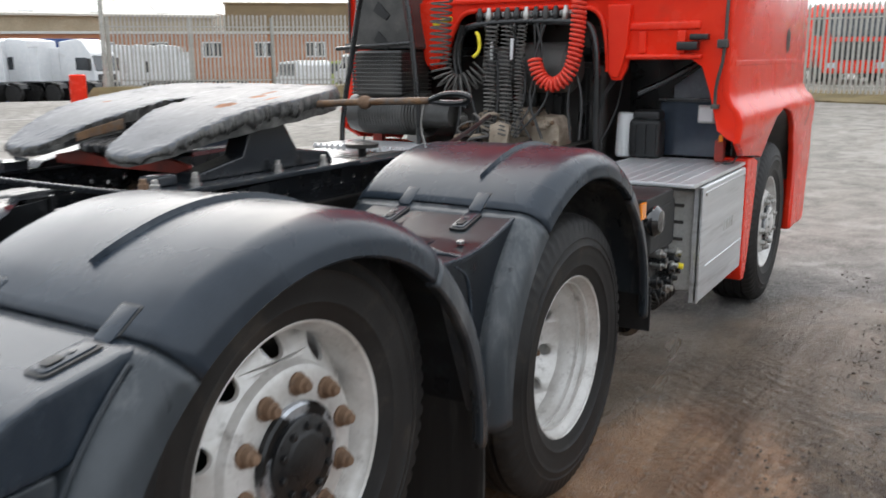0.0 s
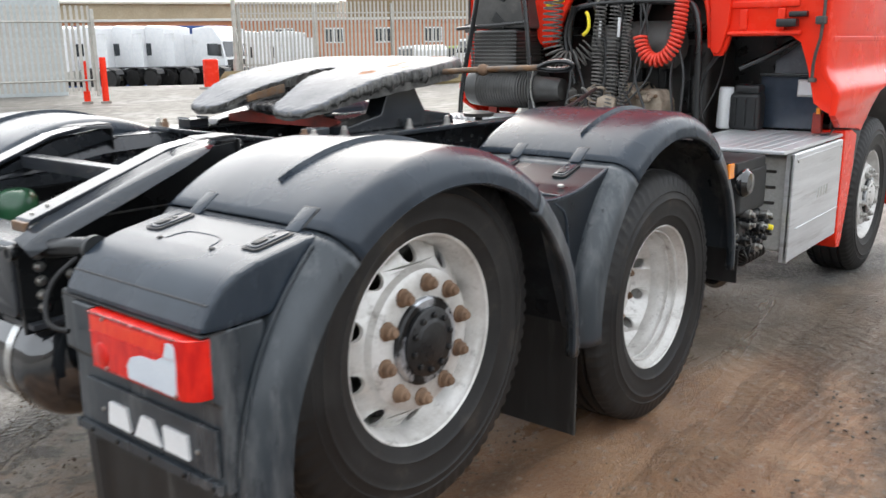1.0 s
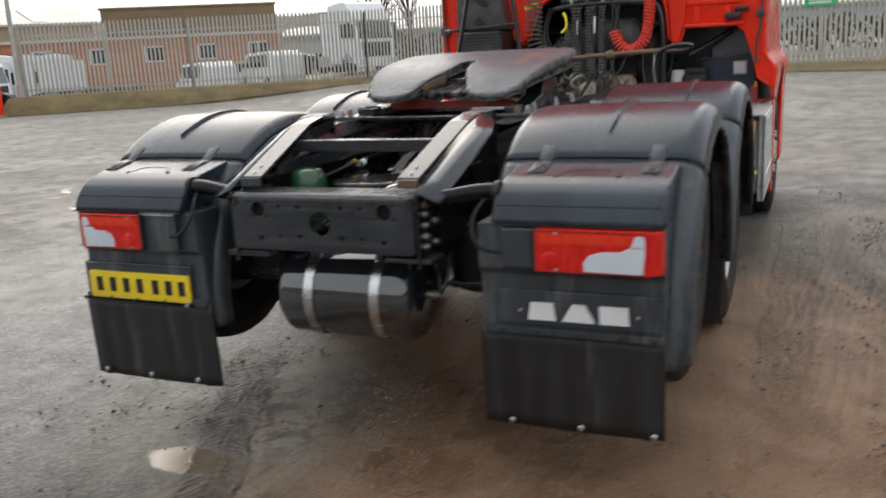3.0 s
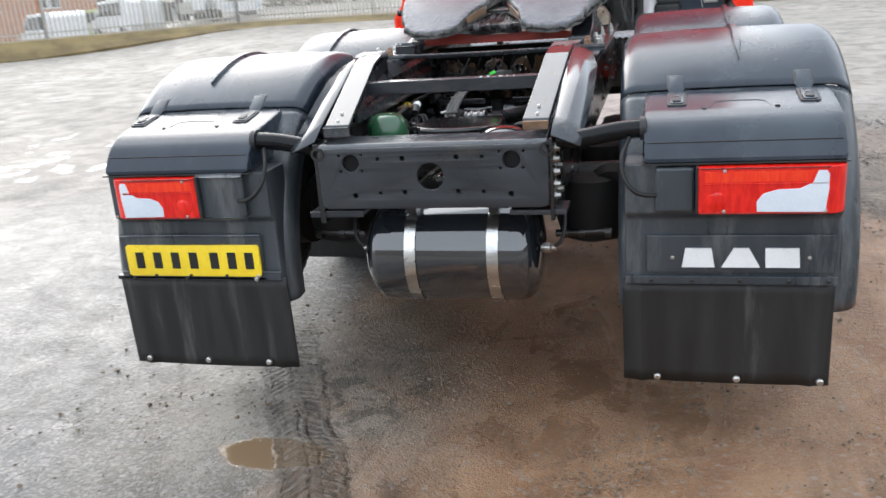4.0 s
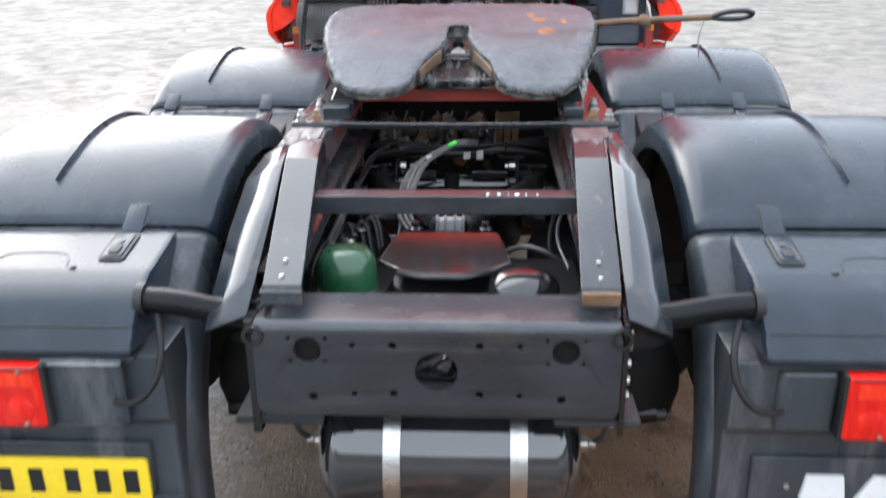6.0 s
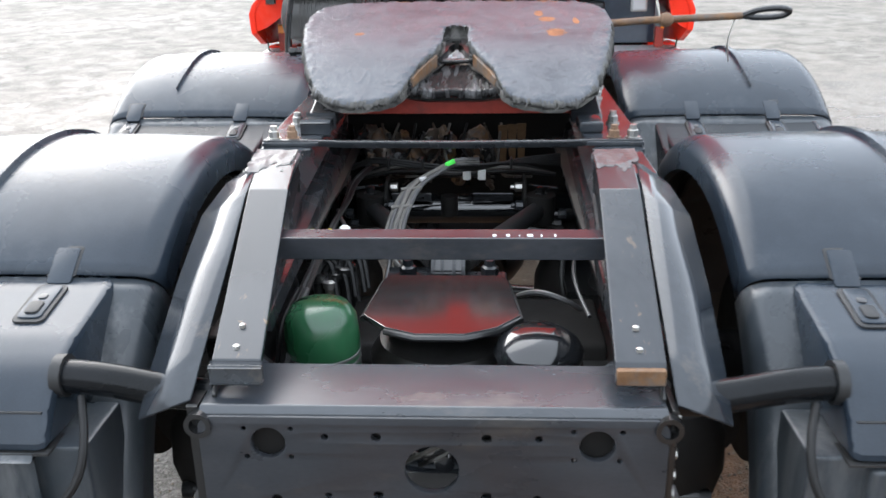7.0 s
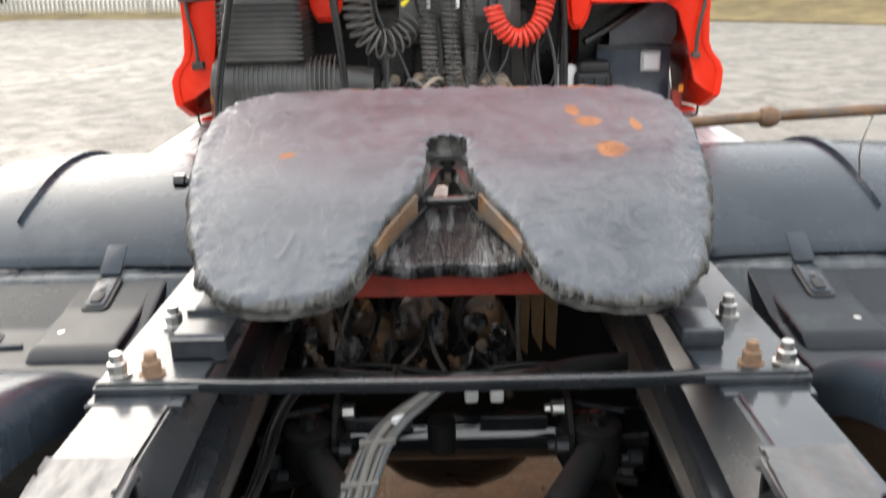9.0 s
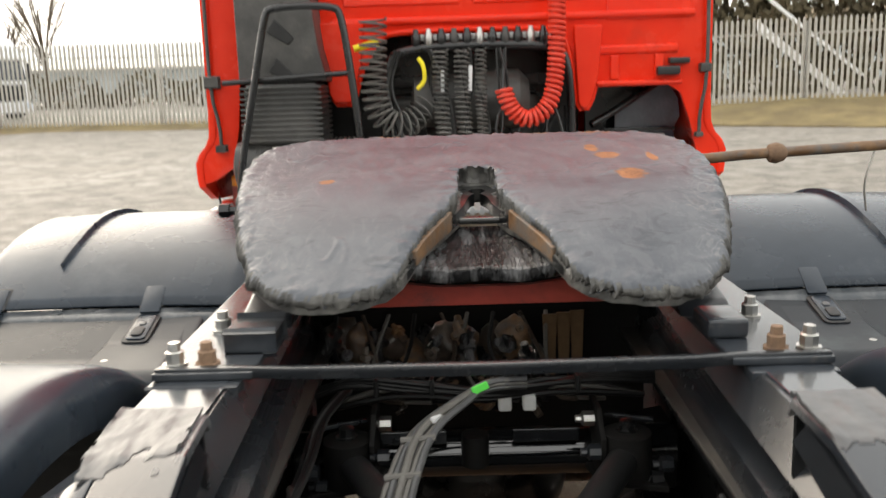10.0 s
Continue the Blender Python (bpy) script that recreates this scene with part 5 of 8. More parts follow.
for sx in (-1, 1):
    part("corner_gusset", prism([(sx * 0.372, 0.15), (sx * 0.372, 0.24), (sx * 0.29, 0.15)], 1.052, 1.060, "z", 0.002), FLANGE_TOP, crossmember)
    # black cups added behind the holes to stand in for the dark inside
    part("hole_blackout", lathe([(0.011, 0.034), (0.060, 0.034), (0.062, 0.020), (0.062, 0.0)], 22, "y", (sx * 0.262, 0, 1.000)), DULL_BLACK, crossmember)
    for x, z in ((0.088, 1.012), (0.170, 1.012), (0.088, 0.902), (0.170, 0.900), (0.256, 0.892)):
        part("hole_blackout", lathe([(0.011, 0.014), (0.030, 0.014), (0.031, 0.0)], 10, "y", (sx * x, 0, z)), DULL_BLACK, crossmember)
    part("tie_hole_ring", lathe([(-0.012, 0.022), (-0.012, 0.014), (0.012, 0.014), (0.012, 0.022)], 18, "y", (sx * 0.372, 0, 1.032), close=True), BLACK_STEEL, crossmember)
    part("step_bracket", box(sx * 0.245, sx * 0.425, 0.010, 0.13, 0.818, 0.834, 0.003), CROSS_PAINT, truck, "grey-black steel bracket under the crossmember")
for i in range(5):
    a = i * 1.3
    part("cable", tube([(-0.060 + 0.012 * i, 0.06, 0.915 + 0.012 * (i % 3)), (0.012 * math.sin(a), 0.035, 0.950 + 0.014 * math.cos(a)), (0.055 - 0.008 * i, 0.06, 0.985 - 0.010 * i)], 0.0042, 6, smooth=2),
         COIL_GREY if i % 2 == 0 else CABLE_BLACK, crossmember, "thin cable behind the round hole")
part("valve_end", lathe([(0.045, 0.0), (0.047, 0.016), (0.070, 0.020), (0.090, 0.020)], 14, "y", (0.018, 0, 0.925)), DOME, crossmember)

# air tank with two bright straps
TX, TY, TZ, TR = 0.018, 0.215, 0.645, 0.180
tank = part("air_tank", lathe([(-0.308, 0.0), (-0.306, 0.06), (-0.296, 0.118), (-0.275, 0.156), (-0.258, 0.171), (-0.238, TR), (0.0, TR), (0.238, TR), (0.258, 0.171), (0.275, 0.156), (0.296, 0.118), (0.306, 0.06), (0.308, 0.0)], 64, "x", (TX, TY, TZ)), AIR_TANK, truck, "glossy black air tank")
for x in (-0.105, 0.175):
    strap = part("tank_strap", lathe([(x - 0.019, TR + 0.001), (x - 0.019, TR + 0.005), (x + 0.019, TR + 0.005), (x + 0.019, TR + 0.001)], 64, "x", (0, TY, TZ), close=True), STRAP, tank, "bright stainless strap")
    part("strap_hanger", box(x - 0.016, x + 0.016, 0.10, 0.16, 0.80, 0.855, 0.004), BLACK_STEEL, tank)
    part("strap_bolt", tube([(x, 0.14, 0.79), (x, 0.14, 0.83)], 0.007, 8), ZINC, tank)
for sx in (-1, 1):
    part("tank_valve", moved(lathe([(0, 0.018), (0.03, 0.018), (0.035, 0.010), (0.05, 0.010)], 12, "x"), Matrix.Translation((TX + sx * 0.295, TY, TZ)) @ (Matrix.Rotation(math.pi, 4, "Z") if sx < 0 else Matrix.Identity(4))), ZINC, tank)
    part("tank_pipe", tube([(TX + sx * 0.335, TY, TZ), (TX + sx * 0.37, TY - 0.01, TZ + 0.03), (TX + sx * 0.38, TY + 0.03, TZ + 0.12), (TX + sx * 0.34, TY + 0.1, 0.85)], 0.007, 8, smooth=2), BLACK_HOSE, tank)

# drop links and their pins on each side of the tank
for sx in (-1, 1):
    link = part("drop_link", prism([(sx * 0.377, 0.655), (sx * 0.391, 0.655), (sx * 0.394, 0.815), (sx * 0.374, 0.815)], 0.300, 0.322, "y", 0.003), BRACKET_BLACK, truck, "black steel drop link beside the air tank")
    part("link_pin", tube([(sx * 0.352, 0.311, 0.668), (sx * 0.545, 0.311, 0.676)], 0.013, 10), BLACK_STEEL, link)
    for x, r in ((0.374, 0.020), (0.430, 0.017), (0.520, 0.019)):
        part("link_collar", lathe([(sx * x, r * 0.6), (sx * x, r), (sx * (x + 0.022), r), (sx * (x + 0.022), r * 0.6)], 12, "x", (0, 0.311, 0.670), close=True), BLACK_STEEL, link)
# axles, springs and what lies between the rails
for y, z in ((TAG_Y, TAG_Z), (DRIVE_Y, DRIVE_Z), (FRONT_Y, FRONT_Z)):
    part("axle", lathe([(-0.95, 0.05), (-0.95, 0.085), (-0.45, 0.075), (-0.20, 0.075), (0.20, 0.075), (0.45, 0.075), (0.95, 0.085), (0.95, 0.05)], 20, "x", (0, y, z)), BLACK_STEEL, truck, "black axle tube")
part("differential", lathe([(-0.27, 0.06), (-0.25, 0.11), (-0.21, 0.165), (-0.15, 0.21), (-0.06, 0.24), (0.06, 0.24), (0.15, 0.21), (0.21, 0.165), (0.25, 0.11), (0.27, 0.06)], 36, "x", (0, DRIVE_Y, DRIVE_Z)), BLACK_STEEL, truck, "black differential housing")
for side in (1, -1):
    for y in (0.42, 1.05, 1.86, 2.62):
        z0 = 0.62 if y < 1.2 else 0.47
        part("air_spring", lathe([(z0, 0.06), (z0 + 0.02, 0.11), (z0 + 0.08, 0.125), (z0 + 0.16, 0.12), (z0 + 0.22, 0.09), (z0 + 0.23, 0.05)], 26, "z", (side * 0.47, y, 0)), DULL_BLACK, truck, "black rubber air spring")
    for y, z in ((TAG_Y - 0.20, TAG_Z + 0.04), (DRIVE_Y - 0.22, DRIVE_Z + 0.1)):
        part("brake_chamber", lathe([(y - 0.16, 0.03), (y - 0.155, 0.075), (y - 0.09, 0.085), (y - 0.08, 0.09), (y - 0.07, 0.085), (y + 0.01, 0.075), (y + 0.03, 0.03)], 24, "y", (side * 0.54, 0, z)), DULL_BLACK, truck, "black brake chamber")
    part("hub_drum", lathe([(side * 0.72, 0.24), (side * 0.98, 0.255), (side * 1.03, 0.20), (side * 1.05, 0.12)], 40, "x", (0, TAG_Y, TAG_Z)), DULL_BLACK, truck, "black brake drum")

# cross bar between the ramps
bar = part("cross_bar", box(-0.318, 0.318, 0.370, 0.424, 1.166, 1.212, 0.004), BAR_PAINT, truck, "dark steel cross bar with small stamped marks")
for i in range(6):
    part("bar_mark", box(0.10 + 0.022 * i + 0.004 * (i % 3), 0.107 + 0.022 * i + 0.004 * (i % 2), 0.378, 0.388, 1.2115, 1.2135, 0.0), WHITE_PAINT, bar)

# green spin-on filter
flt = part("oil_filter", lathe([(0.84, 0.03), (0.845, 0.070), (1.025, 0.072), (1.060, 0.068), (1.082, 0.054), (1.090, 0.032), (1.092, 0.0)], 40, "z", (-0.226, 0.300, 0.020)), GREEN, truck, "dark green painted spin-on filter canister")
for k in range(7):
    part("filter_line", lathe([(0.89 + 0.016 * k, 0.0715), (0.891 + 0.016 * k, 0.0730), (0.896 + 0.016 * k, 0.0730), (0.897 + 0.016 * k, 0.0715)], 40, "z", (-0.226, 0.300, 0.020), close=True), GREY_CABLE, flt)
# gloss black bracket over a bellows
half_plate = [(-0.168, 0.45), (-0.146, 0.66), (-0.132, 0.69), (0.132, 0.69), (0.146, 0.66), (0.168, 0.45), (0.115, 0.385), (0.05, 0.352), (-0.05, 0.352), (-0.115, 0.385)]
plate_tilt = Matrix.Translation((0, 0.277, 1.049)) @ Matrix.Rotation(radians(-2.0), 4, "X") @ Matrix.Diagonal((0.93, 0.93, 1, 1)) @ Matrix.Translation((0, -0.352, -1.024))
bracket = part("bellows_plate", moved(prism(half_plate, 1.018, 1.030, "z", 0.003), plate_tilt), SOFT_GLOSS, truck, "glossy black shield plate over a bellows")
part("plate_edge", moved(tube([(x, y, 1.020) for x, y in half_plate], 0.007, 8), plate_tilt), BLACK_STEEL, bracket)
part("bellows", lathe([(0.80, 0.09), (0.82, 0.14), (0.86, 0.152), (0.90, 0.14), (0.91, 0.13), (0.93, 0.145), (0.97, 0.150), (1.005, 0.13), (1.018, 0.09)], 40, "z", (0.0, 0.42, -0.023)), BLACK_HOSE, bracket, "black rubber bellows")
for x in (-0.04, 0.03):
    part("plate_valve", lathe([(1.028, 0.016), (1.036, 0.016), (1.038, 0.009), (1.046, 0.008)], 10, "z", (x, 0.575, -0.009)), BLACK_STEEL, bracket)
# scuffed dome cap
part("dome_cap", lathe([(0.90, 0.075), (0.972, 0.082), (0.985, 0.086), (0.994, 0.085), (1.012, 0.074), (1.026, 0.052), (1.032, 0.028), (1.034, 0.0)], 40, "z", (0.188, 0.300, 0.022)), DOME, truck, "glossy black domed cap")
part("dome_neck", lathe([(0.80, 0.06), (0.90, 0.06)], 24, "z", (0.188, 0.300, 0.022)), BLACK_STEEL, truck)
# control arms in a V, their ball joint block on the raised axle, and the brackets on the frame
for side in (1, -1):
    part("control_arm", tube([(side * 0.028, 0.795, 0.990), (side * 0.245, 1.250, 0.980)], 0.0265, 16), BLACK_PLASTIC, truck, "black tubular control arm")
    for k in range(5):
        part("arm_thread", tube([(side * (0.042 + 0.0078 * k), 0.828 + 0.0164 * k, 0.990), (side * (0.045 + 0.0078 * k), 0.834 + 0.0164 * k, 0.990)], 0.0295, 16), FRAME_STEEL, truck)
    bush = part("arm_bush", lathe([(-0.046, 0.036), (-0.042, 0.044), (0.042, 0.044), (0.046, 0.036)], 20, "z", (side * 0.252, 1.265, 0.980)), DULL_BLACK, truck, "black bush at the arm's end")
    part("bush_bolt", lathe([(1.024, 0.020), (1.029, 0.020), (1.029, 0.014), (1.044, 0.014), (1.047, 0.008)], 8, "z", (side * 0.252, 1.265, 0)), BLACK_STEEL, bush)
    bracket_arm = part("arm_bracket", prism([(side * 0.200, 1.255), (side * 0.318, 1.215), (side * 0.318, 1.365), (side * 0.180, 1.365)], 0.925, 0.938, "z", 0.003), DULL_BLACK, truck, "black bracket of the control arm")
    part("bracket_cheek", prism([(1.235, 0.930), (1.235, 1.020), (1.285, 1.060), (1.365, 1.060), (1.365, 0.930)], side * 0.200, side * 0.210, "x", 0.002), DULL_BLACK, bracket_arm)
    part("bracket_lip", moved(box(-0.045, 0.045, -0.006, 0.006, -0.004, 0.004, 0.002), Matrix.Translation((side * 0.262, 1.300, 1.036)) @ Matrix.Rotation(radians(-22 * side), 4, "Z")), FRAME_STEEL, bracket_arm)
    for x, y, z in ((0.186, 1.232, 1.000), (0.186, 1.300, 1.035), (0.312, 1.228, 0.975), (0.300, 1.245, 0.940)):
        part("bracket_bolt", lathe([(side * x + 0.012, 0.015), (side * x - 0.008, 0.015), (side * x - 0.012, 0.008), (side * x - 0.022, 0.007)], 8, "x", (0, y, z)), ZINC if z > 1.02 else FRAME_STEEL, bracket_arm)
    pad = part("axle_pad", box(side * 0.040, side * 0.140, 0.690, 0.780, 0.950, 0.978, 0.008), FRAME_STEEL, truck)
    part("pad_bolt", lathe([(0.978, 0.030), (0.985, 0.030), (0.985, 0.021), (1.006, 0.021), (1.010, 0.013), (1.024, 0.012)], 6, "z", (side * 0.098, 0.735, 0)), FRAME_STEEL, pad)
    part("end_stop", prism([(side * 0.30, 1.36), (side * 0.37, 1.36), (side * 0.37, 1.50), (side * 0.28, 1.46)], 0.86, 0.98, "z", 0.006), DULL_BLACK, truck)
part("arm_block", lathe([(-0.042, 0.042), (-0.039, 0.052), (-0.015, 0.055), (0.015, 0.055), (0.039, 0.052), (0.042, 0.042)], 28, "x", (0, 0.745, 0.985)), DOME, truck, "glossy steel ball joint block")
for x in (-0.036, -0.014, 0.014, 0.036):
    part("block_rib", lathe([(x - 0.004, 0.050), (x - 0.004, 0.059), (x + 0.004, 0.059), (x + 0.004, 0.050)], 28, "x", (0, 0.745, 0.985), close=True), FRAME_STEEL, truck)
part("axle_beam", prism([(0.59, 0.70), (0.59, 0.82), (0.62, 0.86), (0.88, 0.86), (0.98, 0.79), (1.12, 0.76), (1.12, 0.68)], -0.37, 0.37, "x", 0.012), DULL_BLACK, truck, "black beam of the raised axle")
cross_tube = part("cross_tube", tube([(-0.36, 1.37, 0.945), (0.36, 1.37, 0.945)], 0.046, 24), TANK, truck, "black cross tube between the rails")
for x in (-0.135, 0.112):
    part("tube_plate", box(x - 0.062, x + 0.062, 1.312, 1.324, 0.985, 1.012, 0.004), DOME, cross_tube)
part("tube_joint", tube([(-0.02, 1.325, 0.94), (-0.02, 1.325, 1.000)], 0.026, 12), DULL_BLACK, cross_tube)
part("cross_plate", box(-0.372, 0.372, 1.66, 1.68, 0.80, 1.22, 0.004), DULL_BLACK, truck, "black cross plate")
part("cross_plate", box(-0.372, 0.372, 2.75, 2.77, 0.80, 1.04, 0.004), DULL_BLACK, truck, "black cross plate")

# pipes and cables inside the frame
rng = random.Random(11)
for i in range(6):
    o, lift, loose = 0.0085 * i, 0.006 * (i % 3), rng.uniform(-0.010, 0.010)
    end = [(-0.165 + o, 0.898, 0.955), (-0.175 + o, 0.838, 0.92), (-0.17 + o, 0.78, 0.86)] if i % 2 else [(-0.152 + o, 0.885, 0.97), (-0.110 + o, 0.830, 0.945), (-0.066 + o, 0.760, 0.90)]
    part("air_pipe", tube([(0.07, 1.235, 1.125 + lift), (0.0, 1.225, 1.128 + lift), (-0.070 + o + loose, 1.195, 1.108 + lift), (-0.135 + o, 1.125, 1.085 + lift), (-0.165 + o + loose, 1.02, 1.042 + lift), (-0.178 + o, 0.955, 1.0)] + end, 0.0062, 8, smooth=3),
         COIL_GREY if i % 2 == 0 else GREY_CABLE, truck, "thin grey air pipe")
for y, z, x in ((1.105, 1.080, -0.118), (1.035, 1.050, -0.140), (0.945, 1.000, -0.152)):
    part("cable_tie", tube([(x - 0.026, y, z + 0.006), (x + 0.030, y, z + 0.010)], 0.0062, 8), COIL_GREY, truck)
for x, y, z in ((-0.086, 1.150, 1.105), (-0.182, 0.945, 1.010)):
    part("pipe_label", moved(box(-0.005, 0.005, -0.015, 0.015, -0.005, 0.005, 0.002), Matrix.Translation((x, y, z)) @ Matrix.Rotation(radians(-28), 4, "Z")), WHITE_PAINT, truck, "white sleeve on an air pipe")
part("cable_tag", moved(box(-0.015, 0.015, -0.004, 0.004, -0.007, 0.007, 0.003), Matrix.Translation((-0.012, 1.200, 1.136)) @ Matrix.Rotation(radians(-25), 4, "Y")), GREEN_TAG, truck, "bright green cable tag")
for i in range(5):
    part("cross_cable", tube([(-0.31, 1.30 + 0.012 * i, 1.09), (-0.24, 1.27, 1.125 + 0.006 * (i % 3)), (-0.12, 1.28 + 0.010 * (i % 2), 1.100 + 0.008 * (i % 3)), (0.04, 1.255, 1.112 - 0.005 * i), (0.18, 1.28 + 0.008 * i, 1.118), (0.31, 1.31, 1.10 + 0.008 * i)], 0.0050, 6, smooth=3), CABLE_BLACK, truck)
for x in (0.022, 0.066):
    part("cable_clip", box(x, x + 0.024, 1.262, 1.290, 1.066, 1.096, 0.005), GREY_BOX, truck, "pale plastic connector")
for x in (-0.20, -0.10, 0.16):
    part("cable_clip", box(x, x + 0.008, 1.258, 1.290, 1.100, 1.132, 0.003), CABLE_BLACK, truck)
for i in range(4):
    x = 0.006 * i
    part("rail_cable", tube([(-0.268 + x, 1.343, 1.085), (-0.306 + x, 1.246, 1.068), (-0.300 + x + 0.004 * (i % 2), 1.06, 1.056 + 0.006 * i), (-0.305 + x, 0.88, 1.060 + 0.005 * i), (-0.308 + x, 0.765, 1.050 + 0.006 * (i % 2)), (-0.312 + x, 0.64, 1.045), (-0.315 + x, 0.45, 1.030), (-0.30 + x, 0.30, 0.99)], 0.0044, 6, smooth=3), GREY_CABLE if i == 1 else CABLE_BLACK, truck)
plug = part("white_plug", tube([(-0.262, 0.836, 1.062), (-0.259, 0.800, 1.056)], 0.016, 10), WHITE_PAINT, truck, "white electrical plug")
part("plug_boot", tube([(-0.258, 0.800, 1.060), (-0.256, 0.765, 1.040)], 0.0145, 10), BLACK_PLASTIC, plug)
part("plug_lead", tube([(-0.262, 0.850, 1.068), (-0.285, 0.91, 1.070), (-0.305, 1.00, 1.060)], 0.0055, 8, smooth=2), BLACK_HOSE, plug)
part("yellow_clip", lathe([(-0.003, 0.009), (-0.003, 0.012), (0.003, 0.012), (0.003, 0.009)], 12, "y", (-0.292, 0.795, 1.068), close=True), YELLOW_TAG, truck)
part("corrugated_loom", coil([(-0.335, 0.800, 1.050), (-0.30, 0.800, 1.062), (-0.265, 0.800, 1.060)], 0.0085, 0.0025, 14), BROWN_RUST, truck)
# the valves on the left rail: black bodies, elbows and short hoses
for i in range(8):
    x, y = -0.31 + 0.022 * (i % 4) + rng.uniform(-0.006, 0.006), 0.72 + 0.045 * (i // 4) + rng.uniform(-0.010, 0.010)
    valve_z = 0.965 + rng.uniform(-0.02, 0.02)
    part("fitting", lathe([(valve_z - 0.09, 0.012), (valve_z, 0.013), (valve_z + 0.004, 0.018), (valve_z + 0.020, 0.018), (valve_z + 0.024, 0.010)], 10, "z", (x, y, 0)), ZINC if i % 4 == 1 else BLACK_STEEL, truck)
    part("fitting_hose", tube([(x, y, valve_z + 0.02), (x + 0.012, y + 0.015, valve_z + 0.05), (x + 0.035, y + 0.01, valve_z + 0.045), (x + 0.05, y - 0.03, valve_z - 0.03)], 0.0062, 6, smooth=2), CABLE_BLACK, truck)
part("side_cable", tube([(0.345, 1.02, 1.02), (0.340, 0.94, 1.00), (0.308, 0.85, 0.98), (0.301, 0.734, 0.96), (0.325, 0.62, 0.93)], 0.0052, 8, smooth=3), GREY_CABLE, truck, "thin grey cable hanging by the rail")
for i in range(3):
    part("tail_cable", tube([(-0.330 + 0.010 * i, 0.16, 0.95), (-0.300 + 0.012 * i, 0.24, 1.00 + 0.010 * i), (-0.325 + 0.012 * i, 0.36, 1.03), (-0.318 + 0.010 * i, 0.52, 1.04)], 0.0052, 6, smooth=3), GREY_CABLE if i == 2 else CABLE_BLACK, truck)
part("ribbed_loom", coil([(-0.335, 0.255, 1.010), (-0.300, 0.225, 1.000), (-0.255, 0.200, 0.990)], 0.0085, 0.0026, 18), CABLE_BLACK, truck)
part("return_hose", tube([(0.16, 0.60, 0.99), (0.20, 0.56, 1.02), (0.26, 0.535, 1.01), (0.295, 0.55, 0.98)], 0.007, 8, smooth=3), GREY_CABLE, truck)
part("gear_hose", tube([(-0.10, 0.64, 0.98), (-0.06, 0.60, 1.03), (0.02, 0.585, 1.035), (0.035, 0.56, 1.03)], 0.008, 8, smooth=3), GREY_CABLE, truck)

# air springs, brake chambers and dampers under the rails
for side in (1, -1):
    part("air_spring", lathe([(0.30, 0.06), (0.31, 0.13), (0.40, 0.135), (0.45, 0.15), (0.52, 0.165), (0.58, 0.150), (0.61, 0.165), (0.67, 0.165), (0.73, 0.14), (0.76, 0.10), (0.80, 0.10)], 24, "z", (side * 0.42, 1.50, 0)), RUBBER, truck, "black rubber air spring under the rail")
    chamber = part("brake_chamber", lathe([(1.02, 0.03), (1.03, 0.075), (1.10, 0.085), (1.11, 0.095), (1.13, 0.095), (1.14, 0.085), (1.24, 0.080), (1.26, 0.05)], 24, "y", (side * 0.36, 0, 0.62)), BLACK_STEEL, truck, "black brake chamber")
    part("chamber_hose", tube([(side * 0.34, 1.06, 0.70), (side * 0.30, 1.10, 0.82), (side * 0.33, 1.20, 0.90)], 0.009, 8, smooth=2), BLACK_HOSE, chamber)
    part("trailing_arm", box(side * 0.38, side * 0.47, 1.22, 1.75, 0.36, 0.47, 0.012), BLACK_STEEL, truck, "black steel trailing arm")
part("anti_roll_bar", tube([(-0.42, 1.62, 0.50), (-0.30, 1.75, 0.50), (0.30, 1.75, 0.50), (0.42, 1.62, 0.50)], 0.028, 12, smooth=1), BLACK_STEEL, truck, "black anti-roll bar")
# dirty lumps of mechanism under the coupling
def rough_lump(name, material, x, y, z, rx, ry, rz, seed, label=""):
    bm = bmesh.new()
    bmesh.ops.create_icosphere(bm, subdivisions=3, radius=1.0)
    for v in bm.verts:
        k = 1 + 0.35 * noise.noise((v.co.x * 1.8 + seed, v.co.y * 1.8, v.co.z * 1.8)) + 0.15 * noise.noise((v.co.x * 5, v.co.y * 5 + seed, v.co.z * 5))
        v.co = (x + v.co.x * rx * k, y + v.co.y * ry * k, z + v.co.z * rz * k)
    return part(name, bm, material, truck, label, angle=70)


rng = random.Random(17)
for i in range(12):
    x, y, z, r = -0.29 + 0.036 * i, rng.uniform(1.52, 1.62), rng.uniform(1.03, 1.13), rng.uniform(0.026, 0.042)
    rough_lump("greasy_casting", (GREASY_BROWN, BROWN_RUST, GREASE_BLACK)[i % 3], x, y, z, r, r * 0.8, r * 1.3, i * 3.1, "rusty greasy casting under the coupling")
for i in range(64):
    x, y, z, r = rng.uniform(-0.30, 0.12), rng.uniform(1.42, 1.56), rng.uniform(1.00, 1.15), rng.uniform(0.006, 0.017)
    tip = Matrix.Translation((x, y, z)) @ Euler((rng.uniform(-1.2, 1.2), rng.uniform(-1.2, 1.2), 0)).to_matrix().to_4x4()
    body = lathe([(-2.2 * r, 0.0), (-2.2 * r, 0.7 * r), (-0.5 * r, 0.7 * r), (-0.4 * r, 1.25 * r), (0.5 * r, 1.2 * r), (0.6 * r, 0.6 * r), (2.0 * r, 0.55 * r), (2.0 * r, 0.0)], 8, "z")
    part("greasy_fitting", moved(body, tip), (GREASE_BLACK, BROWN_RUST, GREASY_BROWN, BLACK_STEEL, GREASE_BLACK)[i % 5], truck)
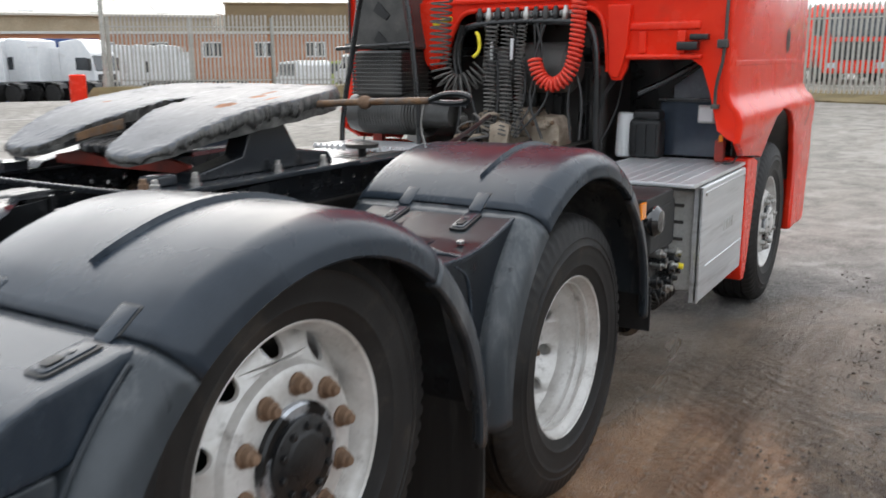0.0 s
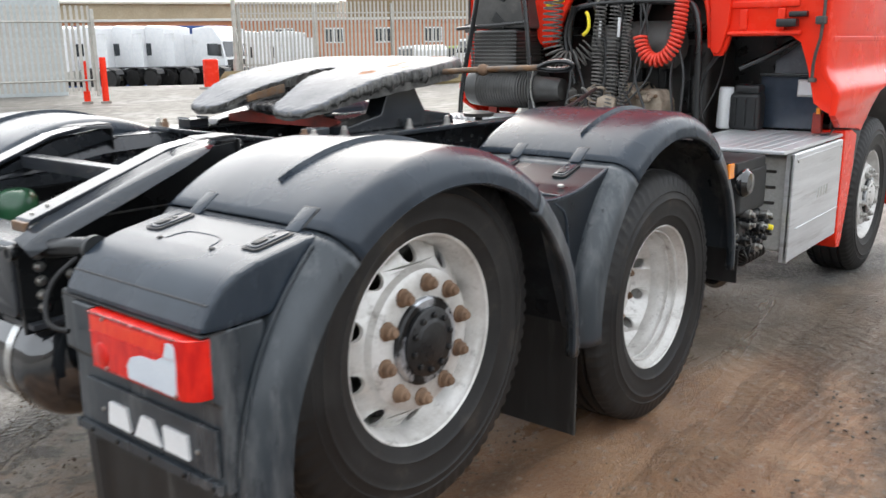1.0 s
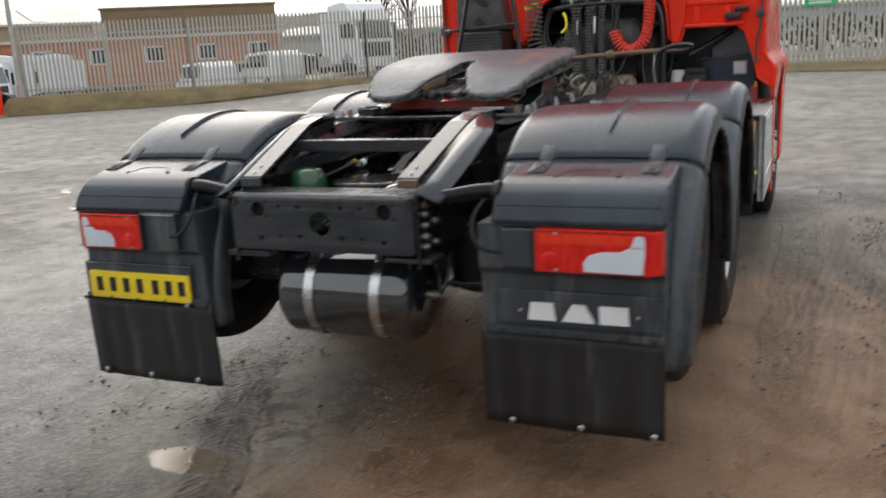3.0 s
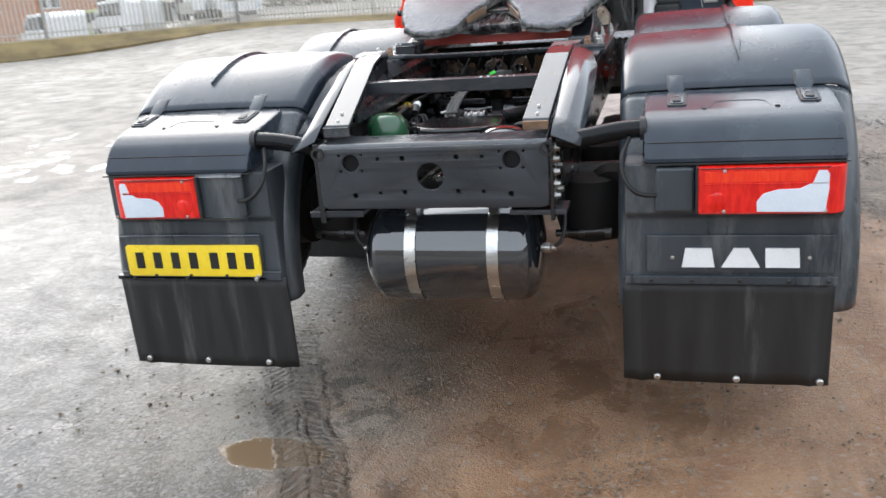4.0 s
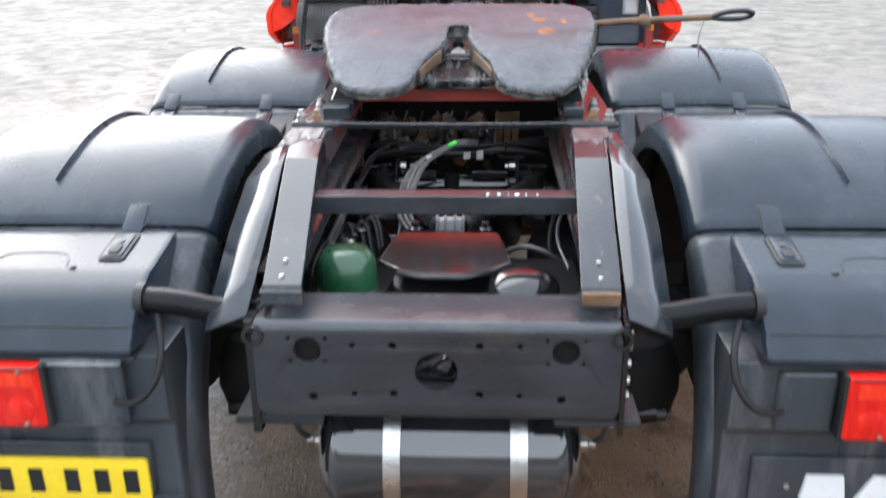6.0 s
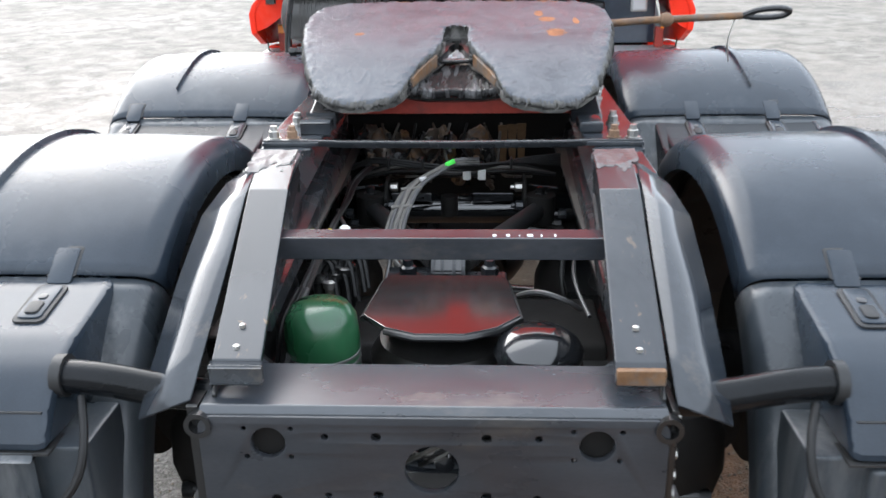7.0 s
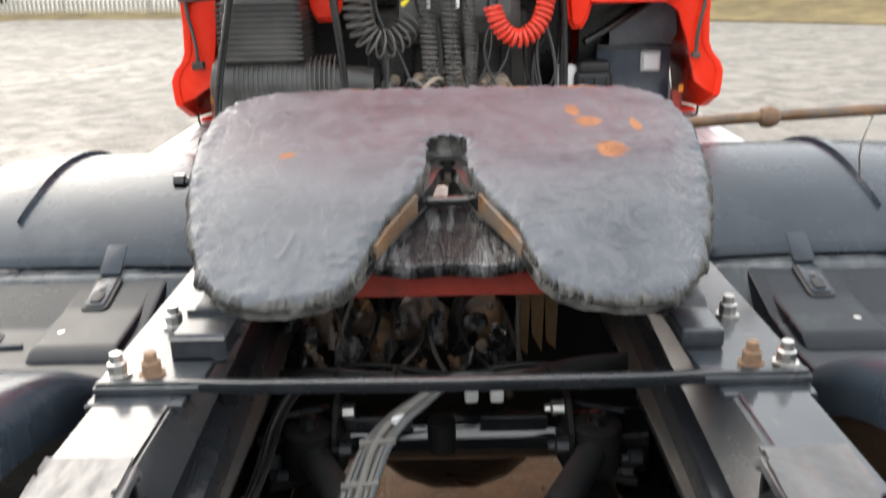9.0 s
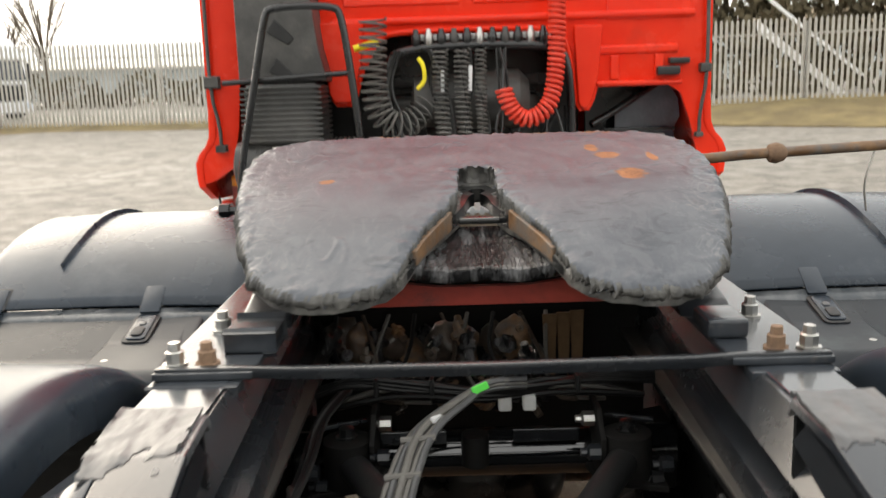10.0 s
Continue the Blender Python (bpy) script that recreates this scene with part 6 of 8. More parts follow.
for i in range(9):
    x = -0.30 + 0.055 * i
    part("hanging_wire", tube([(x, 1.56, 1.17), (x + 0.04 * math.sin(i * 2), 1.47, 1.10), (x + 0.07 * math.cos(i), 1.40, 1.04), (x + 0.09, 1.36, 1.05)], 0.0045, 6, smooth=3), (CABLE_BLACK, GREASY_BROWN, COIL_GREY)[i % 3], truck)
for i in range(4):
    part("lip_cable", tube([(-0.29, 1.34 + 0.02 * i, 1.05), (-0.16, 1.32 + 0.02 * i, 1.085 + 0.012 * (i % 2)), (0.0, 1.33 + 0.015 * i, 1.06), (0.14, 1.33 + 0.02 * i, 1.08 + 0.010 * (i % 3)), (0.30, 1.35, 1.06)], 0.006, 8, smooth=3), COIL_GREY if i == 1 else CABLE_BLACK, truck)
for i in range(3):
    part("board_scrap", prism([(0.135 + 0.030 * i, 1.05 + 0.02 * (i % 2)), (0.155 + 0.030 * i, 1.03), (0.160 + 0.030 * i, 1.17), (0.130 + 0.030 * i, 1.17)], 1.53 + 0.012 * i, 1.536 + 0.012 * i, "y", 0.001), CARDBOARD, truck, "hanging scrap of brown board")

# -- coupling --
# front strip bolted across the frame, and side plates
strip = prism([(-0.490, 1.253), (-0.365, 1.253), (-0.29, 1.250), (0.0, 1.248), (0.29, 1.250), (0.365, 1.253), (0.490, 1.253), (0.490, 1.236), (0.365, 1.236), (0.29, 1.231), (0.0, 1.229), (-0.29, 1.231), (-0.365, 1.236), (-0.490, 1.236)], 0.996, 1.012, "y", 0.003)
part("mounting_lip", strip, FRAME_STEEL, truck, "dark steel front lip of the coupling plate")
for side in (1, -1):
    mount = part("mounting_plate", prism([(side * 0.345, 0.990), (side * 0.492, 0.990), (side * 0.492, 1.95), (side * 0.345, 1.95)], 1.236, 1.248, "z", 0.003), RAMP_STEEL, truck, "grey steel coupling mounting plate")
    for x, y in ((0.419, 1.026), (0.467, 1.026), (0.44, 1.20), (0.44, 1.56), (0.47, 1.76)):
        rusty = y < 1.03
        part("plate_bolt", lathe([(1.248, 0.019), (1.253, 0.019), (1.253, 0.014), (1.270, 0.014), (1.272, 0.010), (1.284, 0.009)], 8, "z", (side * x, y, 0)), RUST if (rusty and (x < 0.45)) else ZINC, mount)
    part("lip_tab", box(side * 0.365, side * 0.490, 0.965, 1.005, 1.212, 1.235, 0.003), RAMP_STEEL, mount)
    # pedestal
    ped = prism([(1.20, 1.248), (1.89, 1.248), (1.86, 1.285), (1.69, 1.310), (1.63, 1.400), (1.60, 1.430), (1.50, 1.430), (1.47, 1.400), (1.43, 1.310), (1.23, 1.272)], side * 0.325, side * 0.415, "x", 0.008)
    pedestal = part("pedestal", ped, FRAME_STEEL, truck, "dark cast coupling pedestal")
    if side < 0:
        part("pivot_pin", lathe([(-0.40, 0.010), (-0.500, 0.010), (-0.502, 0.015), (-0.522, 0.015), (-0.524, 0.009)], 6, "x", (0, 1.538, 1.405)), BLACK_STEEL, pedestal)
    part("stop_block", box(side * 0.335, side * 0.40, 1.08, 1.17, 1.248, 1.280, 0.008), RAMP_STEEL, mount)
part("pedestal_tie", prism([(-0.33, 1.290), (-0.2, 1.312), (-0.08, 1.296), (0.08, 1.296), (0.2, 1.312), (0.33, 1.290), (0.33, 1.262), (-0.33, 1.262)], 1.275, 1.292, "y", 0.002), RED_STEEL, truck, "dull red painted tie plate")

# the wheel plate itself: nearly level, its two legs bent down at the rear
TOP_Y = 1.45


def top_z(y):
    k, soft = y - 1.36, 0.16
    if abs(k) < soft:
        return 1.4504 + 0.27 * k - 0.075 * k * k / soft - 0.075 * soft
    return 1.4504 + (0.12 * k if k > 0 else 0.42 * k)


def onto(bm):
    """Lays a mesh drawn about the plate's middle onto the plate's bent top."""
    for v in bm.verts:
        thin = min(1.0, max(0.46, 0.46 + (v.co.y + 0.34) / 0.30 * 0.54))
        v.co = (v.co.x, v.co.y + TOP_Y, v.co.z * (thin if v.co.z < 0 else 1) + top_z(v.co.y + TOP_Y))
    return bm


def wheel_outline(jit=0.0, grow=0.0):
    """Half outline mirrored: a horseshoe plate with a keyhole throat."""
    half = [(0.036, 0.105), (0.036, -0.030), (0.060, -0.110), (0.103, -0.200), (0.116, -0.240), (0.134, -0.302), (0.160, -0.340), (0.195, -0.357), (0.240, -0.364), (0.297, -0.364), (0.345, -0.342),
            (0.378, -0.300), (0.398, -0.250), (0.420, -0.180), (0.440, -0.100), (0.468, 0.050), (0.486, 0.190), (0.486, 0.320), (0.470, 0.395), (0.435, 0.448), (0.390, 0.474), (0.270, 0.488), (0.150, 0.494), (0.0, 0.496)]
    pts = []
    for (x0, y0), (x1, y1) in zip(half, half[1:]):
        k = max(1, int(math.hypot(x1 - x0, y1 - y0) / 0.011))
        for i in range(k):
            pts.append((x0 + (x1 - x0) * i / k, y0 + (y1 - y0) * i / k))
    pts = [(0.0, 0.130), (0.02, 0.125)] + pts + [half[-1]]
    full = pts + [(-x, y) for x, y in reversed(pts[1:-1])]
    out = []
    for x, y in full:
        j = jit * (noise.noise((x * 18, y * 18, 2.0)) + 0.6 * noise.noise((x * 50, y * 50, 5.0)))
        d = math.hypot(x, y - 0.06) or 1
        out.append((x + (x / d) * (j + grow), y + ((y - 0.06) / d) * (j + grow)))
    return out


def wheel_layer(jit, grow, z0, thick, lump):
    bm = plate(wheel_outline(jit, grow), [], thick)
    for y in (-0.30, -0.24, -0.18, -0.12, -0.09, -0.06, 0.0, 0.06, 0.12, 0.20, 0.28, 0.36, 0.44):
        bmesh.ops.bisect_plane(bm, geom=bm.verts[:] + bm.edges[:] + bm.faces[:], plane_co=(0, y, 0), plane_no=(0, 1, 0))
    for x in (-0.42, -0.36, -0.30, -0.24, -0.18, -0.12, -0.06, 0.06, 0.12, 0.18, 0.24, 0.30, 0.36, 0.42):
        bmesh.ops.bisect_plane(bm, geom=bm.verts[:] + bm.edges[:] + bm.faces[:], plane_co=(x, 0, 0), plane_no=(1, 0, 0))
    bmesh.ops.triangulate(bm, faces=bm.faces[:])
    for v in bm.verts:
        v.co.z += z0 + lump * noise.noise((v.co.x * 20, v.co.y * 20, 9.0))
    return onto(bm)


def grease_plate():
    """The plate's greased top as a fine sheet: wiped flat in the middle, lumpy and rolled over along every edge, with a ragged skirt."""
    step = 0.0042
    rim_line = np.array(wheel_outline(0.0, 0.0))
    nxt = np.roll(rim_line, -1, axis=0)
    xs = np.arange(-0.505, 0.506, step)
    ys = np.arange(-0.405, 0.512, step)
    gx, gy = np.meshgrid(xs, ys)
    pts = np.stack([gx.ravel(), gy.ravel()], 1)
    inside = np.zeros(len(pts), bool)
    near = np.full(len(pts), 9.0)
    for (x0, y0), (x1, y1) in zip(rim_line, nxt):
        near = np.minimum(near, (pts[:, 0] - x0) ** 2 + (pts[:, 1] - y0) ** 2)
        if y0 != y1:
            crosses = (y0 > pts[:, 1]) != (y1 > pts[:, 1])
            inside ^= crosses & (pts[:, 0] < (x1 - x0) * (pts[:, 1] - y0) / (y1 - y0) + x0)
    near = np.sqrt(near)
    cols = len(xs)
    keep = {}
    bm = bmesh.new()
    for k in range(len(pts)):
        x, y = float(pts[k, 0]), float(pts[k, 1])
        ragged = 0.006 * noise.noise((x * 26, y * 26, 2.0)) + 0.004 * noise.noise((x * 70, y * 70, 5.0))
        d = float(near[k]) * (1 if inside[k] else -1) + ragged + 0.002
        if d < 0:
            continue
        edge = math.exp(-d / 0.022)
        z = -0.010 * math.exp(-d / 0.006) + edge * (0.007 * noise.noise((x * 38, y * 38, 1.0)) + 0.005 * abs(noise.noise((x * 80, y * 80, 4.0))))
        z += 0.0008 * noise.noise((x * 9, y * 6, 7.0)) + (0.00012 + 0.0026 * edge) * noise.noise((x * 150, y * 70, 3.0))
        curl = 1 - abs(noise.noise((x * 22 + 2, y * 11, 6.0))) * 16
        if curl > 0 and noise.noise((x * 6, y * 6, 11.0)) > 0.30:
            z += 0.0020 * curl
        keep[k] = bm.verts.new((x, y, z))
    for k in keep:
        if (k + 1) % cols and k + 1 in keep and k + cols in keep and k + cols + 1 in keep:
            bm.faces.new((keep[k], keep[k + 1], keep[k + cols + 1], keep[k + cols]))
    bmesh.ops.delete(bm, geom=[v for v in bm.verts if not v.link_faces], context="VERTS")
    # the skirt: three rings drawn down and slightly in and out
    border = [e for e in bm.edges if len(e.link_faces) == 1]
    for drop, out in ((0.010, 0.004), (0.016, 0.003), (0.014, -0.003), (0.006, -0.012)):
        made = bmesh.ops.extrude_edge_only(bm, edges=border)["geom"]
        for v in [q for q in made if isinstance(q, bmesh.types.BMVert)]:
            x, y = v.co.x, v.co.y
            r = math.hypot(x, y - 0.06) or 1.0
            k = out + 0.004 * noise.noise((x * 30, y * 30, drop * 900)) + 0.002 * noise.noise((x * 75, y * 75, drop * 700))
            v.co = (x + x / r * k, y + (y - 0.06) / r * k, v.co.z - drop * (1 + 0.5 * noise.noise((x * 35, y * 35, 3.0))))
        border = [q for q in made if isinstance(q, bmesh.types.BMEdge) and len(q.link_faces) == 1]
    bmesh.ops.recalc_face_normals(bm, faces=bm.faces[:])
    return onto(bm)


fifth = part("fifth_wheel", grease_plate(), GREASE, truck, "grease-covered grey fifth wheel coupling plate", angle=75)
fifth.data.materials.append(GREASE_EDGE)
for face in fifth.data.polygons:
    if face.normal.z < 0.50:
        face.material_index = 1
part("grease_skirt", wheel_layer(0.006, -0.004, -0.056, 0.034, 0.005), GREASE_EDGE, fifth, "thick dark layered grease under the rim", angle=60)
part("casting", wheel_layer(0.0, -0.03, -0.052, 0.024, 0.0), BLACK_STEEL, fifth, "black casting under the plate")
# throat: worn brown guide faces and the black greasy jaw
for side in (1, -1):
    face_pts = [(0.062, -0.095), (0.108, -0.200), (0.122, -0.240), (0.112, -0.242), (0.097, -0.202), (0.050, -0.097)]
    part("throat_face", onto(prism([(side * x, y) for x, y in face_pts], -0.060, -0.020, "z", 0.003)), BROWN_RUST, fifth, "worn brown throat face")
part("jaw", moved(prism([(-0.060, -0.045), (-0.040, -0.030), (0.040, -0.030), (0.060, -0.045), (0.130, -0.20), (0.124, -0.245), (0.06, -0.265), (0.0, -0.252), (-0.06, -0.265), (-0.124, -0.245), (-0.130, -0.20)], -0.090, -0.062, "z", 0.01), Matrix.Translation((0, TOP_Y, 1.445)) @ Matrix.Rotation(radians(9), 4, "X")), GREASE_BLACK, fifth, "black grease-caked jaw")
part("lock_bar", onto(box(-0.040, 0.040, -0.048, -0.030, -0.066, -0.054, 0.004)), BLACK_STEEL, fifth)
# release lever with its loop handle
lever = part("release_lever", tube([(0.40, 1.72, 1.455), (0.60, 1.735, 1.468), (0.92, 1.745, 1.480)], 0.012, 10), BROWN_RUST, fifth, "long thin rusty coupling release lever")
part("lever_loop", tube([(0.92, 1.745, 1.480), (0.97, 1.74, 1.500), (1.04, 1.73, 1.505), (1.075, 1.735, 1.495), (1.05, 1.75, 1.475), (0.97, 1.75, 1.472), (0.92, 1.745, 1.480)], 0.010, 8, smooth=2), BLACK_STEEL, lever)
part("lever_knuckle", lathe([(0.655, 0.012), (0.660, 0.020), (0.675, 0.024), (0.690, 0.019), (0.697, 0.012)], 12, "x", (0, 1.736, 1.470)), RUST, lever)
part("lever_wire", tube([(0.90, 1.745, 1.475), (0.88, 1.75, 1.40), (0.895, 1.76, 1.33)], 0.0025, 6, smooth=2), ZINC, lever)

# -- cab --
BACK_Y = 4.22


def cab_x(z):
    """The half width of the cab at a height: flared low down, leaning in above."""
    pts = [(0.2, 1.300), (1.05, 1.325), (1.20, 1.344), (1.27, 1.346), (1.32, 1.325), (1.36, 1.288), (1.41, 1.268), (1.53, 1.262), (1.60, 1.262), (2.2, 1.260), (3.0, 1.252), (3.6, 1.22)]
    for (z0, x0), (z1, x1) in zip(pts, pts[1:]):
        if z <= z1:
            return x0 + (x1 - x0) * (z - z0) / (z1 - z0)
    return pts[-1][1]


back = [(-1.235, 4.02), (-1.245, 2.0), (-1.252, 1.42), (-1.315, 1.30), (-1.335, 1.24), (-1.320, 1.165), (-1.25, 1.19), (-1.16, 1.25), (-1.12, 1.45), (-1.09, 1.75), (-1.07, 2.45), (-0.70, 2.45), (-0.66, 1.80),
        (-0.635, 1.57), (-0.61, 1.54), (-0.54, 1.54), (-0.505, 1.59), (-0.46, 1.74), (-0.40, 1.86), (-0.30, 1.90), (0.42, 1.90), (0.53, 1.86), (0.57, 1.72), (0.585, 1.53), (0.61, 1.485),
        (0.655, 1.485), (0.68, 1.53), (0.70, 1.60), (1.06, 1.60), (1.12, 1.56), (1.17, 1.42), (1.22, 1.22), (1.27, 1.18), (1.320, 1.155), (1.335, 1.24), (1.315, 1.30), (1.252, 1.42), (1.25, 2.0), (1.235, 4.02)]
bm = plate(back, [], 0.030, bevel=0.004)
for v in bm.verts:
    v.co = (v.co.x, BACK_Y + v.co.z, v.co.y)
cab = part("cab_back", bm, RED, truck, "glossy red cab rear wall", flip=True)
# pressed panels and ledges on the rear wall
for x0, x1, z0, z1 in ((0.74, 1.16, 1.92, 2.35), (0.08, 0.62, 2.02, 2.5), (-0.56, 0.02, 2.02, 2.5), (0.74, 1.16, 2.42, 3.2)):
    part("pressed_panel", box(x0, x1, BACK_Y - 0.028, BACK_Y - 0.004, z0, z1, 0.012, seg=3), RED, cab)
for x0, x1, z0, z1, d in ((-0.62, 1.18, 1.93, 1.965, 0.045), (0.70, 1.10, 1.755, 1.80, 0.035), (0.69, 1.12, 1.600, 1.625, 0.05)):
    part("pressed_ledge", box(x0, x1, BACK_Y - d, BACK_Y, z0, z1, 0.012, seg=3), RED, cab)
for x in (0.76, 0.98):
    part("pressed_step", box(x, x + 0.045, BACK_Y - 0.040, BACK_Y - 0.01, 1.63, 1.75, 0.008), RED, cab)
part("tongue", prism([(0.575, 1.90), (0.60, 1.52), (0.615, 1.495), (0.65, 1.495), (0.67, 1.54), (0.70, 1.66), (0.72, 1.90)], BACK_Y - 0.055, BACK_Y - 0.012, "y", 0.012), RED, cab)
part("tongue", prism([(-0.68, 1.95), (-0.645, 1.60), (-0.62, 1.555), (-0.54, 1.555), (-0.510, 1.61), (-0.47, 1.80), (-0.46, 1.95)], BACK_Y - 0.055, BACK_Y - 0.012, "y", 0.012), RED, cab)
part("opening_rim", tube([(-0.46, BACK_Y - 0.02, 1.74), (-0.40, BACK_Y - 0.02, 1.86), (-0.30, BACK_Y - 0.02, 1.90), (0.42, BACK_Y - 0.02, 1.90), (0.53, BACK_Y - 0.02, 1.86), (0.57, BACK_Y - 0.02, 1.72), (0.585, BACK_Y - 0.02, 1.53)], 0.016, 10, smooth=2), RED, cab)
part("wall_hook", box(0.985, 1.10, BACK_Y - 0.075, BACK_Y - 0.01, 1.645, 1.69, 0.008), BLACK_STEEL, cab)
part("wall_hook", box(1.05, 1.15, BACK_Y - 0.06, BACK_Y - 0.01, 1.70, 1.73, 0.006), BLACK_STEEL, cab)

for side in (1, -1):
    outline = [(BACK_Y - 0.02, 1.155), (4.36, 1.075), (4.80, 1.035), (4.86, 1.02), (4.92, 1.06), (5.02, 1.16), (5.16, 1.245), (5.40, 1.29), (5.66, 1.25), (5.86, 1.13), (6.00, 0.96), (6.08, 0.74), (6.10, 0.50), (6.14, 0.36), (6.74, 0.33),
               (6.76, 0.9), (6.62, 1.26), (6.52, 1.42), (6.50, 1.7), (6.45, 2.6), (6.35, 4.02), (BACK_Y - 0.02, 4.02)]
    bm = plate(outline, [], 0.026, bevel=0.006)
    for z in (0.5, 0.8, 1.05, 1.12, 1.18, 1.22, 1.27, 1.32, 1.36, 1.41, 1.46, 1.53, 1.60, 1.8, 2.2, 3.0):
        bmesh.ops.bisect_plane(bm, geom=bm.verts[:] + bm.edges[:] + bm.faces[:], plane_co=(0, z, 0), plane_no=(0, 1, 0))
    for v in bm.verts:
        y, z, d = v.co.x, v.co.y, v.co.z
        v.co = (side * (cab_x(z) - 0.013) + d, y, z)
    flank = part("cab_side", bm, RED, truck, "glossy red cab side with a wheel arch", flip=side < 0, angle=30)
    part("handle_recess", moved(lathe([(0, 0.07), (0.004, 0.072), (0.007, 0.062), (0.007, 0.0)], 24, "x"), Matrix.Translation((side * cab_x(1.71) - (0.007 if side < 0 else 0), 5.80, 1.715)) @ Matrix.Diagonal((1, 1.1, 1.25, 1))), PLATE_INK, flank)
    part("door_seam", box(side * (cab_x(2.4) + 0.001), side * (cab_x(2.4) + 0.004), 5.06, 5.068, 1.62, 3.4, 0.0), CAB_BLACK, flank)
    part("moulding", box(side * 1.258, side * 1.272, 4.30, 6.46, 1.560, 1.590, 0.006), RED, flank)
    part("corner_seal", tube([(side * 1.235, BACK_Y - 0.035, 3.4), (side * 1.24, BACK_Y - 0.04, 2.0), (side * 1.240, BACK_Y - 0.045, 1.62), (side * 1.205, BACK_Y - 0.05, 1.46), (side * 1.205, BACK_Y - 0.05, 1.34)], 0.009, 8, smooth=1), CAB_BLACK, flank)
    part("seal_catch", box(side * 1.20, side * 1.255, BACK_Y - 0.07, BACK_Y - 0.02, 1.655, 1.70, 0.008), CAB_BLACK, flank)
    part("seal_catch", box(side * 1.185, side * 1.225, BACK_Y - 0.065, BACK_Y - 0.02, 1.335, 1.36, 0.006), CAB_BLACK, flank)
    # wheel arch liner
    liner = bmesh.new()
    rows = []
    for i in range(21):
        a = math.pi * (0.06 + 0.88 * i / 20)
        rows.append([liner.verts.new((side * x, FRONT_Y + 0.05 + 0.66 * math.cos(a), 0.60 + 0.66 * math.sin(a))) for x in (0.85, 1.31)])
    for r0, r1 in zip(rows, rows[1:]):
        liner.faces.new((r0[0], r0[1], r1[1], r1[0]))
    thicken(part("arch_liner", liner, CAB_BLACK, truck, "black plastic wheel arch liner"), 0.01)
    part("wing_skirt", prism([(4.52, 1.040), (4.70, 1.030), (4.80, 1.00), (4.78, 0.80), (4.72, 0.55), (4.66, 0.34), (4.63, 0.30), (4.56, 0.31), (4.535, 0.36)], side * 1.14, side * 1.325, "x", 0.012), RED, truck, "red wing skirt behind the front wheel")
    part("bumper_step", box(side * 0.9, side * 1.325, 6.14, 6.70, 0.34, 0.80, 0.03, seg=3), RED, truck, "red bumper corner")
    part("mirror_cable", tube([(side * 1.30, 4.4, 1.08), (side * 1.28, 4.35, 1.03), (side * 1.20, 4.30, 1.02)], 0.006, 6), BLACK_HOSE, truck)
    part("corner_marker", box(side * 1.186, side * 1.212, 4.370, 4.395, 1.14, 1.180, 0.006), LENS_AMBER, truck, "amber marker at the cab corner")
    part("corner_bracket", box(side * 1.16, side * 1.215, 4.397, 4.44, 1.023, 1.15, 0.010), RED_STEEL, truck)
part("cab_roof", box(-1.20, 1.20, BACK_Y, 6.34, 4.00, 4.04, 0.012), RED, truck, "red cab roof")
part("cab_front", box(-1.22, 1.22, 6.25, 6.46, 0.35, 3.96, 0.03), RED, truck, "red cab front")
part("cab_floor", box(-1.10, 1.10, 4.75, 6.4, 1.62, 1.68, 0.01), BLACK_STEEL, truck, "black cab floor")

# -- behind the cab --
part("engine", box(-0.42, 0.45, 4.55, 5.8, 0.62, 1.58, 0.05, seg=3), CAB_BLACK, truck, "black engine block")
for i in range(5):
    part("engine_rib", box(-0.40 + 0.17 * i, -0.34 + 0.17 * i, 4.50, 4.56, 0.9, 1.55, 0.012), BLACK_STEEL, truck)
part("inner_wall", box(-1.14, 0.72, 4.98, 5.02, 0.75, 2.5, 0.004), BLACK_STEEL, truck, "black sound panel under the cab")
part("inner_wall", box(0.72, 1.18, 4.72, 4.76, 0.95, 1.75, 0.004), BLACK_STEEL, truck, "black sound panel under the cab")
gear = part("gearbox", lathe([(4.05, 0.10), (4.08, 0.15), (4.30, 0.17), (4.34, 0.21), (4.38, 0.21), (4.44, 0.19), (4.54, 0.20)], 28, "y", (0.05, 0, 0.88)), DUST_TAN, truck, "dusty pale cast gearbox")
knob_rng = random.Random(33)
for i in range(26):
    x, y, z = knob_rng.uniform(-0.30, 0.30), knob_rng.uniform(4.02, 4.26), knob_rng.uniform(1.10, 1.29)
    r = knob_rng.uniform(0.016, 0.040)
    lump = lathe([(-0.9 * r, 0.0), (-0.85 * r, 0.8 * r), (-0.2 * r, r), (0.5 * r, 0.9 * r), (0.6 * r, 0.5 * r), (1.2 * r, 0.45 * r), (1.25 * r, 0.0)], 10, "z")
    tip = Euler((knob_rng.uniform(-1.4, 1.4), knob_rng.uniform(-1.4, 1.4), 0)).to_matrix().to_4x4()
    part("gear_boss", moved(lump, Matrix.Translation((x, y, z)) @ tip), (DUST_TAN, DUST_TAN, COIL_GREY, RUST, BLACK_STEEL)[i % 5], gear)
part("gear_case", box(-0.22, 0.24, 4.16, 4.53, 0.98, 1.16, 0.03, seg=3), DUST_TAN, gear)
part("gear_tower", prism([(-0.15, 1.14), (-0.13, 1.26), (-0.06, 1.30), (0.06, 1.31), (0.12, 1.27), (0.15, 1.14)], 4.16, 4.48, "y", 0.02), DUST_TAN, gear)
